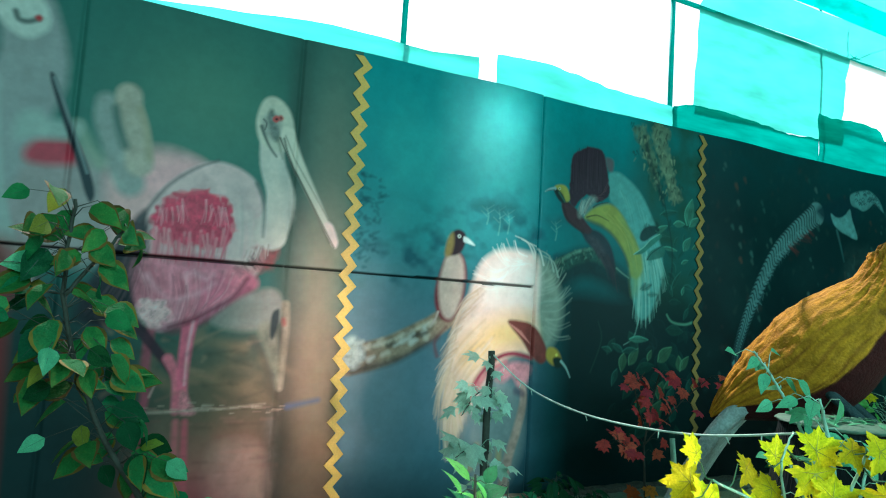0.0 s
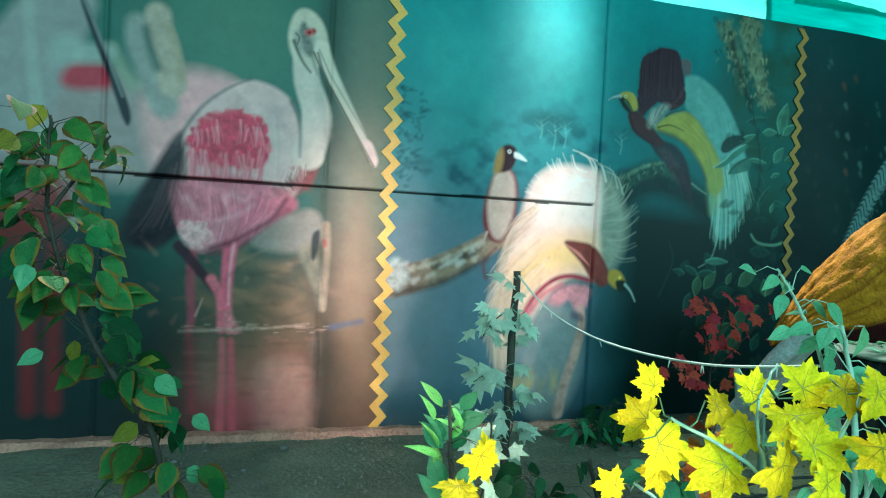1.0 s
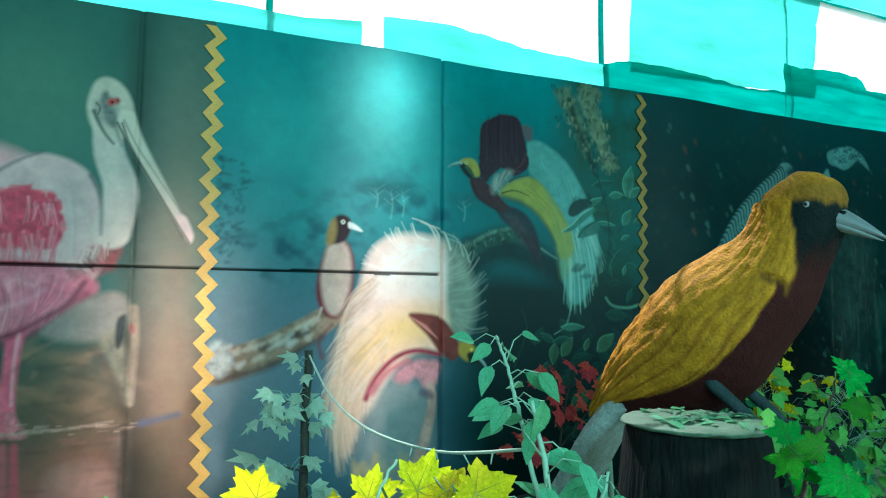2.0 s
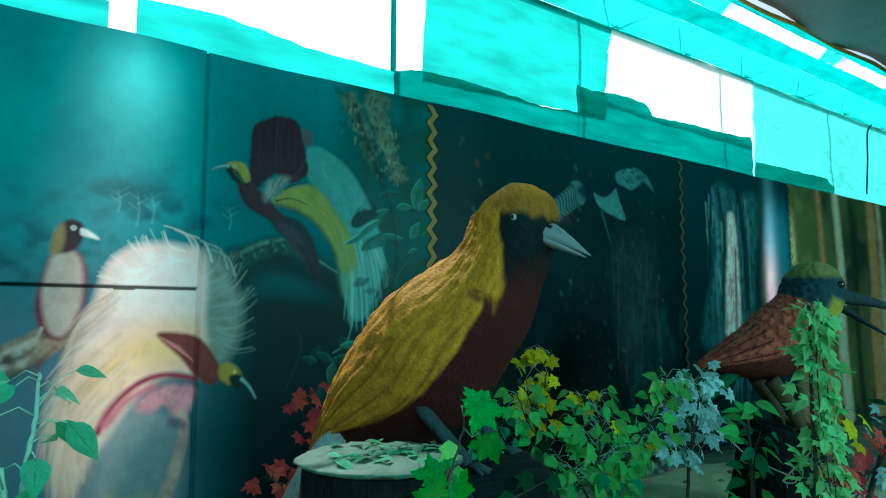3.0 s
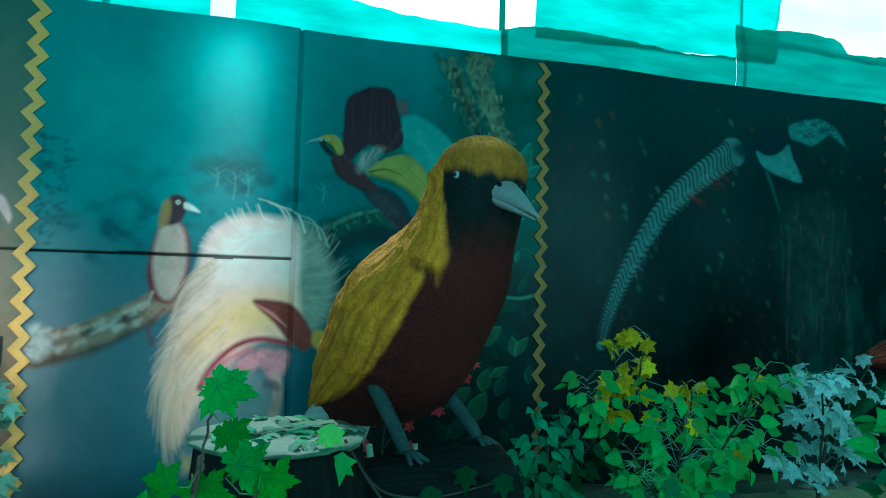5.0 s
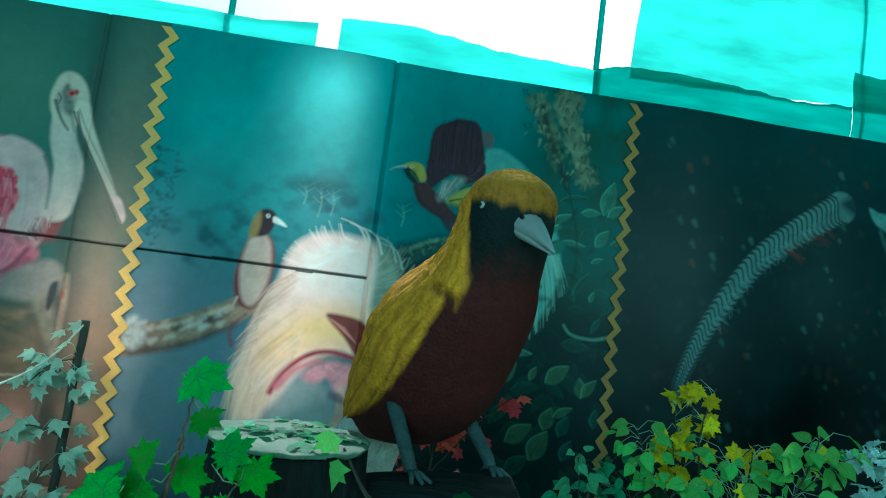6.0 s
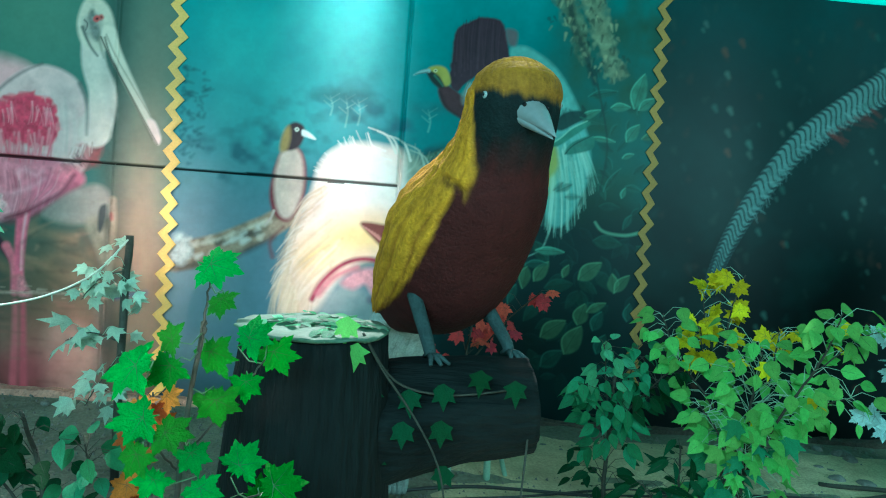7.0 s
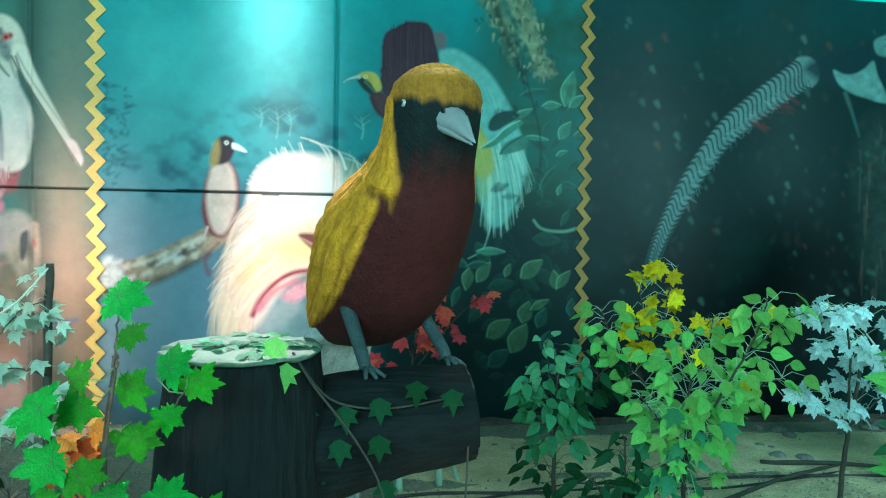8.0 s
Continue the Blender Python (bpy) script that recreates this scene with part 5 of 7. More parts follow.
# ---- ground, walls, roof ----
def ground_sheet():
    g = Geo()
    xs = [-3000, -300, -40, -6] + [-5 + 0.12 * k for k in range(192)] + [30, 300, 3000]
    ys = [-3000, -300, -40, -6] + [-4 + 0.1 * k for k in range(90)] + [8, 40, 300, 3000]
    for y in ys:
        for x in xs:
            near = -5 <= x <= 18 and 0.9 < y < 4.6
            h = 0.02 * noise.noise((x * 1.3, y * 1.3, 0)) + 0.012 * noise.noise((x * 5, y * 5, 3)) if near else 0.0
            g.v.append((x, y, h - 0.012 + (0.02 if near and y > 3.4 and x > 3.2 else 0)))
    n = len(xs)
    for j in range(len(ys) - 1):
        for i in range(n - 1):
            g.f.append((j * n + i, j * n + i + 1, (j + 1) * n + i + 1, (j + 1) * n + i))
    g.s = [0] * len(g.f)
    return tagged(part("ground", g, M["soil"]), "packed dirt planting bed with dark damp patches", "ground", kind="structure")


ground_sheet()


def slab(name, lo, hi, mat, label, category):
    return tagged(part(name, Geo().box(lo, hi), M[mat], None, "", False), label, category, kind="structure")


slab("wall_mural", (-5, WALL_Y + 0.07, 0), (18, WALL_Y + 0.16, 2.97), "wall", "grey board wall behind the mural", "wall")
# end walls out of view, added to close off the hall
slab("wall_west", (-5.16, -3.2, 0), (-5, 4.6, 4.6), "wall", "unseen plain grey end wall", "wall")
slab("wall_east", (18, -3.2, 0), (18.16, 4.6, 4.6), "wall", "unseen plain grey end wall", "wall")
# unseen visitors' side, added: low wall, piers and header leave an open daylight band
slab("wall_south", (-5, -3.2, 0), (18, -3.04, 1.0), "wall", "unseen low grey wall added to shape the daylight", "wall")
slab("wall_south_header", (-5, -3.2, 3.5), (18, -3.04, 4.6), "wall", "unseen grey header added to shape the daylight", "wall")
slab("wall_south_pier_1", (-5, -3.2, 1.0), (-2.2, -3.04, 3.5), "wall", "unseen grey pier added to shape the daylight", "wall")
slab("wall_south_pier_3", (3.6, -3.2, 1.0), (6.8, -3.04, 3.5), "wall", "unseen grey pier added to shape the daylight", "wall")
slab("wall_south_pier_2", (9.2, -3.2, 1.0), (18, -3.04, 3.5), "wall", "unseen grey pier added to shape the daylight", "wall")


def ceiling_sheet():
    g = Geo()
    n = 60
    for j, y in enumerate((-3.2, -1.5, 0.2, 1.9, 3.83)):
        for i in range(n + 1):
            x = -5.2 + 23.4 * i / n
            g.v.append((x, y, 4.62 + 0.05 * math.sin(x * 2.6 + j) + 0.03 * math.sin(j * 2)))
    for j in range(4):
        for i in range(n):
            a = j * (n + 1) + i
            g.f.append((a, a + n + 1, a + n + 2, a + 1))
    g.s = [0] * len(g.f)
    ob = part("ceiling", g, M["tarp"])
    mod = ob.modifiers.new("thick", "SOLIDIFY")
    mod.thickness = 0.02
    return tagged(ob, "sagging grey tarpaulin ceiling", "ceiling", kind="structure")


ceiling_sheet()
rail = Geo().tube([(-5 + 0.25 * k, 3.84, 4.62 + 0.02 * math.sin(k * 0.9)) for k in range(93)], 0.022, n=8, wobble=0.25)
tagged(part("ceiling_edging", rail, M["edging"]), "frayed yellow and black edging along the tarpaulin", "trim", kind="structure")


def net_piece(name, lower, upper, mat, label, y=WALL_Y + 0.05, slope=None, ragged=0.012):
    """A length of cloth between two lines of (x, z); slope gives its lower and upper edge as (y, z) instead."""
    g, n, rows = Geo(), 40, 8
    lo, hi = (np.array(q, float) for q in (lower, upper))
    for j in range(rows + 1):
        for i in range(n + 1):
            t, s = i / n, j / rows
            a = [np.interp(lo[0, 0] + t * (lo[-1, 0] - lo[0, 0]), lo[:, 0], lo[:, k]) for k in (0, 1)]
            b = [np.interp(hi[0, 0] + t * (hi[-1, 0] - hi[0, 0]), hi[:, 0], hi[:, k]) for k in (0, 1)]
            x, z = a[0] + (b[0] - a[0]) * s, a[1] + (b[1] - a[1]) * s
            edge = ragged * noise.noise((x * 9, z * 7, len(name))) if j in (0, rows) else 0
            wave = 0.02 * noise.noise((x * 3, z * 6, 1.0)) + 0.015 * noise.noise((x * 1.1, z * 16, 4.0))
            if slope:
                (y0, z0), (y1, z1) = slope
                g.v.append((x, y0 + (y1 - y0) * s + edge, z0 + (z1 - z0) * s + wave))
            else:
                g.v.append((x, y + wave, z + edge))
    for j in range(rows):
        for i in range(n):
            a = j * (n + 1) + i
            g.f.append((a, a + 1, a + n + 2, a + n + 1))
    g.s = [0] * len(g.f)
    ob = part(name, g, M[mat])
    return tagged(ob, label, "shade net", "pieces of green shade net", "structure")


NET = "green shade net stretched above the mural"
# low strips that are left below the torn opening
net_piece("shade_net_1", [(-5, 2.95), (2.47, 2.95)], [(-5, 3.02), (0.2, 3.04), (1.45, 3.17), (2.0, 3.14), (2.47, 3.2)], "net", NET)
net_piece("shade_net_2", [(2.62, 2.95), (4.42, 2.95)], [(2.62, 3.25), (3.1, 3.29), (3.7, 3.21), (4.42, 3.19)], "net", NET)
net_piece("shade_net_3", [(4.4, 2.95), (6.36, 2.95)], [(4.4, 3.2), (4.66, 3.26), (5.1, 3.27), (5.52, 3.24), (6.0, 3.21), (6.36, 3.24)], "net_dark", "doubled dark green shade net along the wall top", WALL_Y + 0.045, ragged=0.02)
net_piece("shade_net_4", [(4.66, 3.2), (6.72, 3.25)], [(4.72, 4.2), (6.9, 4.2)], "net", NET, WALL_Y + 0.07)
net_piece("shade_net_5", [(6.36, 2.95), (9.3, 2.95)], [(6.36, 3.5), (6.6, 3.49), (7.0, 3.53), (7.37, 3.5), (7.42, 3.4), (8.0, 3.42), (8.7, 3.43), (9.29, 3.47)], "net_dark", "doubled dark green shade net along the wall top", WALL_Y + 0.04, ragged=0.02)
# added sheet: makes the open gap read as white glare
net_piece("thin_sheet", [(6.7, 3.4), (9.36, 3.35)], [(6.9, 4.19), (9.42, 4.19)], "sheet", "white translucent sheet added for glare in the net gap", WALL_Y + 0.075)
net_piece("shade_net_6", [(9.36, 2.95), (18, 2.95)], [(9.42, 4.2), (18, 4.2)], "net_pale", NET, WALL_Y + 0.06)
net_piece("shade_net_7", [(9.34, 2.95), (11.25, 2.95)], [(9.34, 3.19), (10.2, 3.2), (11.1, 3.2), (11.25, 3.1)], "net_dark", "doubled dark green shade net along the wall top", WALL_Y + 0.04)
net_piece("shade_net_8", [(13.0, 2.95), (18, 2.95)], [(13.0, 3.42), (18, 3.42)], "net_dark", "doubled dark green shade net along the wall top", WALL_Y + 0.04)
# the sloping strip between the purlin and the tarpaulin, with its slots
SLOPE = "green shade net over the roof slope"
net_piece("shade_net_9", [(4.7, 0), (18, 0)], [(4.7, 1), (18, 1)], "net", SLOPE, slope=((4.44, 4.2), (4.18, 4.385)))
net_piece("shade_net_10", [(-5, 0), (18, 0)], [(-5, 1), (18, 1)], "net_fold", "folded green shade net over the roof slope", slope=((4.18, 4.385), (4.02, 4.5)))
for k, (a, b) in enumerate(((-5.0, -3.0), (3.9, 8.1), (10.15, 10.55), (12.0, 13.4), (14.2, 18.0))):
    net_piece("shade_net_%d" % (11 + k), [(a, 0), (b, 0)], [(a, 1), (b, 1)], "net", SLOPE, slope=((4.02, 4.5), (3.9, 4.585)), ragged=0.05)
# the open slots are filled with added white strips to give the sky's glare
for k, (a, b) in enumerate(((8.1, 10.15), (10.55, 12.0), (13.4, 14.2))):
    net_piece("thin_strip_%d" % (1 + k), [(a, 0), (b, 0)], [(a + 0.15, 1), (b + 0.1, 1)], "sheet", "white translucent strip added for glare in the roof slot", slope=((4.02, 4.5), (3.9, 4.585)), ragged=0.06)
net_piece("shade_net_16", [(3.9, 0), (18, 0)], [(3.9, 1), (18, 1)], "net_fold", "folded green shade net over the roof slope", slope=((3.9, 4.585), (3.85, 4.62)), ragged=0.02)

purlin = Geo().tube([(-5 + k, WALL_Y + 0.1, 4.2) for k in range(24)], 0.022, n=8)
tagged(part("purlin", purlin, M["post"]), "thin steel purlin along the net wall", "beam", kind="structure")
for k, x in enumerate((-0.6, 1.88, 4.43, 6.44, 8.74, 11.28, 13.6, 15.9)):
    w = 0.022 if x < 6 else 0.014
    g = Geo().tube([(x, WALL_Y + 0.11, 2.9), (x, WALL_Y + 0.11, 4.2)], w, n=10)
    tagged(part("net_post", g, M["post"]), "slim steel post behind the green net", "post", "posts of the net wall", "structure")
for x in (6.9, 8.06, 9.22, 10.5, 11.7, 12.9):
    g = Geo()
    for a in (-0.35, 0.35):
        g.tube([(x, WALL_Y + 0.12, 4.2), (x + a, WALL_Y + 0.2, 4.75)], 0.009, n=6)
    for k in range(5):
        g.tube([(x, WALL_Y + 0.03, 4.19), (x + 0.12 * math.cos(k * 1.3), WALL_Y + 0.02, 4.19 + 0.035 * math.sin(k * 2.3))], 0.006, 0.002, n=5)
    tagged(part("roof_brace", g, M["post"]), "tied steel brace above the net wall", "brace", "roof braces", "structure")


def ledge(x0, x1, mat, label):
    """The broken foot of the wall."""
    g = Geo()
    rings = []
    for k in range(240):
        x = x0 + (x1 - x0) * k / 239
        w, h = 0.05 + 0.035 * abs(noise.noise((x * 3, 0, 0))), 0.028 + 0.03 * abs(noise.noise((x * 5, 2, 0)))
        rings.append([(x, WALL_Y + 0.07, -0.02), (x, WALL_Y - w - 0.03, -0.02), (x, WALL_Y - w, h * 0.8), (x, WALL_Y + 0.02, h), (x, WALL_Y + 0.07, h)])
    g.loft(rings)
    return tagged(part("baseboard", g, M[mat], None, "", False), label, "ledge", kind="structure")


ledge(-5, 3.3, "ledge", "crumbling pinkish plaster ledge at the wall foot")
ledge(3.3, 18, "dark_ledge", "dark brown plaster ledge at the wall foot")


def sand_patch():
    """Dry sand that lies over the bed, feathered out into the dirt."""
    g, nx, ny = Geo(), 70, 22
    for j in range(ny + 1):
        for i in range(nx + 1):
            u, w = 2 * i / nx - 1, 2 * j / ny - 1
            k = (1 - abs(u) ** 6) ** 0.3 * (1 + 0.08 * noise.noise((u * 9, w * 3, 1)))
            x, y = 5.6 + 2.6 * u * (1 + 0.03 * noise.noise((w * 6, 2, u))), 3.52 + 0.66 * w * k
            base = 0.02 * noise.noise((x * 1.3, y * 1.3, 0)) + 0.012 * noise.noise((x * 5, y * 5, 3)) - 0.012 + (0.02 if y > 3.4 and x > 3.2 else 0)
            rim = max(abs(u), abs(w)) ** 4
            g.v.append((x, y, base + 0.014 * (1 - rim) - 0.012 * rim + 0.004 * noise.noise((x * 14, y * 14, 5))))
    for j in range(ny):
        for i in range(nx):
            q = j * (nx + 1) + i
            g.f.append((q, q + 1, q + nx + 2, q + nx + 1))
    g.s = [0] * len(g.f)
    return tagged(part("sand", g, M["dry_soil"]), "dry pale sand spread over the dirt bed", "sand", kind="structure")


sand_patch()


# ---- the bird statues: each one plain mesh ----
def scale_at(i, c, s):
    """How far up a point lies on its feather, 0 to 1; the feathers lie in staggered rows of rounded tips."""
    row = i / 7
    for n in (math.floor(row) + 1, math.floor(row), math.floor(row) - 1):
        col = (math.atan2(s, c) / (2 * math.pi) * 20 + 0.5 * (n % 2)) % 1 - 0.5
        up = row - (n - 0.9 + 2.4 * col * col)
        if up > 0:
            return min(up, 1.0)
    return 1.0


def statue(name, label, at, heading, turn, rows, paint, extras, rough=0.006, scales=0.0, around=96, per=16, relief=None):
    """A lofted body. rows: forward, height, half depth, half width; heading in degrees, to which the head turns by turn."""
    g, tint = Geo(), []
    line = curve(rows, per)
    for i, (u, z, a, b) in enumerate(line):
        p, q = line[max(i - 1, 0)], line[min(i + 1, len(line) - 1)]
        du, dz = q[0] - p[0], q[1] - p[1]
        k = math.hypot(du, dz) + 1e-9
        nu, nz = dz / k, -du / k
        for j in range(around):
            f = 2 * math.pi * j / around
            c, s = math.cos(f), math.sin(f)
            back = max(0.0, min(1.0, 0.3 - c))
            ridge = noise.noise((s * 9 + 3, c * 9, i * 0.05)) + 0.8 * noise.noise((s * 22, c * 22, i * 0.11)) + 0.4 * noise.noise((s * 40, c * 40, i * 0.3))
            r = 1 + rough / max(a, 0.03) * ridge * (0.35 + 1.6 * back)
            if scales:
                r += scales * back * (1 - scale_at(i, c, s))
            h = z + a * c * nz if relief else z
            if relief:
                r += relief(u, h, c, s, i / len(line)) / max((a + b) / 2, 0.05)
            g.v.append((u + a * c * nu * r, -b * s * r, z + a * c * nz * r))
            tint.append(paint(u, h, c, s, i / len(line)))
    n = around
    for i in range(len(line) - 1):
        for j in range(n):
            k = (j + 1) % n
            g.f.append((i * n + j, (i + 1) * n + j, (i + 1) * n + k, i * n + k))
    g.f.append(tuple(range(n)))
    g.f.append(tuple((len(line) - 1) * n + j for j in reversed(range(n))))
    g.s = [0] * len(g.f)
    for build, colour, slot in extras:
        k = len(g.v)
        h = Geo()
        build(h)
        g.add(h.v, h.f, slot)
        tint += [colour] * (len(g.v) - k)
    # the head turns a little against the body, then the whole is set in place
    low, high = rows[0][1], rows[-1][1]
    for i, (u, w, z) in enumerate(g.v):
        t = min(max((z - low - 0.5 * (high - low)) / (0.28 * (high - low)), 0), 1)
        a = radians(heading + turn * t * t * (3 - 2 * t))
        g.v[i] = (u * math.cos(a) - w * math.sin(a), u * math.sin(a) + w * math.cos(a), z - at[2])
    me = g.mesh(name, [M["statue"], M["eye_white"], M["eye_black"], M["horn"]])
    col = me.color_attributes.new("paint", "FLOAT_COLOR", "POINT")
    col.data.foreach_set("color", np.array([(*c, 1) for c in tint]).ravel())
    ob = new(name, me)
    ob.location = at
    return tagged(ob, label, "statue", "bird statues")


def blend(a, b, t):
    t = min(max(t, 0), 1)
    return tuple(p + (q - p) * t for p, q in zip(a, b))


def beak(base, tip, w, h, arch=0.0):
    def build(g):
        rings = []
        for k in range(9):
            t = k / 8
            u = base[0] + (tip[0] - base[0]) * t
            z = base[1] + (tip[1] - base[1]) * t + arch * math.sin(math.pi * t)
            s = (1 - t) ** 0.95 + 0.025
            rings.append([(u, 0.5 * w * s * math.cos(f), z + 0.5 * h * s * math.sin(f)) for f in (2 * math.pi * j / 14 for j in range(14))])
        g.loft(rings)
    return build


def eye_parts(u, w, z, r):
    """A pale ring with a dark pupil, set a little forward in the socket."""
    out = 1 if w > 0 else -1
    return [(lambda g: g.ball((u, -w, z), r, 10, 0, (1, 0.6, 1)), (1, 1, 1), 1), (lambda g: g.ball((u + r * 0.12, -w - out * r * 0.42, z), r * 0.52, 8, 0, (1, 0.5, 1)), (0, 0, 0), 2)]


def leg(side, u, z0, z1, r, toe):
    def build(g):
        g.tube(curve([(u - 0.17, side * 0.9, z0), (u - 0.06, side * 0.96, (z0 + z1) / 2), (u, side, z1 + 0.04), (u + 0.02, side, z1 + r * 0.7)], 4), r * 1.3, r * 0.95, 12)
        for a in (-0.45, 0.0, 0.45, math.pi):
            k = toe * (0.6 if a > 1 else 1)
            g.tube([(u + 0.01, side, z1 + r * 0.8), (u + 0.02 + 0.5 * k * math.cos(a), side + 0.5 * k * math.sin(a), z1 + r * 0.75), (u + 0.02 + k * math.cos(a), side + k * math.sin(a), z1 - r * 0.1)], r * 0.6, r * 0.3, 8)
    return build


GOLD, OCHRE, MAROON, COAL = (0.56, 0.24, 0.013), (0.24, 0.088, 0.009), (0.046, 0.008, 0.0074), (0.005, 0.011, 0.011)


def step(t):
    t = min(max(t, 0.0), 1.0)
    return t * t * (3 - 2 * t)


FLANK = 0.4


def golden_wing(z, c):
    """How far inside the folded wing a point lies; 0 is its front edge."""
    return float(np.interp(z, (0.8, 0.88, 0.98, 1.2, 1.38, 1.46), (-0.5, 0.05, 0.45, 0.6, 0.5, 0.46))) - c


def golden_mantle(z, c):
    """The same for the collar of feathers that falls from the neck over the shoulder."""
    front = float(np.interp(z, (1.33, 1.43, 1.52, 1.61, 1.7), (0.6, 0.66, 0.56, 0.3, 0.08))) - c
    return min(front, (z - float(np.interp(c, (-1.0, 0.2, 0.39, 0.7), (1.46, 1.44, 1.42, 1.37)))) * 3)


def golden_relief(u, z, c, s, i):
    side = 7.0 * s + (40 if c < 0 else 0)
    c = c if s > 0 else c - FLANK * s
    w = golden_wing(z, c) + 0.03 * noise.noise((z * 14, side, 1))
    m = golden_mantle(z, c) + 0.05 * noise.noise((z * 16, side, 4))
    lumps = noise.noise((s * 9, c * 9, z * 22)) + 0.7 * noise.noise((s * 22, c * 22, z * 34))
    out = 0.013 * step(w / 0.07) * step((1.5 - z) / 0.1) + 0.013 * step(m / 0.1) * step((1.66 - z) / 0.1) * step((c + 0.3) / 0.4)
    if w > 0 and z < 1.45:
        f = math.atan2(s, c) * 11 + 1.2 * noise.noise((z * 5, s * 3, 2))
        out += 0.0065 * (abs(math.sin(f)) - 0.6) * step((1.42 - z) / 0.2) * step(w / 0.15) + 0.0065 * lumps
    elif m > 0 or z > 1.5:
        f = math.atan2(s, c) * 15 + 2.0 * noise.noise((z * 9, s * 3, 5))
        out += 0.004 * (abs(math.sin(f)) - 0.6) * step((1.68 - z) / 0.1) * step(m / 0.1) + 0.0055 * lumps * step((0.25 - c) / 0.2 + 3 * step((z - 1.69) / 0.03))
    # the brow of the cap
    out += 0.007 * step((z - 1.685) / 0.03) * step((1.79 - z) / 0.05) * step((c + 0.2) / 0.4)
    return out


def golden_paint(u, z, c, s, i):
    streak = noise.noise((s * 14, c * 14, i * 3))
    c = c if s > 0 else c - FLANK * s
    tone = 0.25 + 0.45 * streak + 0.5 * noise.noise((s * 34, c * 34, i * 16)) + 0.3 * noise.noise((s * 60, c * 60, i * 50))
    gold = blend(GOLD, OCHRE, tone)
    w = golden_wing(z, c) + 0.02 * noise.noise((z * 14, s * 7, 1)) + 0.015 * streak
    m = golden_mantle(z, c) + 0.05 * noise.noise((z * 16, s * 7, 4)) + 0.03 * streak
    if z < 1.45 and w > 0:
        # rust-brown grooves between the long feathers, darkened to stand for relief shade
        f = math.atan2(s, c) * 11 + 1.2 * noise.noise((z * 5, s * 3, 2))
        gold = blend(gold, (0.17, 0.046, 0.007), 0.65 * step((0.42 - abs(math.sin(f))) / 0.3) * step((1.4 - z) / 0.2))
    # the crease where the collar meets the wing, its shade painted dark brown
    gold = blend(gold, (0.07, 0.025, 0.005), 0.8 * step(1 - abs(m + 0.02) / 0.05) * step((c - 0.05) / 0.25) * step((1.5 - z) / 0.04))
    body = blend(MAROON, COAL, (z - 1.46 + 0.04 * noise.noise((s * 4, c * 4, z * 8))) / 0.1)
    body = blend(body, gold, max(w / 0.05 if z < 1.44 else (0.2 - c) / 0.05, m / 0.11 + 0.35))
    if z > 1.56:
        cap = 1.712 - 0.03 * max(0.0, c) + 0.012 * noise.noise((s * 6, c * 6, 2)) + 0.006 * noise.noise((s * 30, c * 30, 2))
        # the cap's front is painted browner, which takes in the brow's shading
        brown = blend(gold, (0.2, 0.085, 0.012), 0.75 * step((c + 0.3) / 0.8) * step((1.79 - z) / 0.05))
        body = blend(body, brown, (z - cap) / 0.022 + 0.5)
    return body


def golden_tail(g):
    for k in range(19):
        t = k / 18 - 0.5
        x1, y1, z1 = -1.0 + 0.12 * abs(t), 0.44 * t + 0.02, 0.14 + 0.05 * math.sin(k * 2.1)
        g.tube(curve([(-0.5, 0.15 * t, 0.97), (-0.65, 0.24 * t, 0.8), (-0.84, 0.34 * t, 0.46), (x1, y1, z1), (x1 - 0.02, y1 + 0.01, 0.0)], 4), 0.05, 0.014, 9, 0, 0.1)


FEET = (3.39, 2.126, 0.885)
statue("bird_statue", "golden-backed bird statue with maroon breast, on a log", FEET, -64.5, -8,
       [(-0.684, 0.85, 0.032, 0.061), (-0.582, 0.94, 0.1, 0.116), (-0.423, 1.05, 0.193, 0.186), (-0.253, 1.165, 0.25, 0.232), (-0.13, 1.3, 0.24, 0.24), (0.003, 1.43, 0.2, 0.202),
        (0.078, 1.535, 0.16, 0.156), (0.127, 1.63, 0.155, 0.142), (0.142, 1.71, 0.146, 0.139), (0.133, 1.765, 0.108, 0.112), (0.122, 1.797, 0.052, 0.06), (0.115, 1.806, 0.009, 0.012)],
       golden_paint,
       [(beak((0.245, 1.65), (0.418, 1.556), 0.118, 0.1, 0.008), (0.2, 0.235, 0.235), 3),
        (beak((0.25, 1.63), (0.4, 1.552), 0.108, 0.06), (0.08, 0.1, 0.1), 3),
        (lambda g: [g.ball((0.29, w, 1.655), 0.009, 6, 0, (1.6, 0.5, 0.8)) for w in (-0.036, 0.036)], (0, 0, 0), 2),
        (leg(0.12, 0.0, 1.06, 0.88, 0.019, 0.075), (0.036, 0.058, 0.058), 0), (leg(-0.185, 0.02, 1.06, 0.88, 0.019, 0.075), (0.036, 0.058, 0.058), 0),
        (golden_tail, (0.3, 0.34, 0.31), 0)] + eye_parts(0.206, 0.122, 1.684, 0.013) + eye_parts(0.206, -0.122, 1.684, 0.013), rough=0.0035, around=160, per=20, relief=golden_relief)


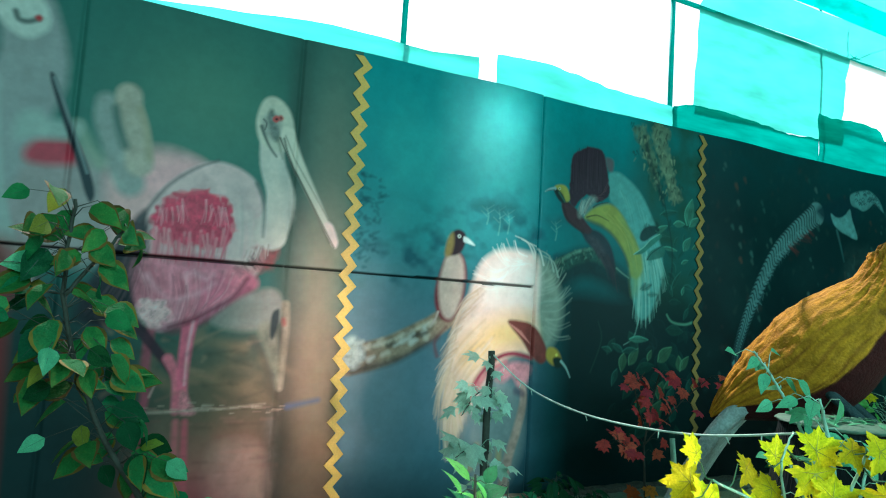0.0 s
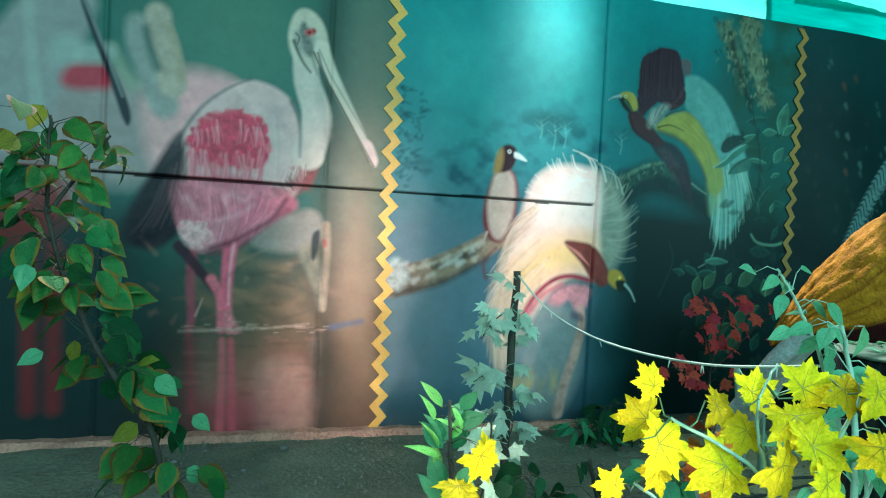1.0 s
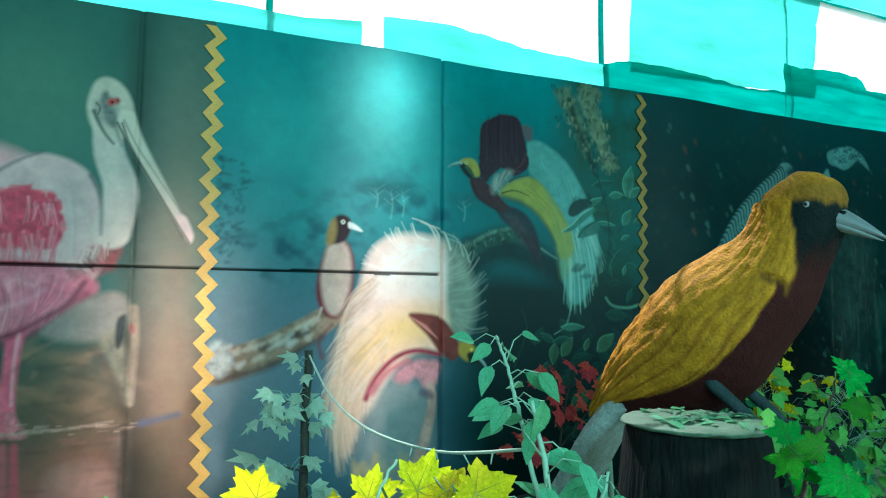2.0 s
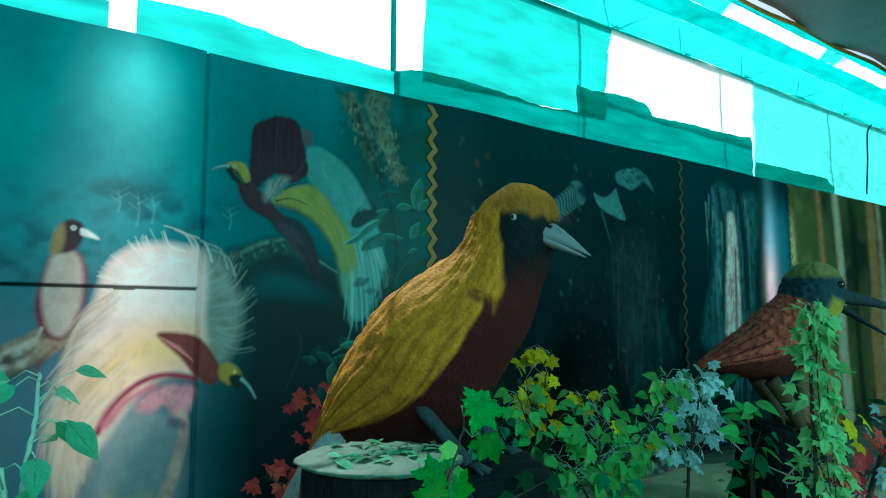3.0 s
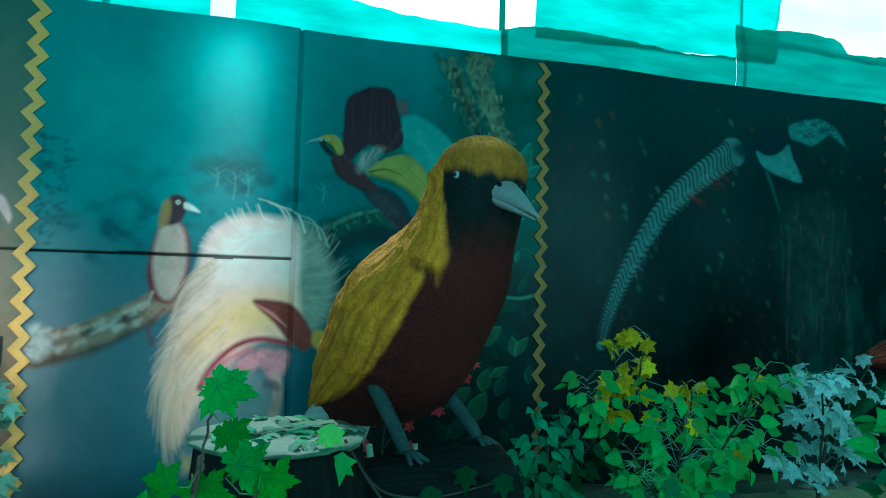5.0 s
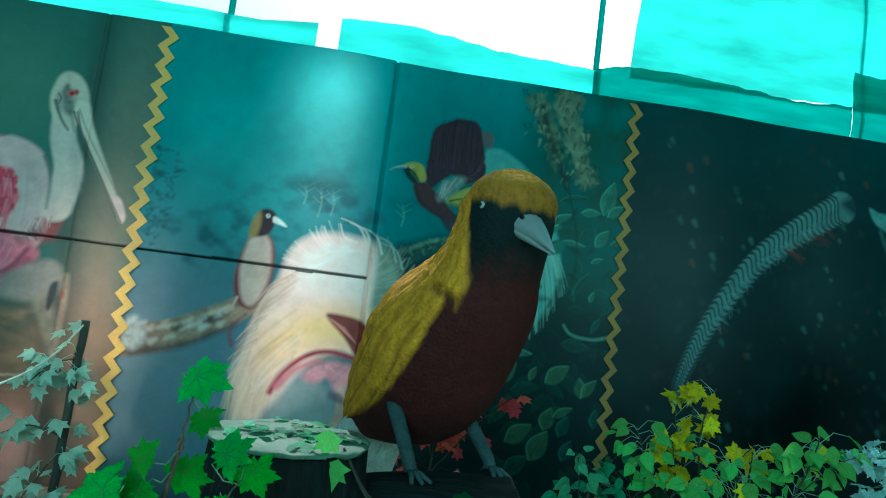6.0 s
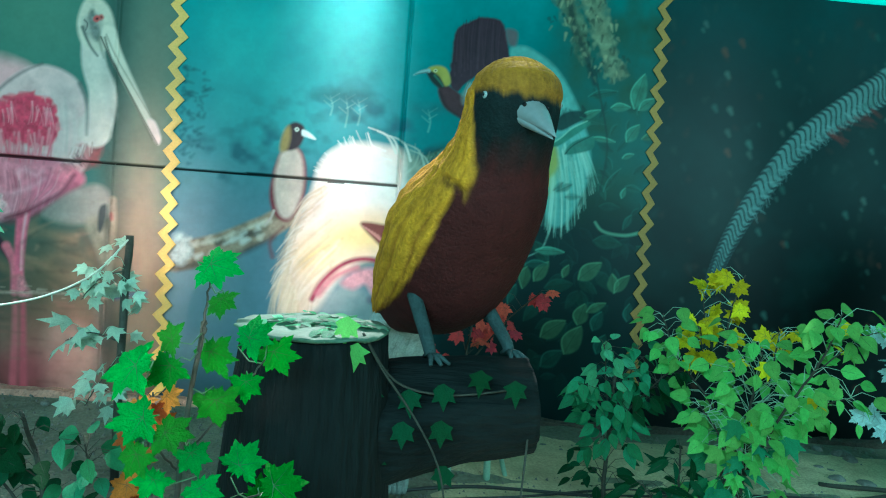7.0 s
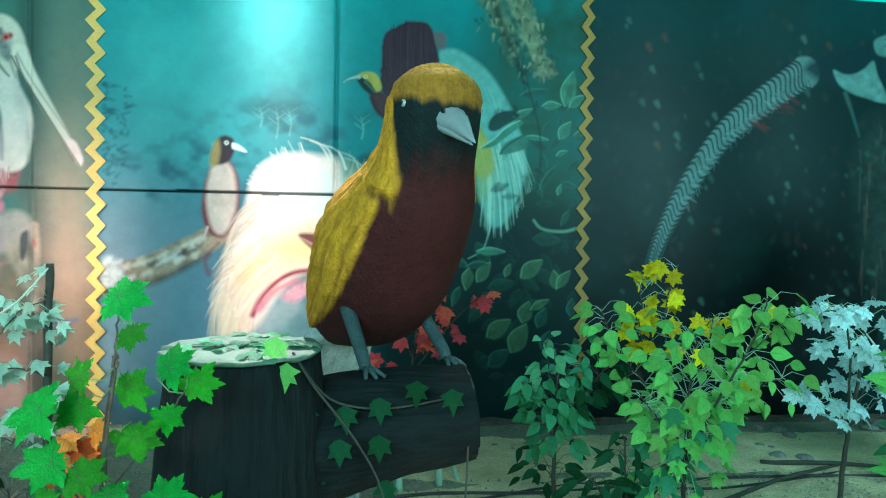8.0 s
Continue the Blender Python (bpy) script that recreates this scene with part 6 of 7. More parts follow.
def river_paint(u, z, c, s, i):
    edge = scale_at(i * 145, c, s)
    rust = blend((0.52, 0.125, 0.065), (0.3, 0.06, 0.04), 0.5 + 0.9 * noise.noise((s * 6, c * 6, i * 12)))
    rust = blend(rust, (0.09, 0.022, 0.016), 0.8 * (0.3 - edge) / 0.24)
    if i < 0.32:
        # long flight feathers
        rust = blend(rust, (0.05, 0.014, 0.012), 0.9 - 3.0 * abs(math.sin(math.atan2(s, c) * 8)))
    if z > 1.42:
        head = blend((0.2, 0.19, 0.06), (0.02, 0.05, 0.06), (1.66 - z) / 0.04)
        head = blend(head, (0.36, 0.3, 0.03), min((1.53 - z) / 0.03, (c - 0.1) / 0.2))
        return head
    chest = blend((0.09, 0.02, 0.015), (0.015, 0.05, 0.02), (z - 1.3) / 0.08)
    return blend(chest, rust, (0.2 - c) / 0.1)


statue("bird_statue", "long-beaked bird statue with rust scaly wings and green head", (6.54, 2.70, 0.62), -37, 0,
       [(-0.62, 1.02, 0.015, 0.06), (-0.5, 1.05, 0.07, 0.13), (-0.34, 1.09, 0.14, 0.2), (-0.14, 1.15, 0.21, 0.25), (0.03, 1.27, 0.225, 0.25), (0.14, 1.41, 0.195, 0.21),
        (0.2, 1.54, 0.2, 0.2), (0.21, 1.66, 0.165, 0.165), (0.21, 1.735, 0.09, 0.09), (0.21, 1.755, 0.01, 0.01)],
       river_paint,
       [(beak((0.33, 1.52), (0.9, 1.36), 0.12, 0.12, 0.03), (0.03, 0.045, 0.05), 0), (beak((0.33, 1.47), (0.76, 1.2), 0.1, 0.07), (0.02, 0.03, 0.035), 0),
        (leg(0.14, 0.0, 0.95, 0.62, 0.04, 0.12), (0.08, 0.06, 0.03), 0), (leg(-0.14, 0.0, 0.95, 0.62, 0.04, 0.12), (0.08, 0.06, 0.03), 0),
        (lambda g: [g.tube([(-0.36, 0.05 * k, 1.02), (-0.6, 0.06 * k, 0.8), (-0.78, 0.07 * k, 0.58)], 0.05, 0.02, 8) for k in (-1, 0, 1)], (0.02, 0.09, 0.035), 0)]
       + [(lambda g: g.ball((0.3, -0.172, 1.585), 0.026, 8, 0, (1, 0.5, 1)), (0, 0, 0), 2), (lambda g: g.ball((0.3, 0.172, 1.585), 0.026, 8, 0, (1, 0.5, 1)), (0, 0, 0), 2)], rough=0.006, scales=0.075)

statue("bird_statue", "dark feathered bird statue perched on a stump", (8.16, 2.2, 1.28), -75, 0,
       [(-0.32, 1.28, 0.02, 0.05), (-0.25, 1.36, 0.08, 0.11), (-0.12, 1.5, 0.15, 0.17), (-0.02, 1.66, 0.16, 0.17), (0.03, 1.8, 0.11, 0.12), (0.05, 1.92, 0.1, 0.1), (0.06, 2.0, 0.07, 0.07), (0.06, 2.04, 0.01, 0.01)],
       lambda u, z, c, s, i: blend((0.012, 0.013, 0.013), (0.05, 0.055, 0.055), 0.5 + noise.noise((s * 8, c * 8, i * 14))),
       [(beak((0.13, 1.93), (0.3, 1.88), 0.06, 0.06), (0.05, 0.06, 0.06), 0), (leg(0.08, 0.0, 1.42, 1.28, 0.025, 0.07), (0.03, 0.03, 0.03), 0), (leg(-0.08, 0.0, 1.42, 1.28, 0.025, 0.07), (0.03, 0.03, 0.03), 0)]
       + eye_parts(0.1, 0.085, 1.95, 0.014), rough=0.01, scales=0.2)


# ---- stumps and logs ----
def bark_tube(path, radii, n=48, rough=0.05, lobes=9):
    g, rings = Geo(), []
    pts = curve([(*p, r) for p, r in zip(path, radii)], 6)
    for i, q in enumerate(pts):
        a, b = pts[max(i - 1, 0)], pts[min(i + 1, len(pts) - 1)]
        d = Vector((b - a)[:3]).normalized()
        side = d.cross(Vector((0, 1, 0.01)) if abs(d.y) < 0.9 else Vector((0, 0, 1))).normalized()
        up = d.cross(side)
        ring = []
        for k in range(n):
            f = 2 * math.pi * k / n
            r = q[3] * (1 + rough * noise.noise((math.cos(f) * lobes, math.sin(f) * lobes, i * 0.12)) + 0.04 * noise.noise((math.cos(f) * 2, math.sin(f) * 2, i * 0.3)))
            ring.append(Vector(q[:3]) + (side * math.cos(f) + up * math.sin(f)) * r)
        rings.append(ring)
    return g.loft(rings)


def flake(cx, cy, z, r, thick, seed, n=40):
    rng = random.Random(seed)
    rim = [r * (1 + 0.06 * noise.noise((math.cos(k * 2 * math.pi / n) * 4, math.sin(k * 2 * math.pi / n) * 4, seed)) + rng.uniform(-0.03, 0.03)) for k in range(n)]
    ring = lambda s, h: [(cx + s * rim[k] * math.cos(2 * math.pi * k / n), cy + s * rim[k] * math.sin(2 * math.pi * k / n), h + 0.004 * rng.uniform(-1, 1)) for k in range(n)]
    return Geo().loft([ring(0.97, z - thick), ring(1.0, z - thick / 2), ring(0.98, z), ring(0.7, z + 0.002), ring(0.35, z + 0.003)])


perch = thing("tree_stump", (2.89, 1.96, 0), "black-barked stump with a side log and pale cut top", "stump")
part("trunk", bark_tube([(2.89, 1.96, -0.02), (2.885, 1.96, 0.3), (2.89, 1.96, 0.7), (2.89, 1.96, 0.955)], [0.3, 0.262, 0.24, 0.215]), M["bark"], perch)
part("side_log", bark_tube([(2.9, 2.02, 0.60), (3.12, 2.05, 0.67), (3.36, 2.075, 0.715), (3.57, 2.1, 0.735)], [0.2, 0.19, 0.168, 0.152], rough=0.07), M["bark_side"], perch)
part("cut_top", flake(2.885, 1.955, 0.972, 0.23, 0.012, 3), M["bark_top"], perch, "pale green weathered cut face")
stand = thing("tree_stump", (6.5, 2.75, 0), "dark stump under the long-beaked bird statue", "stump")
part("trunk", bark_tube([(6.5, 2.78, -0.02), (6.5, 2.76, 0.4), (6.52, 2.72, 0.62)], [0.34, 0.28, 0.26]), M["bark"], stand)
stand = thing("tree_stump", (8.16, 2.25, 0), "dark stump under the dark bird statue", "stump")
part("trunk", bark_tube([(8.18, 2.3, -0.02), (8.17, 2.26, 0.7), (8.16, 2.24, 1.28)], [0.36, 0.3, 0.29]), M["bark"], stand)


# ---- artificial plants ----
def maple_leaf(size, seed):
    """Five toothed lobes, folded along the ribs."""
    rng = random.Random(seed)
    g = Geo()
    rim = [(0.06, -0.02)]
    lobes = ((-62, 0.55), (-18, 0.86), (38, 0.92), (90, 1.05), (142, 0.92), (198, 0.86), (242, 0.55))
    pts = []
    for k, (a, r) in enumerate(lobes):
        r *= rng.uniform(0.92, 1.06)
        for da, f in ((-21, 0.7), (-15, 0.84), (-11, 0.78), (-6, 0.9), (0, 1.06), (6, 0.9), (11, 0.78), (15, 0.84), (21, 0.7)):
            pts.append((a + da, r * f))
        if k < 6:
            pts.append(((a + lobes[k + 1][0]) / 2, 0.6))
    g.v.append((0, 0.35 * size, 0.0))
    g.v.append((0, 0, 0.0))
    ring = []
    for a, r in pts:
        x, y = r * 0.62 * math.cos(radians(a)), 0.35 + r * 0.62 * math.sin(radians(a))
        lift = 0.03 * math.cos(radians(a - 90) * 5) * r - 0.14 * r * r + 0.03 * rng.uniform(-1, 1)
        g.v.append((x * size, y * size, lift * size))
    n = len(pts)
    for k in range(n - 1):
        g.f.append((0, 2 + k, 3 + k))
    g.f.append((0, 1 + n, 1))
    g.f.append((0, 1, 2))
    g.s = [0] * len(g.f)
    # ribs, a hair above the blade
    for a, r in ((90, 1.0), (38, 0.85), (142, 0.85), (-18, 0.72), (198, 0.72)):
        x, y = r * 0.56 * math.cos(radians(a)), 0.35 + r * 0.56 * math.sin(radians(a))
        nx, ny = -math.sin(radians(a)) * 0.012, math.cos(radians(a)) * 0.012
        z = -0.13 * r * r + 0.035
        g.add([(-nx * size, (0.3 - ny) * size, 0.012 * size), (nx * size, (0.3 + ny) * size, 0.012 * size), (x * size, y * size, z * size)], [(0, 2, 1)], 1)
    return g


def oval_leaf(size, wide, seed, curl=0.25):
    g, n = Geo(), 6
    for k in range(n + 1):
        t = k / n
        w = wide * size * (math.sin(math.pi * min(t * 1.02, 1) ** 0.8) ** 0.9) * (1 - 0.25 * t) + 0.001
        z = -curl * size * t * t
        g.v += [(-w, t * size, z + 0.22 * w), (0, t * size, z), (w, t * size, z + 0.2 * w)]
    for k in range(n):
        a = 3 * k
        g.f += [(a, a + 1, a + 4, a + 3), (a + 1, a + 2, a + 5, a + 4)]
    g.s = [0] * len(g.f)
    g.add([(-0.012 * size, 0, 0.008 * size), (0.012 * size, 0, 0.008 * size), (0.01 * size, size * 0.5, -curl * size * 0.25 + 0.012 * size), (-0.01 * size, size * 0.5, -curl * size * 0.25 + 0.012 * size), (0, size * 0.95, -curl * size * 0.9 + 0.01 * size)], [(0, 1, 2, 3), (3, 2, 4)], 1)
    return g


def rimmed_leaf(size, seed):
    """A round leaf with a margin of another colour."""
    g, n = Geo(), 7
    rng = random.Random(seed)
    for k in range(n + 1):
        t = k / n
        w = 0.4 * size * (math.sin(math.pi * min(t * 1.02, 1) ** 0.8) ** 0.9) * (1 - 0.25 * t) + 0.001
        z = -(0.1 + 0.12 * seed) * size * t * t
        m = rng.uniform(0.66, 0.88) * (1 - 0.25 * max(t - 0.7, 0))
        g.v += [(-w, t * size, z + 0.22 * w), (-w * m, t * size, z + 0.2 * w), (0, t * size, z), (w * m, t * size, z + 0.18 * w), (w, t * size, z + 0.18 * w)]
    for k in range(n):
        for j in range(4):
            a = 5 * k + j
            g.f.append((a, a + 1, a + 6, a + 5))
            g.s.append(1 if j in (0, 3) else 0)
    return g


def ivy_leaf(size, seed):
    rng = random.Random(seed)
    g = Geo()
    pts = [(-50, 0.5), (-10, 0.75), (15, 0.55), (40, 0.95), (62, 0.6), (90, 1.2), (118, 0.6), (140, 0.95), (165, 0.55), (190, 0.75), (230, 0.5)]
    g.v += [(0, 0.3 * size, 0), (0, 0, 0)]
    for a, r in pts:
        r *= rng.uniform(0.9, 1.1)
        g.v.append((r * 0.55 * size * math.cos(radians(a)), size * (0.3 + r * 0.55 * math.sin(radians(a))), size * (0.06 * rng.uniform(-1, 1) - 0.14 * r * r)))
    n = len(pts)
    g.f = [(0, 2 + k, 3 + k) for k in range(n - 1)] + [(0, 1 + n, 1), (0, 1, 2)]
    g.s = [0] * len(g.f)
    return g


LEAVES = {}


def leaf_mesh(shape, mat, k):
    key = (shape, mat, k)
    if key not in LEAVES:
        g = {"maple": lambda: maple_leaf(1, k), "oval": lambda: oval_leaf(1, 0.3, k, 0.15 + 0.1 * k), "round": lambda: oval_leaf(1, 0.4, k, 0.1 + 0.12 * k),
             "long": lambda: oval_leaf(1, 0.17, k, 0.2 + 0.15 * k), "ivy": lambda: ivy_leaf(1, k), "rimmed": lambda: rimmed_leaf(1, k)}[shape]()
        LEAVES[key] = g.mesh("leaf", [M[mat], M[M[mat].name + "_vein"]])
    return LEAVES[key]


def put_leaf(owner, base, at, facing, tip, size, shape, mat, k, name="leaf"):
    """A leaf whose stalk end is at at, whose face looks along facing and whose tip points along tip."""
    n = Vector(facing).normalized()
    y = (Vector(tip) - n * Vector(tip).dot(n)).normalized()
    x = y.cross(n)
    m = Matrix(((x.x, y.x, n.x), (x.y, y.y, n.y), (x.z, y.z, n.z))).to_4x4()
    ob = new(name, leaf_mesh(shape, mat, k))
    ob.parent = owner
    ob.matrix_basis = Matrix.Translation(Vector(at) - Vector(base)) @ m @ Matrix.Scale(size, 4)
    return ob


def plant(name, label, base, stems, sprays, seed, stem_mat="twig", twig_mat=None, group="artificial plants", category="plant", single=None):
    """stems: (points, thickness at foot, at tip). sprays: dicts that set leaves out along a stem."""
    rng = random.Random(seed)
    owner = thing(name, base, label, category, group)
    lines = []
    for pts, r0, r1 in stems:
        line = [Vector(p) for p in curve(pts, 8)]
        lines.append(line)
        g = Geo().tube([p - Vector(base) + Vector((rng.uniform(-1, 1), rng.uniform(-1, 1), 0)) * 0.003 for p in line], r0, r1, 7)
        ob = part("stem", g, M[stem_mat])
        ob.parent = owner
    twigs = Geo()
    for s in sprays:
        line = lines[s.get("stem", 0)]
        lo, hi = s.get("span", (0.3, 1.0))
        for k in range(s["count"]):
            t = lo + (hi - lo) * (k + rng.random()) / s["count"]
            p = line[min(int(t * (len(line) - 1)), len(line) - 1)]
            reach = s.get("reach", 0.12) * rng.uniform(0.35, 1.0)
            a = rng.uniform(0, 2 * math.pi)
            q = p + Vector((math.cos(a) * reach, math.sin(a) * reach * s.get("depth", 1.0), reach * rng.uniform(-0.4, 0.9) * s.get("lift", 1.0)))
            if s.get("shift"):
                q = q + Vector(s["shift"]) * rng.random()
            mid = (p + q) / 2 + Vector((0, 0, 0.25 * reach))
            twigs.tube([p - Vector(base), mid - Vector(base), q - Vector(base)], s.get("twig", 0.0016), 0.001, 5)
            out = Vector((math.cos(a), math.sin(a), 0))
            f = s.get("face", (0.0, -0.75, 0.55))
            face = Vector(f) + Vector((rng.uniform(-1, 1), rng.uniform(-1, 1), rng.uniform(-0.5, 0.8))) * s.get("loose", 0.55)
            tip = out * s.get("splay", 0.7) + Vector((rng.uniform(-0.5, 0.5), rng.uniform(-0.3, 0.3), -s.get("droop", 0.5)))
            put_leaf(owner, base, q, face, tip, s["size"] * rng.uniform(0.75, 1.15), s["shape"], s["mat"], rng.randrange(3), s.get("name", "leaf"))
    if single:
        # leaves with a place of their own: centre, size, and the way the tip points in degrees
        shape, mat, places = single
        nodes = [p for line in lines for p in line if p.z > 0.35]
        for x, y, z, size, turn in places:
            size *= rng.uniform(0.72, 0.88) if mat == "maple_green" else rng.uniform(0.74, 0.88)
            tip = Vector((math.cos(radians(turn)), 0.1, math.sin(radians(turn))))
            foot = Vector((x, y, z)) - tip * size * 0.42
            near = min(nodes, key=lambda p: (p - foot).length)
            twigs.tube([near - Vector(base), (near + foot) / 2 + Vector((0, 0, -0.015)) - Vector(base), foot - Vector(base)], 0.002, 0.0014, 5)
            face = Vector((rng.uniform(-0.7, 0.5), -1, rng.uniform(-0.2, 1.0)))
            put_leaf(owner, base, foot, face, tip, size, shape, mat, rng.randrange(3))
    if twigs.f:
        ob = tagged(part("twig_mass", twigs, M[twig_mat or stem_mat]), kind="stuff")
        ob.parent = owner
    return owner


plant("ivy_vine", "variegated artificial vine climbing a thin leaning stake", (0.5, 2.85, 0),
      [([(0.5, 2.86, -0.02), (0.40, 2.84, 0.5), (0.2, 2.82, 0.85), (0.06, 2.78, 1.25), (0.06, 2.75, 1.62)], 0.014, 0.006), ([(0.06, 2.76, 1.3), (0.16, 2.76, 1.45), (0.24, 2.76, 1.57)], 0.008, 0.004)],
      [dict(count=62, shape="rimmed", mat="variegated", size=0.13, reach=0.14, span=(0.05, 0.98), loose=0.95, twig=0.0022), dict(count=22, shape="round", mat="vine_dark", size=0.1, reach=0.17, span=(0.1, 1.0), loose=0.9),
       dict(count=14, stem=1, shape="rimmed", mat="variegated", size=0.115, reach=0.1, loose=0.9), dict(count=9, shape="round", mat="olive", size=0.105, reach=0.13, span=(0.1, 1.0), loose=0.9), dict(count=16, shape="round", mat="dark_green", size=0.12, reach=0.16, span=(0.3, 0.85), face=(0, -0.9, 0.1)),
       dict(count=16, shape="rimmed", mat="variegated", size=0.125, reach=0.16, span=(0.5, 0.9), shift=(-0.22, 0, 0), loose=0.9), dict(count=9, shape="round", mat="round_green", size=0.1, reach=0.2, span=(0.05, 0.9), loose=0.7)], 11)

plant("maple_spray", "yellow artificial maple branch on a green stem", (1.62, 1.2, 0),
      [([(1.62, 1.2, -0.02), (1.62, 1.2, 0.6), (1.6, 1.22, 0.88), (1.47, 1.34, 0.98)], 0.007, 0.003), ([(1.62, 1.2, 0.6), (1.66, 1.17, 0.9), (1.69, 1.12, 1.08)], 0.006, 0.003),
       ([(1.62, 1.2, 0.55), (1.54, 1.28, 0.74), (1.43, 1.38, 0.84)], 0.006, 0.003), ([(1.62, 1.2, 0.8), (1.6, 1.26, 1.0), (1.64, 1.26, 1.1)], 0.004, 0.002)],
      [], 12, "pale_twig", "green_twig",
      single=("maple", "maple_yellow", ((1.449, 1.375, 1.042, 0.104, 120), (1.439, 1.382, 0.965, 0.124, 180), (1.456, 1.345, 0.923, 0.147, -20), (1.461, 1.366, 0.865, 0.104, -80), (1.387, 1.392, 0.831, 0.096, 190),
              (1.615, 1.292, 1.042, 0.107, 20), (1.57, 1.331, 0.998, 0.114, -30), (1.674, 1.233, 1.06, 0.13, 10), (1.638, 1.213, 1.006, 0.13, -80), (1.68, 1.168, 1.063, 0.117, -60), (1.699, 1.115, 1.07, 0.12, -40),
              (1.592, 1.285, 0.967, 0.112, 190), (1.533, 1.271, 0.9, 0.146, -150), (1.589, 1.178, 0.928, 0.155, -60), (1.639, 1.168, 0.969, 0.127, 0), (1.635, 1.128, 0.917, 0.143, -40), (1.681, 1.074, 0.995, 0.124, -70))))

plant("leafy_branch", "mint green artificial branch with pale stems", (2.0, 1.38, 0),
      [([(2.0, 1.38, -0.02), (2.0, 1.38, 0.6), (1.99, 1.39, 0.95), (1.97, 1.42, 1.15)], 0.012, 0.004), ([(2.0, 1.38, 0.8), (2.0, 1.5, 1.06), (2.02, 1.6, 1.18), (2.03, 1.68, 1.26)], 0.006, 0.003),
       ([(2.0, 1.38, 0.7), (2.06, 1.36, 0.9), (2.1, 1.36, 1.02)], 0.006, 0.003), ([(2.0, 1.38, 0.6), (1.97, 1.44, 0.82), (1.95, 1.5, 0.98)], 0.005, 0.003), ([(2.01, 1.38, -0.02), (2.03, 1.36, 0.5), (2.0, 1.37, 0.9)], 0.006, 0.004)],
      [dict(count=15, shape="oval", mat="round_green", size=0.074, reach=0.08, span=(0.5, 1)), dict(count=14, stem=1, shape="oval", mat="round_green", size=0.072, reach=0.07, span=(0.3, 1)),
       dict(count=13, stem=2, shape="oval", mat="round_green", size=0.074, reach=0.08), dict(count=11, stem=3, shape="oval", mat="round_green", size=0.072, reach=0.07)], 13, "pale_twig")

plant("ivy_stake", "dark stake wound with frosted artificial ivy", (1.87, 3.03, 0),
      [([(1.87, 3.03, -0.02), (1.868, 3.03, 0.6), (1.876, 3.03, 1.14)], 0.02, 0.017), ([(1.87, 3.0, 0.66), (1.76, 2.96, 0.7), (1.66, 2.94, 0.66)], 0.004, 0.002), ([(1.87, 3.0, 0.98), (1.78, 2.98, 0.94), (1.7, 2.98, 0.84)], 0.004, 0.002), ([(1.87, 3.0, 0.6), (1.84, 2.9, 0.5), (1.8, 2.86, 0.4)], 0.004, 0.002)],
      [dict(count=24, shape="ivy", mat="ivy_pale", size=0.085, reach=0.09, span=(0.15, 0.97)), dict(count=7, stem=1, shape="ivy", mat="ivy_pale", size=0.13, reach=0.06), dict(count=16, stem=2, shape="ivy", mat="ivy_pale", size=0.085, reach=0.08), dict(count=10, stem=3, shape="ivy", mat="ivy_pale", size=0.1, reach=0.08)], 14, "twig", "pale_twig")

plant("green_spray", "upright green artificial foliage with a frosted sprig", (1.3, 2.08, 0),
      [([(1.3, 2.08, -0.02), (1.29, 2.08, 0.5), (1.27, 2.08, 0.82)], 0.012, 0.004), ([(1.3, 2.08, 0.3), (1.4, 2.1, 0.55), (1.42, 2.12, 0.78)], 0.005, 0.003)],
      [dict(count=12, shape="long", mat="bush_green", size=0.12, reach=0.05, span=(0.4, 1), droop=-0.6, splay=0.3), dict(count=14, shape="oval", mat="ficus_green", size=0.1, reach=0.05, span=(0.4, 1), droop=-0.9, splay=0.25),
       dict(count=12, stem=1, shape="ivy", mat="ivy_pale", size=0.075, reach=0.07), dict(count=3, shape="maple", mat="maple_yellow", size=0.12, reach=0.1, span=(0.72, 0.78), shift=(-0.06, -0.2, 0))], 15)

plant("maple_spray", "red artificial maple shrub beside the mural wall", (3.55, 3.68, 0),
      [([(3.55, 3.68, -0.02), (3.5, 3.68, 0.5), (3.56, 3.62, 1.0)], 0.01, 0.004), ([(3.5, 3.68, 0.4), (3.3, 3.64, 0.5), (3.18, 3.62, 0.56)], 0.005, 0.003), ([(3.5, 3.68, 0.5), (3.7, 3.56, 0.8), (3.86, 3.46, 0.98)], 0.005, 0.003),
       ([(3.5, 3.68, 0.6), (3.42, 3.7, 0.85), (3.5, 3.7, 0.98)], 0.005, 0.003)],
      [dict(count=20, shape="maple", mat="maple_red", size=0.1, reach=0.14, span=(0.45, 1)), dict(count=11, stem=1, shape="maple", mat="maple_red", size=0.1, reach=0.1), dict(count=10, stem=2, shape="maple", mat="maple_red", size=0.092, reach=0.1, span=(0.4, 1)),
       dict(count=7, stem=3, shape="maple", mat="maple_red", size=0.1, reach=0.1), dict(count=4, shape="maple", mat="maple_orange", size=0.11, reach=0.12, span=(0.1, 0.3))], 16)

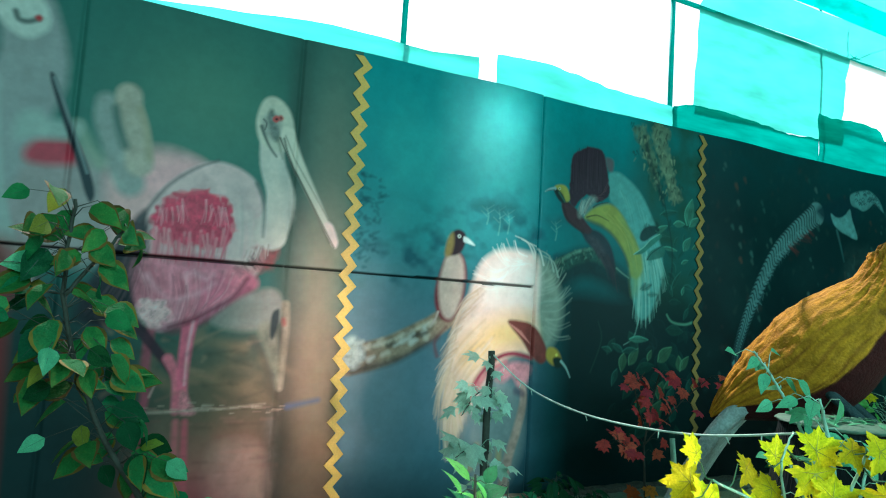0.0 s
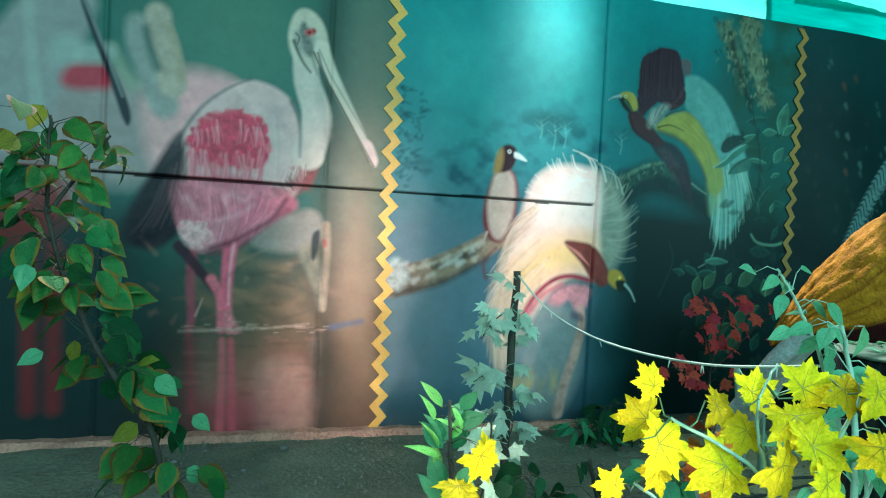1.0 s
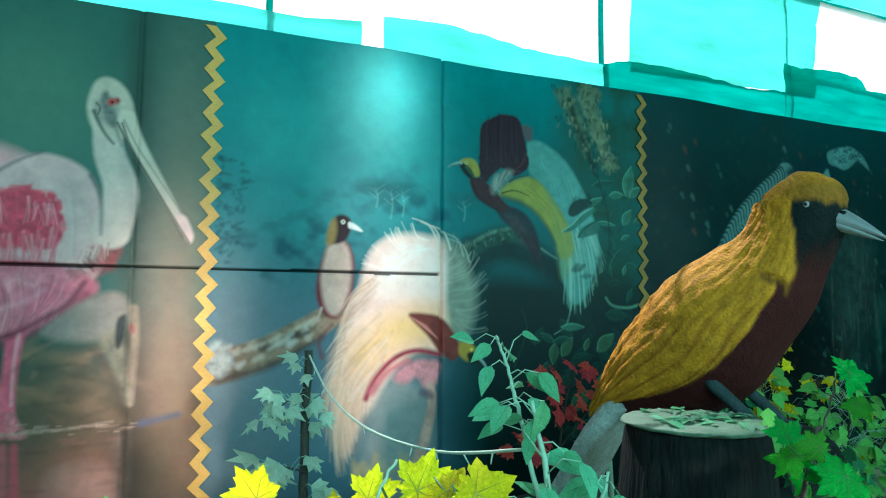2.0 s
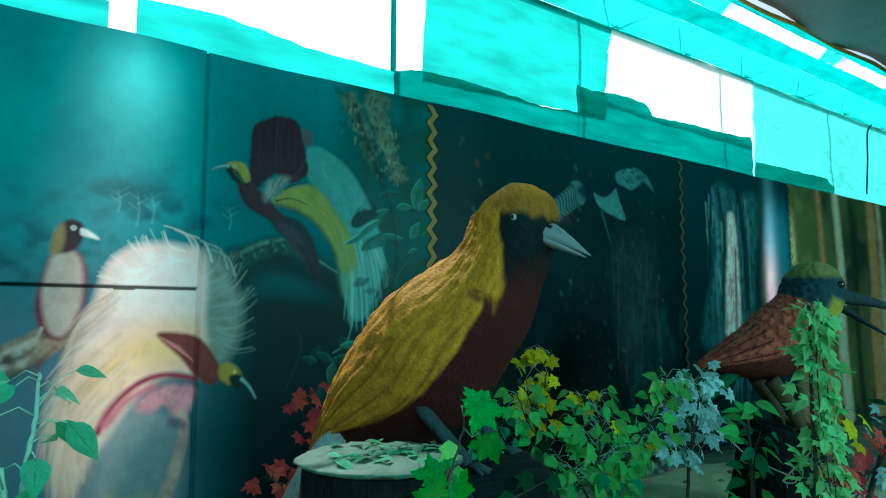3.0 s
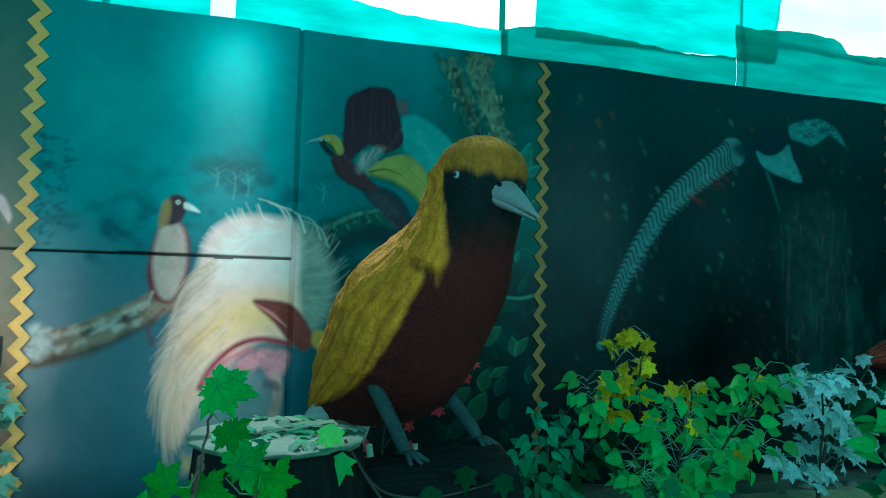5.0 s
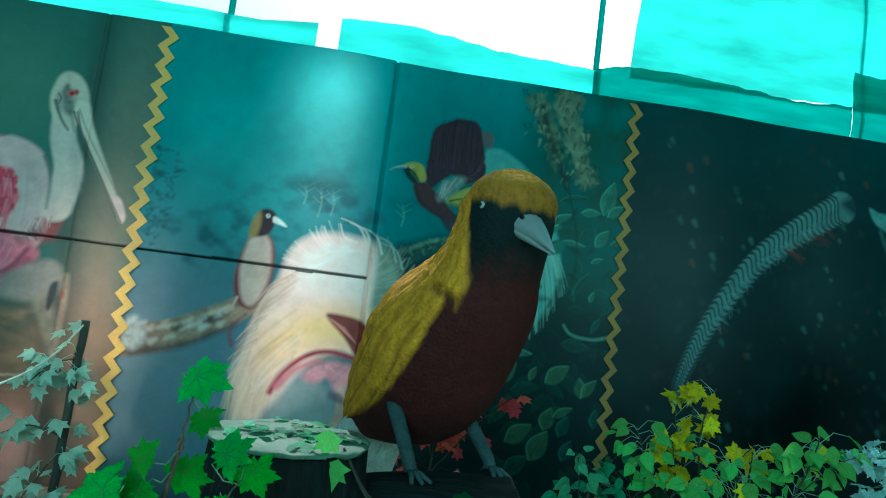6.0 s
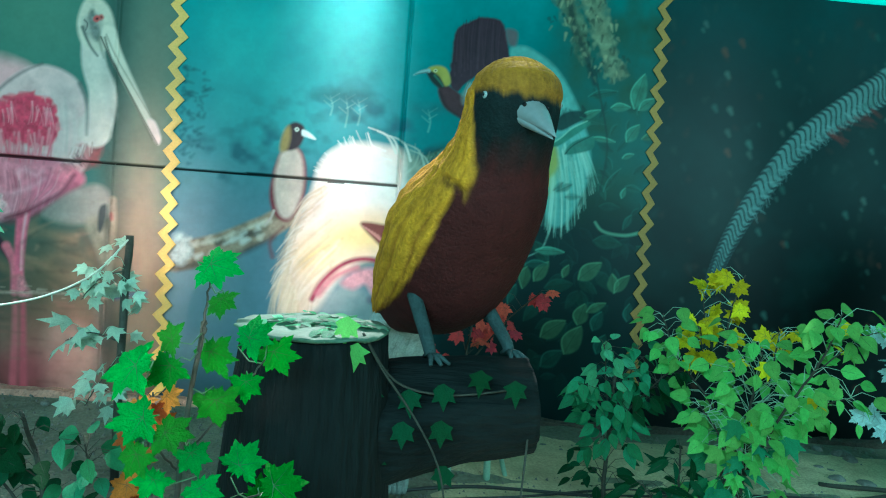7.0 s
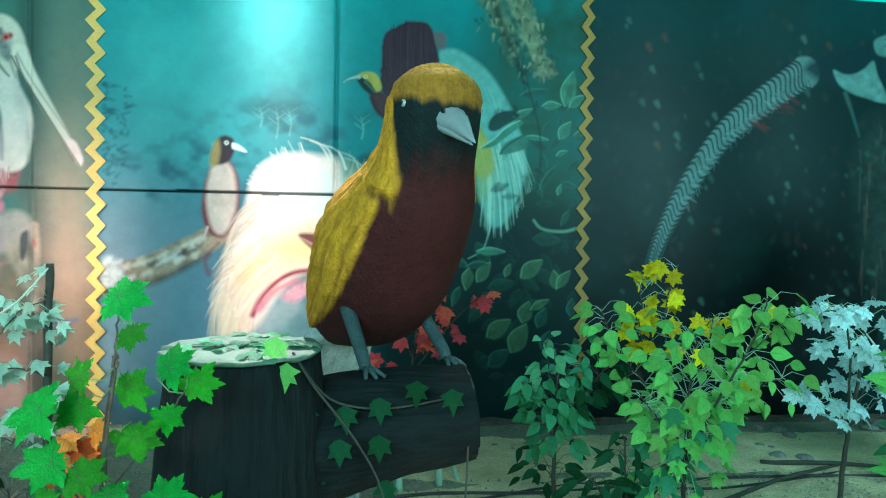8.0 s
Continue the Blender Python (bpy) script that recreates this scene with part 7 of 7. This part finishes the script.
plant("fern_clump", "dark green artificial fern at the wall foot", (2.95, 3.95, 0),
      [([(2.95, 3.95, -0.02), (2.95, 3.94, 0.12), (2.97, 3.92, 0.26)], 0.01, 0.004), ([(2.95, 3.95, 0), (2.8, 3.9, 0.1), (2.68, 3.85, 0.14)], 0.006, 0.003), ([(2.95, 3.95, 0), (3.1, 3.9, 0.1), (3.25, 3.8, 0.14)], 0.006, 0.003)],
      [dict(count=40, shape="long", mat="dark_green", size=0.13, reach=0.12, span=(0.1, 1), lift=0.6), dict(count=26, stem=1, shape="long", mat="ficus_green", size=0.12, reach=0.1), dict(count=26, stem=2, shape="long", mat="dark_green", size=0.12, reach=0.1)], 17)

plant("maple_stake", "bright green artificial maple vine on a dark stake", (2.66, 1.47, 0),
      [([(2.66, 1.5, -0.02), (2.67, 1.46, 0.6), (2.72, 1.41, 1.02), (2.73, 1.40, 1.03)], 0.008, 0.004), ([(2.72, 1.41, 1.0), (2.735, 1.38, 1.1), (2.745, 1.37, 1.17)], 0.003, 0.002),
       ([(2.67, 1.46, 0.72), (2.76, 1.5, 0.84), (2.83, 1.54, 0.95)], 0.003, 0.002), ([(2.67, 1.46, 0.7), (2.64, 1.38, 0.8), (2.62, 1.33, 0.92)], 0.003, 0.002), ([(2.66, 1.48, 0.5), (2.78, 1.46, 0.62), (2.9, 1.46, 0.68)], 0.003, 0.002), ([(2.66, 1.48, 0.5), (2.65, 1.36, 0.66), (2.64, 1.33, 0.78)], 0.003, 0.002)],
      [dict(count=3, stem=4, shape="maple", mat="maple_green", size=0.1, reach=0.07, span=(0.1, 0.6)), dict(count=3, stem=5, shape="maple", mat="maple_green", size=0.1, reach=0.07, span=(0.0, 0.5))], 18, "twig", "green_twig",
      single=("maple", "maple_green", ((2.761, 1.355, 1.172, 0.133, -20), (2.784, 1.362, 1.102, 0.095, -70), (2.665, 1.356, 1.021, 0.095, 170), (2.626, 1.276, 0.976, 0.15, 200), (2.672, 1.379, 0.947, 0.105, -120), (2.73, 1.482, 0.965, 0.142, -60),
              (2.8, 1.541, 1.007, 0.123, 40), (2.855, 1.552, 0.959, 0.133, -60), (2.796, 1.519, 0.893, 0.1, -90), (2.749, 1.456, 0.858, 0.127, -80), (2.64, 1.314, 0.854, 0.119, -150), (2.703, 1.305, 0.837, 0.116, -10),
              (2.647, 1.285, 0.794, 0.108, -110), (2.664, 1.323, 0.731, 0.099, -120), (2.724, 1.396, 0.764, 0.093, -70), (2.815, 1.442, 0.74, 0.124, 60), (2.904, 1.439, 0.693, 0.14, 10), (2.765, 1.356, 0.705, 0.119, -60))))

plant("maple_spray", "small orange artificial maple sprig by the stake", (2.3, 2.25, 0),
      [([(2.3, 2.25, -0.02), (2.31, 2.24, 0.4), (2.32, 2.22, 0.66)], 0.006, 0.003)], [dict(count=9, shape="maple", mat="maple_orange", size=0.1, reach=0.06, span=(0.55, 1)), dict(count=7, shape="maple", mat="maple_orange", size=0.1, reach=0.06, span=(0.1, 0.5))], 19)

plant("dark_shrub", "dark green artificial shrub low on the bed", (1.95, 2.3, 0),
      [([(1.95, 2.3, -0.02), (1.93, 2.3, 0.3), (1.86, 2.28, 0.55)], 0.014, 0.006), ([(1.95, 2.3, 0.1), (1.75, 2.3, 0.35), (1.62, 2.3, 0.5)], 0.006, 0.003), ([(1.95, 2.3, 0.1), (2.1, 2.25, 0.35), (2.12, 2.2, 0.48)], 0.006, 0.003)],
      [dict(count=22, shape="round", mat="dark_green", size=0.085, reach=0.13, span=(0.1, 1)), dict(count=22, stem=1, shape="round", mat="dark_green", size=0.1, reach=0.1), dict(count=18, stem=2, shape="round", mat="ficus_green", size=0.09, reach=0.1)], 20)

plant("ficus_shrub", "small artificial ficus with glossy dark leaves", (4.14, 3.0, 0),
      [([(4.14, 3.0, -0.02), (4.13, 2.99, 0.3), (4.14, 2.98, 0.66)], 0.012, 0.007), ([(4.13, 2.98, 0.4), (4.02, 2.94, 0.55), (3.92, 2.92, 0.6)], 0.004, 0.002), ([(4.13, 2.98, 0.4), (4.26, 2.95, 0.58), (4.34, 2.93, 0.68)], 0.004, 0.002), ([(4.13, 2.98, 0.4), (4.1, 3.0, 0.66), (4.08, 3.0, 0.8)], 0.004, 0.002), ([(4.13, 2.98, 0.4), (4.22, 3.02, 0.66), (4.26, 3.04, 0.8)], 0.004, 0.002)],
      [dict(count=56, shape="oval", mat="ficus_green", size=0.095, reach=0.15, span=(0.5, 1.0), loose=0.95), dict(count=24, stem=1, shape="oval", mat="ficus_green", size=0.09, reach=0.1, loose=0.95), dict(count=30, stem=2, shape="oval", mat="dark_green", size=0.09, reach=0.11, loose=0.95),
       dict(count=20, stem=3, shape="oval", mat="round_green", size=0.085, reach=0.09, loose=0.95), dict(count=18, stem=4, shape="oval", mat="ficus_green", size=0.085, reach=0.1, loose=0.95), dict(count=18, shape="oval", mat="dark_green", size=0.09, reach=0.16, span=(0.2, 0.5), loose=0.9)], 21)

plant("yellow_maple_shrub", "yellow artificial maple sprig rising behind the green shrub", (4.84, 3.28, 0),
      [([(4.84, 3.28, -0.02), (4.82, 3.28, 0.5), (4.8, 3.28, 0.92), (4.86, 3.28, 1.16)], 0.008, 0.003), ([(4.82, 3.28, 0.6), (4.7, 3.3, 0.85), (4.66, 3.3, 1.06)], 0.004, 0.002), ([(4.82, 3.28, 0.6), (4.94, 3.2, 0.8), (5.02, 3.16, 0.92)], 0.004, 0.002), ([(4.82, 3.28, 0.5), (4.68, 3.24, 0.7), (4.62, 3.22, 0.9)], 0.004, 0.002)],
      [dict(count=13, shape="maple", mat="maple_yellow", size=0.11, reach=0.17, span=(0.55, 1), loose=0.95), dict(count=11, stem=1, shape="maple", mat="maple_yellow", size=0.11, reach=0.14, span=(0.4, 1), loose=0.95), dict(count=7, stem=2, shape="maple", mat="maple_yellow", size=0.12, reach=0.08, span=(0.4, 1)), dict(count=7, stem=3, shape="maple", mat="maple_yellow", size=0.12, reach=0.08, span=(0.5, 1))], 22, "twig", "pale_twig")

LEAFY = dict(shape="round", mat="bush_green", droop=0.35, loose=0.75)
plant("green_shrub", "bright green artificial shrub with rounded leaves", (4.66, 2.76, 0),
      [([(4.66, 2.76, -0.02), (4.66, 2.75, 0.35), (4.66, 2.74, 0.6), (4.68, 2.72, 0.86)], 0.012, 0.004), ([(4.66, 2.75, 0.3), (4.72, 2.6, 0.62), (4.78, 2.46, 0.9), (4.8, 2.4, 1.08)], 0.007, 0.003),
       ([(4.66, 2.75, 0.35), (4.54, 2.88, 0.6), (4.42, 3.0, 0.78), (4.36, 3.04, 0.96)], 0.006, 0.003), ([(4.66, 2.75, 0.3), (4.84, 2.74, 0.5), (4.98, 2.7, 0.66), (5.06, 2.66, 0.7)], 0.006, 0.003),
       ([(4.66, 2.75, 0.3), (4.52, 2.72, 0.5), (4.42, 2.7, 0.62)], 0.006, 0.003), ([(4.66, 2.74, 0.4), (4.8, 2.86, 0.7), (4.86, 2.92, 0.92)], 0.006, 0.003), ([(4.78, 2.46, 0.86), (4.9, 2.44, 0.98), (4.98, 2.42, 1.02)], 0.003, 0.002)],
      [dict(LEAFY, count=54, size=0.082, reach=0.2, span=(0.35, 1)), dict(LEAFY, count=34, stem=1, size=0.078, reach=0.13, span=(0.3, 1)), dict(LEAFY, count=34, stem=2, size=0.078, reach=0.13, span=(0.3, 1)),
       dict(LEAFY, count=26, stem=3, size=0.08, reach=0.13), dict(LEAFY, count=26, stem=4, size=0.08, reach=0.13), dict(LEAFY, count=24, stem=5, size=0.08, reach=0.13), dict(LEAFY, count=12, stem=6, size=0.074, reach=0.06, span=(0.2, 1)),
       dict(count=46, shape="ivy", mat="bush_green", size=0.11, reach=0.24, span=(0.2, 0.8), loose=0.8), dict(count=16, shape="ivy", mat="ficus_green", size=0.11, reach=0.2, span=(0.2, 0.6)), dict(count=3, stem=1, shape="ivy", mat="maple_yellow", size=0.08, reach=0.1, span=(0.4, 0.9)), dict(count=2, shape="ivy", mat="maple_yellow", size=0.09, reach=0.14, span=(0.5, 0.9))], 23, "twig", "pale_twig")

plant("low_shrub", "low dark artificial shrub with narrow leaves", (4.42, 2.78, 0),
      [([(4.42, 2.78, -0.02), (4.4, 2.78, 0.2), (4.38, 2.76, 0.42)], 0.008, 0.004), ([(4.42, 2.78, 0), (4.55, 2.76, 0.2), (4.6, 2.74, 0.34)], 0.006, 0.003), ([(4.42, 2.78, 0), (4.3, 2.76, 0.15), (4.22, 2.74, 0.25)], 0.006, 0.003)],
      [dict(count=24, stem=k, shape="long", mat=m, size=0.12, reach=0.11, span=(0.15, 1)) for k, m in ((0, "dark_green"), (1, "ficus_green"), (2, "dark_green"))], 24)

plant("silver_maple_shrub", "silvery blue artificial maple shrub on a dark stem", (5.4, 2.74, 0),
      [([(5.4, 2.74, -0.02), (5.42, 2.74, 0.35), (5.46, 2.72, 0.7), (5.46, 2.68, 1.02)], 0.013, 0.005), ([(5.42, 2.73, 0.5), (5.3, 2.58, 0.8), (5.18, 2.48, 1.0), (5.06, 2.44, 1.02)], 0.006, 0.003), ([(5.43, 2.73, 0.5), (5.62, 2.76, 0.8), (5.76, 2.74, 1.06)], 0.006, 0.003),
       ([(5.42, 2.73, 0.42), (5.32, 2.66, 0.56), (5.24, 2.62, 0.62)], 0.005, 0.002), ([(5.42, 2.73, 0.45), (5.6, 2.74, 0.6), (5.72, 2.72, 0.7)], 0.005, 0.002)],
      [dict(count=20, shape="maple", mat="ivy_white", size=0.095, reach=0.17, span=(0.5, 1), loose=0.9), dict(count=24, stem=1, shape="maple", mat="ivy_white", size=0.09, reach=0.11, span=(0.35, 1), droop=0.8, loose=0.9)] + [dict(count=13, stem=k, shape="maple", mat="ivy_white", size=0.095, reach=0.12, span=(0.3, 1), loose=0.9) for k in (2, 3, 4)], 25, "twig", "pale_twig")

plant("hanging_vine", "light green artificial vine wound round a thin pole", (5.08, 1.84, 0),
      [([(5.1, 1.84, -0.02), (5.09, 1.84, 0.7), (5.08, 1.82, 1.42)], 0.01, 0.008), ([(5.08, 1.8, 1.4), (5.04, 1.78, 1.0), (5.1, 1.78, 0.5), (5.06, 1.78, 0.1)], 0.003, 0.003), ([(5.08, 1.8, 1.4), (5.13, 1.78, 1.0), (5.14, 1.78, 0.6), (5.2, 1.78, 0.2)], 0.003, 0.003)],
      [dict(count=90, shape="ivy", mat="vine_green", size=0.095, reach=0.08, span=(0.05, 1), droop=0.7, loose=0.8), dict(count=80, stem=1, shape="oval", mat="vine_green", size=0.08, reach=0.07, span=(0, 1), droop=0.8, loose=0.8), dict(count=76, stem=2, shape="ivy", mat="vine_green", size=0.09, reach=0.07, span=(0, 1), droop=0.7, loose=0.8)], 26, "twig", "pale_twig")

plant("broadleaf_plant", "broad-leaved green artificial plant", (5.42, 2.34, 0),
      [([(5.42, 2.34, -0.02), (5.4, 2.33, 0.5), (5.38, 2.32, 0.95)], 0.012, 0.006), ([(5.41, 2.33, 0.3), (5.44, 2.33, 0.6), (5.46, 2.3, 0.75)], 0.006, 0.003)],
      [dict(count=22, shape="oval", mat="bush_green", size=0.12, reach=0.07, span=(0.4, 1), droop=-0.2, splay=0.9), dict(count=12, stem=1, shape="oval", mat="ficus_green", size=0.12, reach=0.07, droop=0.1), dict(count=10, shape="oval", mat="dark_green", size=0.12, reach=0.08, span=(0.1, 0.4))], 27)

plant("maple_spray", "red and yellow artificial maple shrub", (5.62, 1.95, 0),
      [([(5.62, 1.95, -0.02), (5.62, 1.94, 0.5), (5.58, 1.92, 0.92)], 0.008, 0.004), ([(5.62, 1.94, 0.4), (5.7, 1.85, 0.6), (5.76, 1.8, 0.7)], 0.005, 0.002), ([(5.62, 1.94, 0.4), (5.5, 1.9, 0.55), (5.46, 1.88, 0.66)], 0.005, 0.002)],
      [dict(count=9, shape="maple", mat="maple_yellow", size=0.095, reach=0.1, span=(0.7, 1)), dict(count=16, stem=1, shape="maple", mat="maple_red", size=0.11, reach=0.12), dict(count=14, stem=2, shape="maple", mat="maple_red", size=0.11, reach=0.1)], 28)

plant("silver_ivy_branch", "dark branch with silvery artificial ivy", (6.2, 1.95, 0),
      [([(5.95, 2.1, -0.02), (6.05, 1.95, 0.6), (6.3, 1.75, 1.15)], 0.02, 0.01)], [dict(count=22, shape="ivy", mat="ivy_white", size=0.09, reach=0.12, span=(0.45, 1)), dict(count=18, shape="oval", mat="dark_green", size=0.09, reach=0.12, span=(0.2, 0.9))], 29)


# leaves that lie on the stump's cut top, and the ivy that hangs over the log
rng = random.Random(31)
litter = thing("fallen_leaves", (2.885, 1.955, 0.978), "loose green artificial leaves on the cut stump", "leaves")
for k in range(40):
    a, r = rng.uniform(0, 6.28), 0.175 * math.sqrt(rng.random())
    put_leaf(litter, (2.885, 1.955, 0.978), (2.885 + r * math.cos(a), 1.955 + r * math.sin(a), 0.982 + 0.003 * rng.random()), (rng.uniform(-0.04, 0.04), rng.uniform(-0.05, 0.03), 1), (rng.uniform(-1, 1), rng.uniform(-1, 1), 0),
             rng.uniform(0.05, 0.075), rng.choice(["ivy", "oval", "oval"]), rng.choice(["frost_green", "frost_green", "round_green"]), rng.randrange(3))
ivy = thing("ivy_vine", (3.2, 1.9, 0.5), "dark artificial ivy trailing over the black log", "plant", "artificial plants")
for x, z, m in ((3.06, 0.80, "dark_green"), (3.18, 0.79, "dark_green"), (3.28, 0.81, "dark_green"), (3.39, 0.85, "dark_green"), (3.49, 0.83, "dark_green"), (3.17, 0.70, "dark_green"), (3.09, 0.61, "dark_green"), (3.28, 0.71, "dark_green"), (3.31, 0.54, "dark_green"), (3.03, 0.93, "bush_green"), (3.0, 1.0, "bush_green")):
    dz = abs(z - 0.71)
    y = 2.06 - math.sqrt(max(0.19 ** 2 - dz * dz, 0.004)) - 0.025 if x > 3.05 else 1.78
    put_leaf(ivy, (3.2, 1.9, 0.5), (x, y, z + 0.03), (rng.uniform(-0.2, 0.2), -1, 0.25), (rng.uniform(-0.4, 0.4), 0, -1), 0.085, "ivy", m, rng.randrange(3))
g = Geo()
for pts in ([(3.04, 1.82, 0.98), (3.1, 1.83, 0.88), (3.2, 1.86, 0.74), (3.28, 1.86, 0.6), (3.32, 1.9, 0.42)], [(3.04, 1.82, 0.98), (3.14, 1.86, 0.84), (3.3, 1.9, 0.8), (3.5, 1.94, 0.82)], [(3.56, 1.98, 0.8), (3.55, 1.95, 0.6), (3.54, 1.98, 0.2), (3.54, 2.0, 0.0)]):
    g.tube([Vector(p) - Vector((3.2, 1.9, 0.5)) for p in curve(pts, 6)], 0.004, 0.003, 5)
part("stem", g, M["twig"]).parent = ivy


# ---- cords, sticks, stones ----
def cord(name, pts, r, mat, label, nubs=0):
    line = curve(pts, 10)
    g = Geo().tube(line, r, r * 0.9, 7, 0, 0.12)
    for k in range(nubs):
        p = line[rng.randrange(2, len(line) - 2)]
        g.tube([p, (p[0] + rng.uniform(-0.015, 0.015), p[1] - 0.005, p[2] - 0.025)], r * 0.6, r * 0.3, 5)
    return tagged(part(name, g, M[mat]), label, "cord", "cords")


cord("vine_cord", [(1.876, 3.01, 1.12), (1.89, 2.7, 1.0), (1.91, 2.3, 0.95), (1.95, 1.85, 0.97), (2.0, 1.5, 1.04)], 0.0042, "rope", "pale leafless vine cord strung between the plants", 9)
cord("vine_cord", [(5.46, 2.7, 0.9), (5.6, 2.5, 0.6), (5.6, 2.2, 0.5), (5.3, 2.1, 0.55), (5.1, 1.86, 0.75)], 0.004, "rope", "pale leafless vine cord strung between the plants", 4)
cord("cable", [(2.9, 3.0, 0.0), (3.5, 3.2, 0.01), (4.2, 3.18, 0.012), (5.0, 3.3, 0.01), (5.8, 3.3, 0.01), (7.5, 3.2, 0.0)], 0.009, "cable", "black cable lying on the dirt bed")
cord("cable", [(3.1, 3.0, 0.0), (3.7, 3.1, 0.01), (4.4, 3.28, 0.012), (5.1, 3.18, 0.01), (6.4, 3.5, 0.01)], 0.007, "cable", "black cable lying on the dirt bed")
for p, q in (((5.0, 3.0, 0.02), (5.9, 3.4, 0.03)), ((5.5, 3.5, 0.02), (6.3, 3.2, 0.05)), ((5.3, 2.4, 0.02), (6.0, 2.9, 0.02)), ((1.2, 3.2, 0.01), (1.0, 3.0, 0.02))):
    m = (Vector(p) + Vector(q)) / 2 + Vector((0.02, 0.03, 0.01))
    tagged(part("stick", Geo().tube(curve([p, m, q], 5), 0.014, 0.008, 7, 0, 0.2), M["twig"]), "dry dark stick lying on the dirt bed", "stick", "sticks")
tagged(part("net_wire", Geo().tube(curve([(12.4, 4.36, 4.15), (12.25, 4.36, 4.0), (12.2, 4.36, 3.6), (12.1, 4.36, 3.1)], 8), 0.012, n=6), M["cable"]), "black wire hanging on the green net", "wire", kind="structure")
tagged(part("pipe", Geo().tube([(8.2, 3.1, 0.06), (11.5, 3.2, 0.06)], 0.04, n=12), M["stone"]), "grey pipe lying along the bed", "pipe")


for pts, r in (([(3.42, 3.3, -0.02), (3.40, 3.3, 0.3), (3.36, 3.3, 0.62)], 0.022), ([(3.63, 3.36, -0.02), (3.62, 3.36, 0.3), (3.6, 3.36, 0.6)], 0.02), ([(3.74, 3.4, -0.02), (3.66, 3.38, 0.2), (3.5, 3.36, 0.42)], 0.014)):
    tagged(part("bare_stalk", Geo().tube(curve(pts, 5), r, r * 0.7, 9, 0, 0.08), M["pale_twig"]), "pale bare plastic stalk standing behind the log", "stalk", "bare stalks")


def stone(at, r, seed):
    g = Geo()
    q = random.Random(seed)
    s = (q.uniform(0.8, 1.4), q.uniform(0.7, 1.1), q.uniform(0.45, 0.75))
    g.ball((0, 0, 0), r, 8, 0, s)
    g.v = [tuple(Vector(v) * (1 + 0.35 * noise.noise((v[0] / r + seed, v[1] / r, v[2] / r)))) for v in g.v]
    ob = part("stone", g, M["stone"], None, "", False)
    ob.location = at
    return tagged(ob, "rough grey stone on the dirt bed", "stone", "stones")


for k in range(34):
    x = rng.uniform(5.6, 7.4) if k < 18 else rng.uniform(0.3, 5.0)
    r = rng.uniform(0.02, 0.07) if k < 18 else rng.uniform(0.01, 0.025)
    stone((x, rng.uniform(3.5, 4.2), r * 0.35), r, k)
g = Geo()
for k in range(2600):
    x, y, r = rng.uniform(0.0, 7.5), rng.uniform(2.9, 4.28), rng.uniform(0.003, 0.012)
    g.add([(x - r, y, 0), (x + r * 0.5, y - r, 0), (x + r * 0.6, y + r, 0), (x, y, r * 1.2)], [(0, 1, 3), (1, 2, 3), (2, 0, 3)])
g.v = [(a, b, c + 0.004) for a, b, c in g.v]
tagged(part("gravel", g, M["stone"], None, "", False), "loose crumbs of dirt and gravel on the bed", "gravel", kind="stuff")
g = Geo()
g.box((3.2, -2.9, -0.005), (12, 2.98, 0.016))
tagged(part("pavement", g, M["sand"], None, "", False), "pale sandy concrete strip in front of the bed", "pavement", kind="structure")
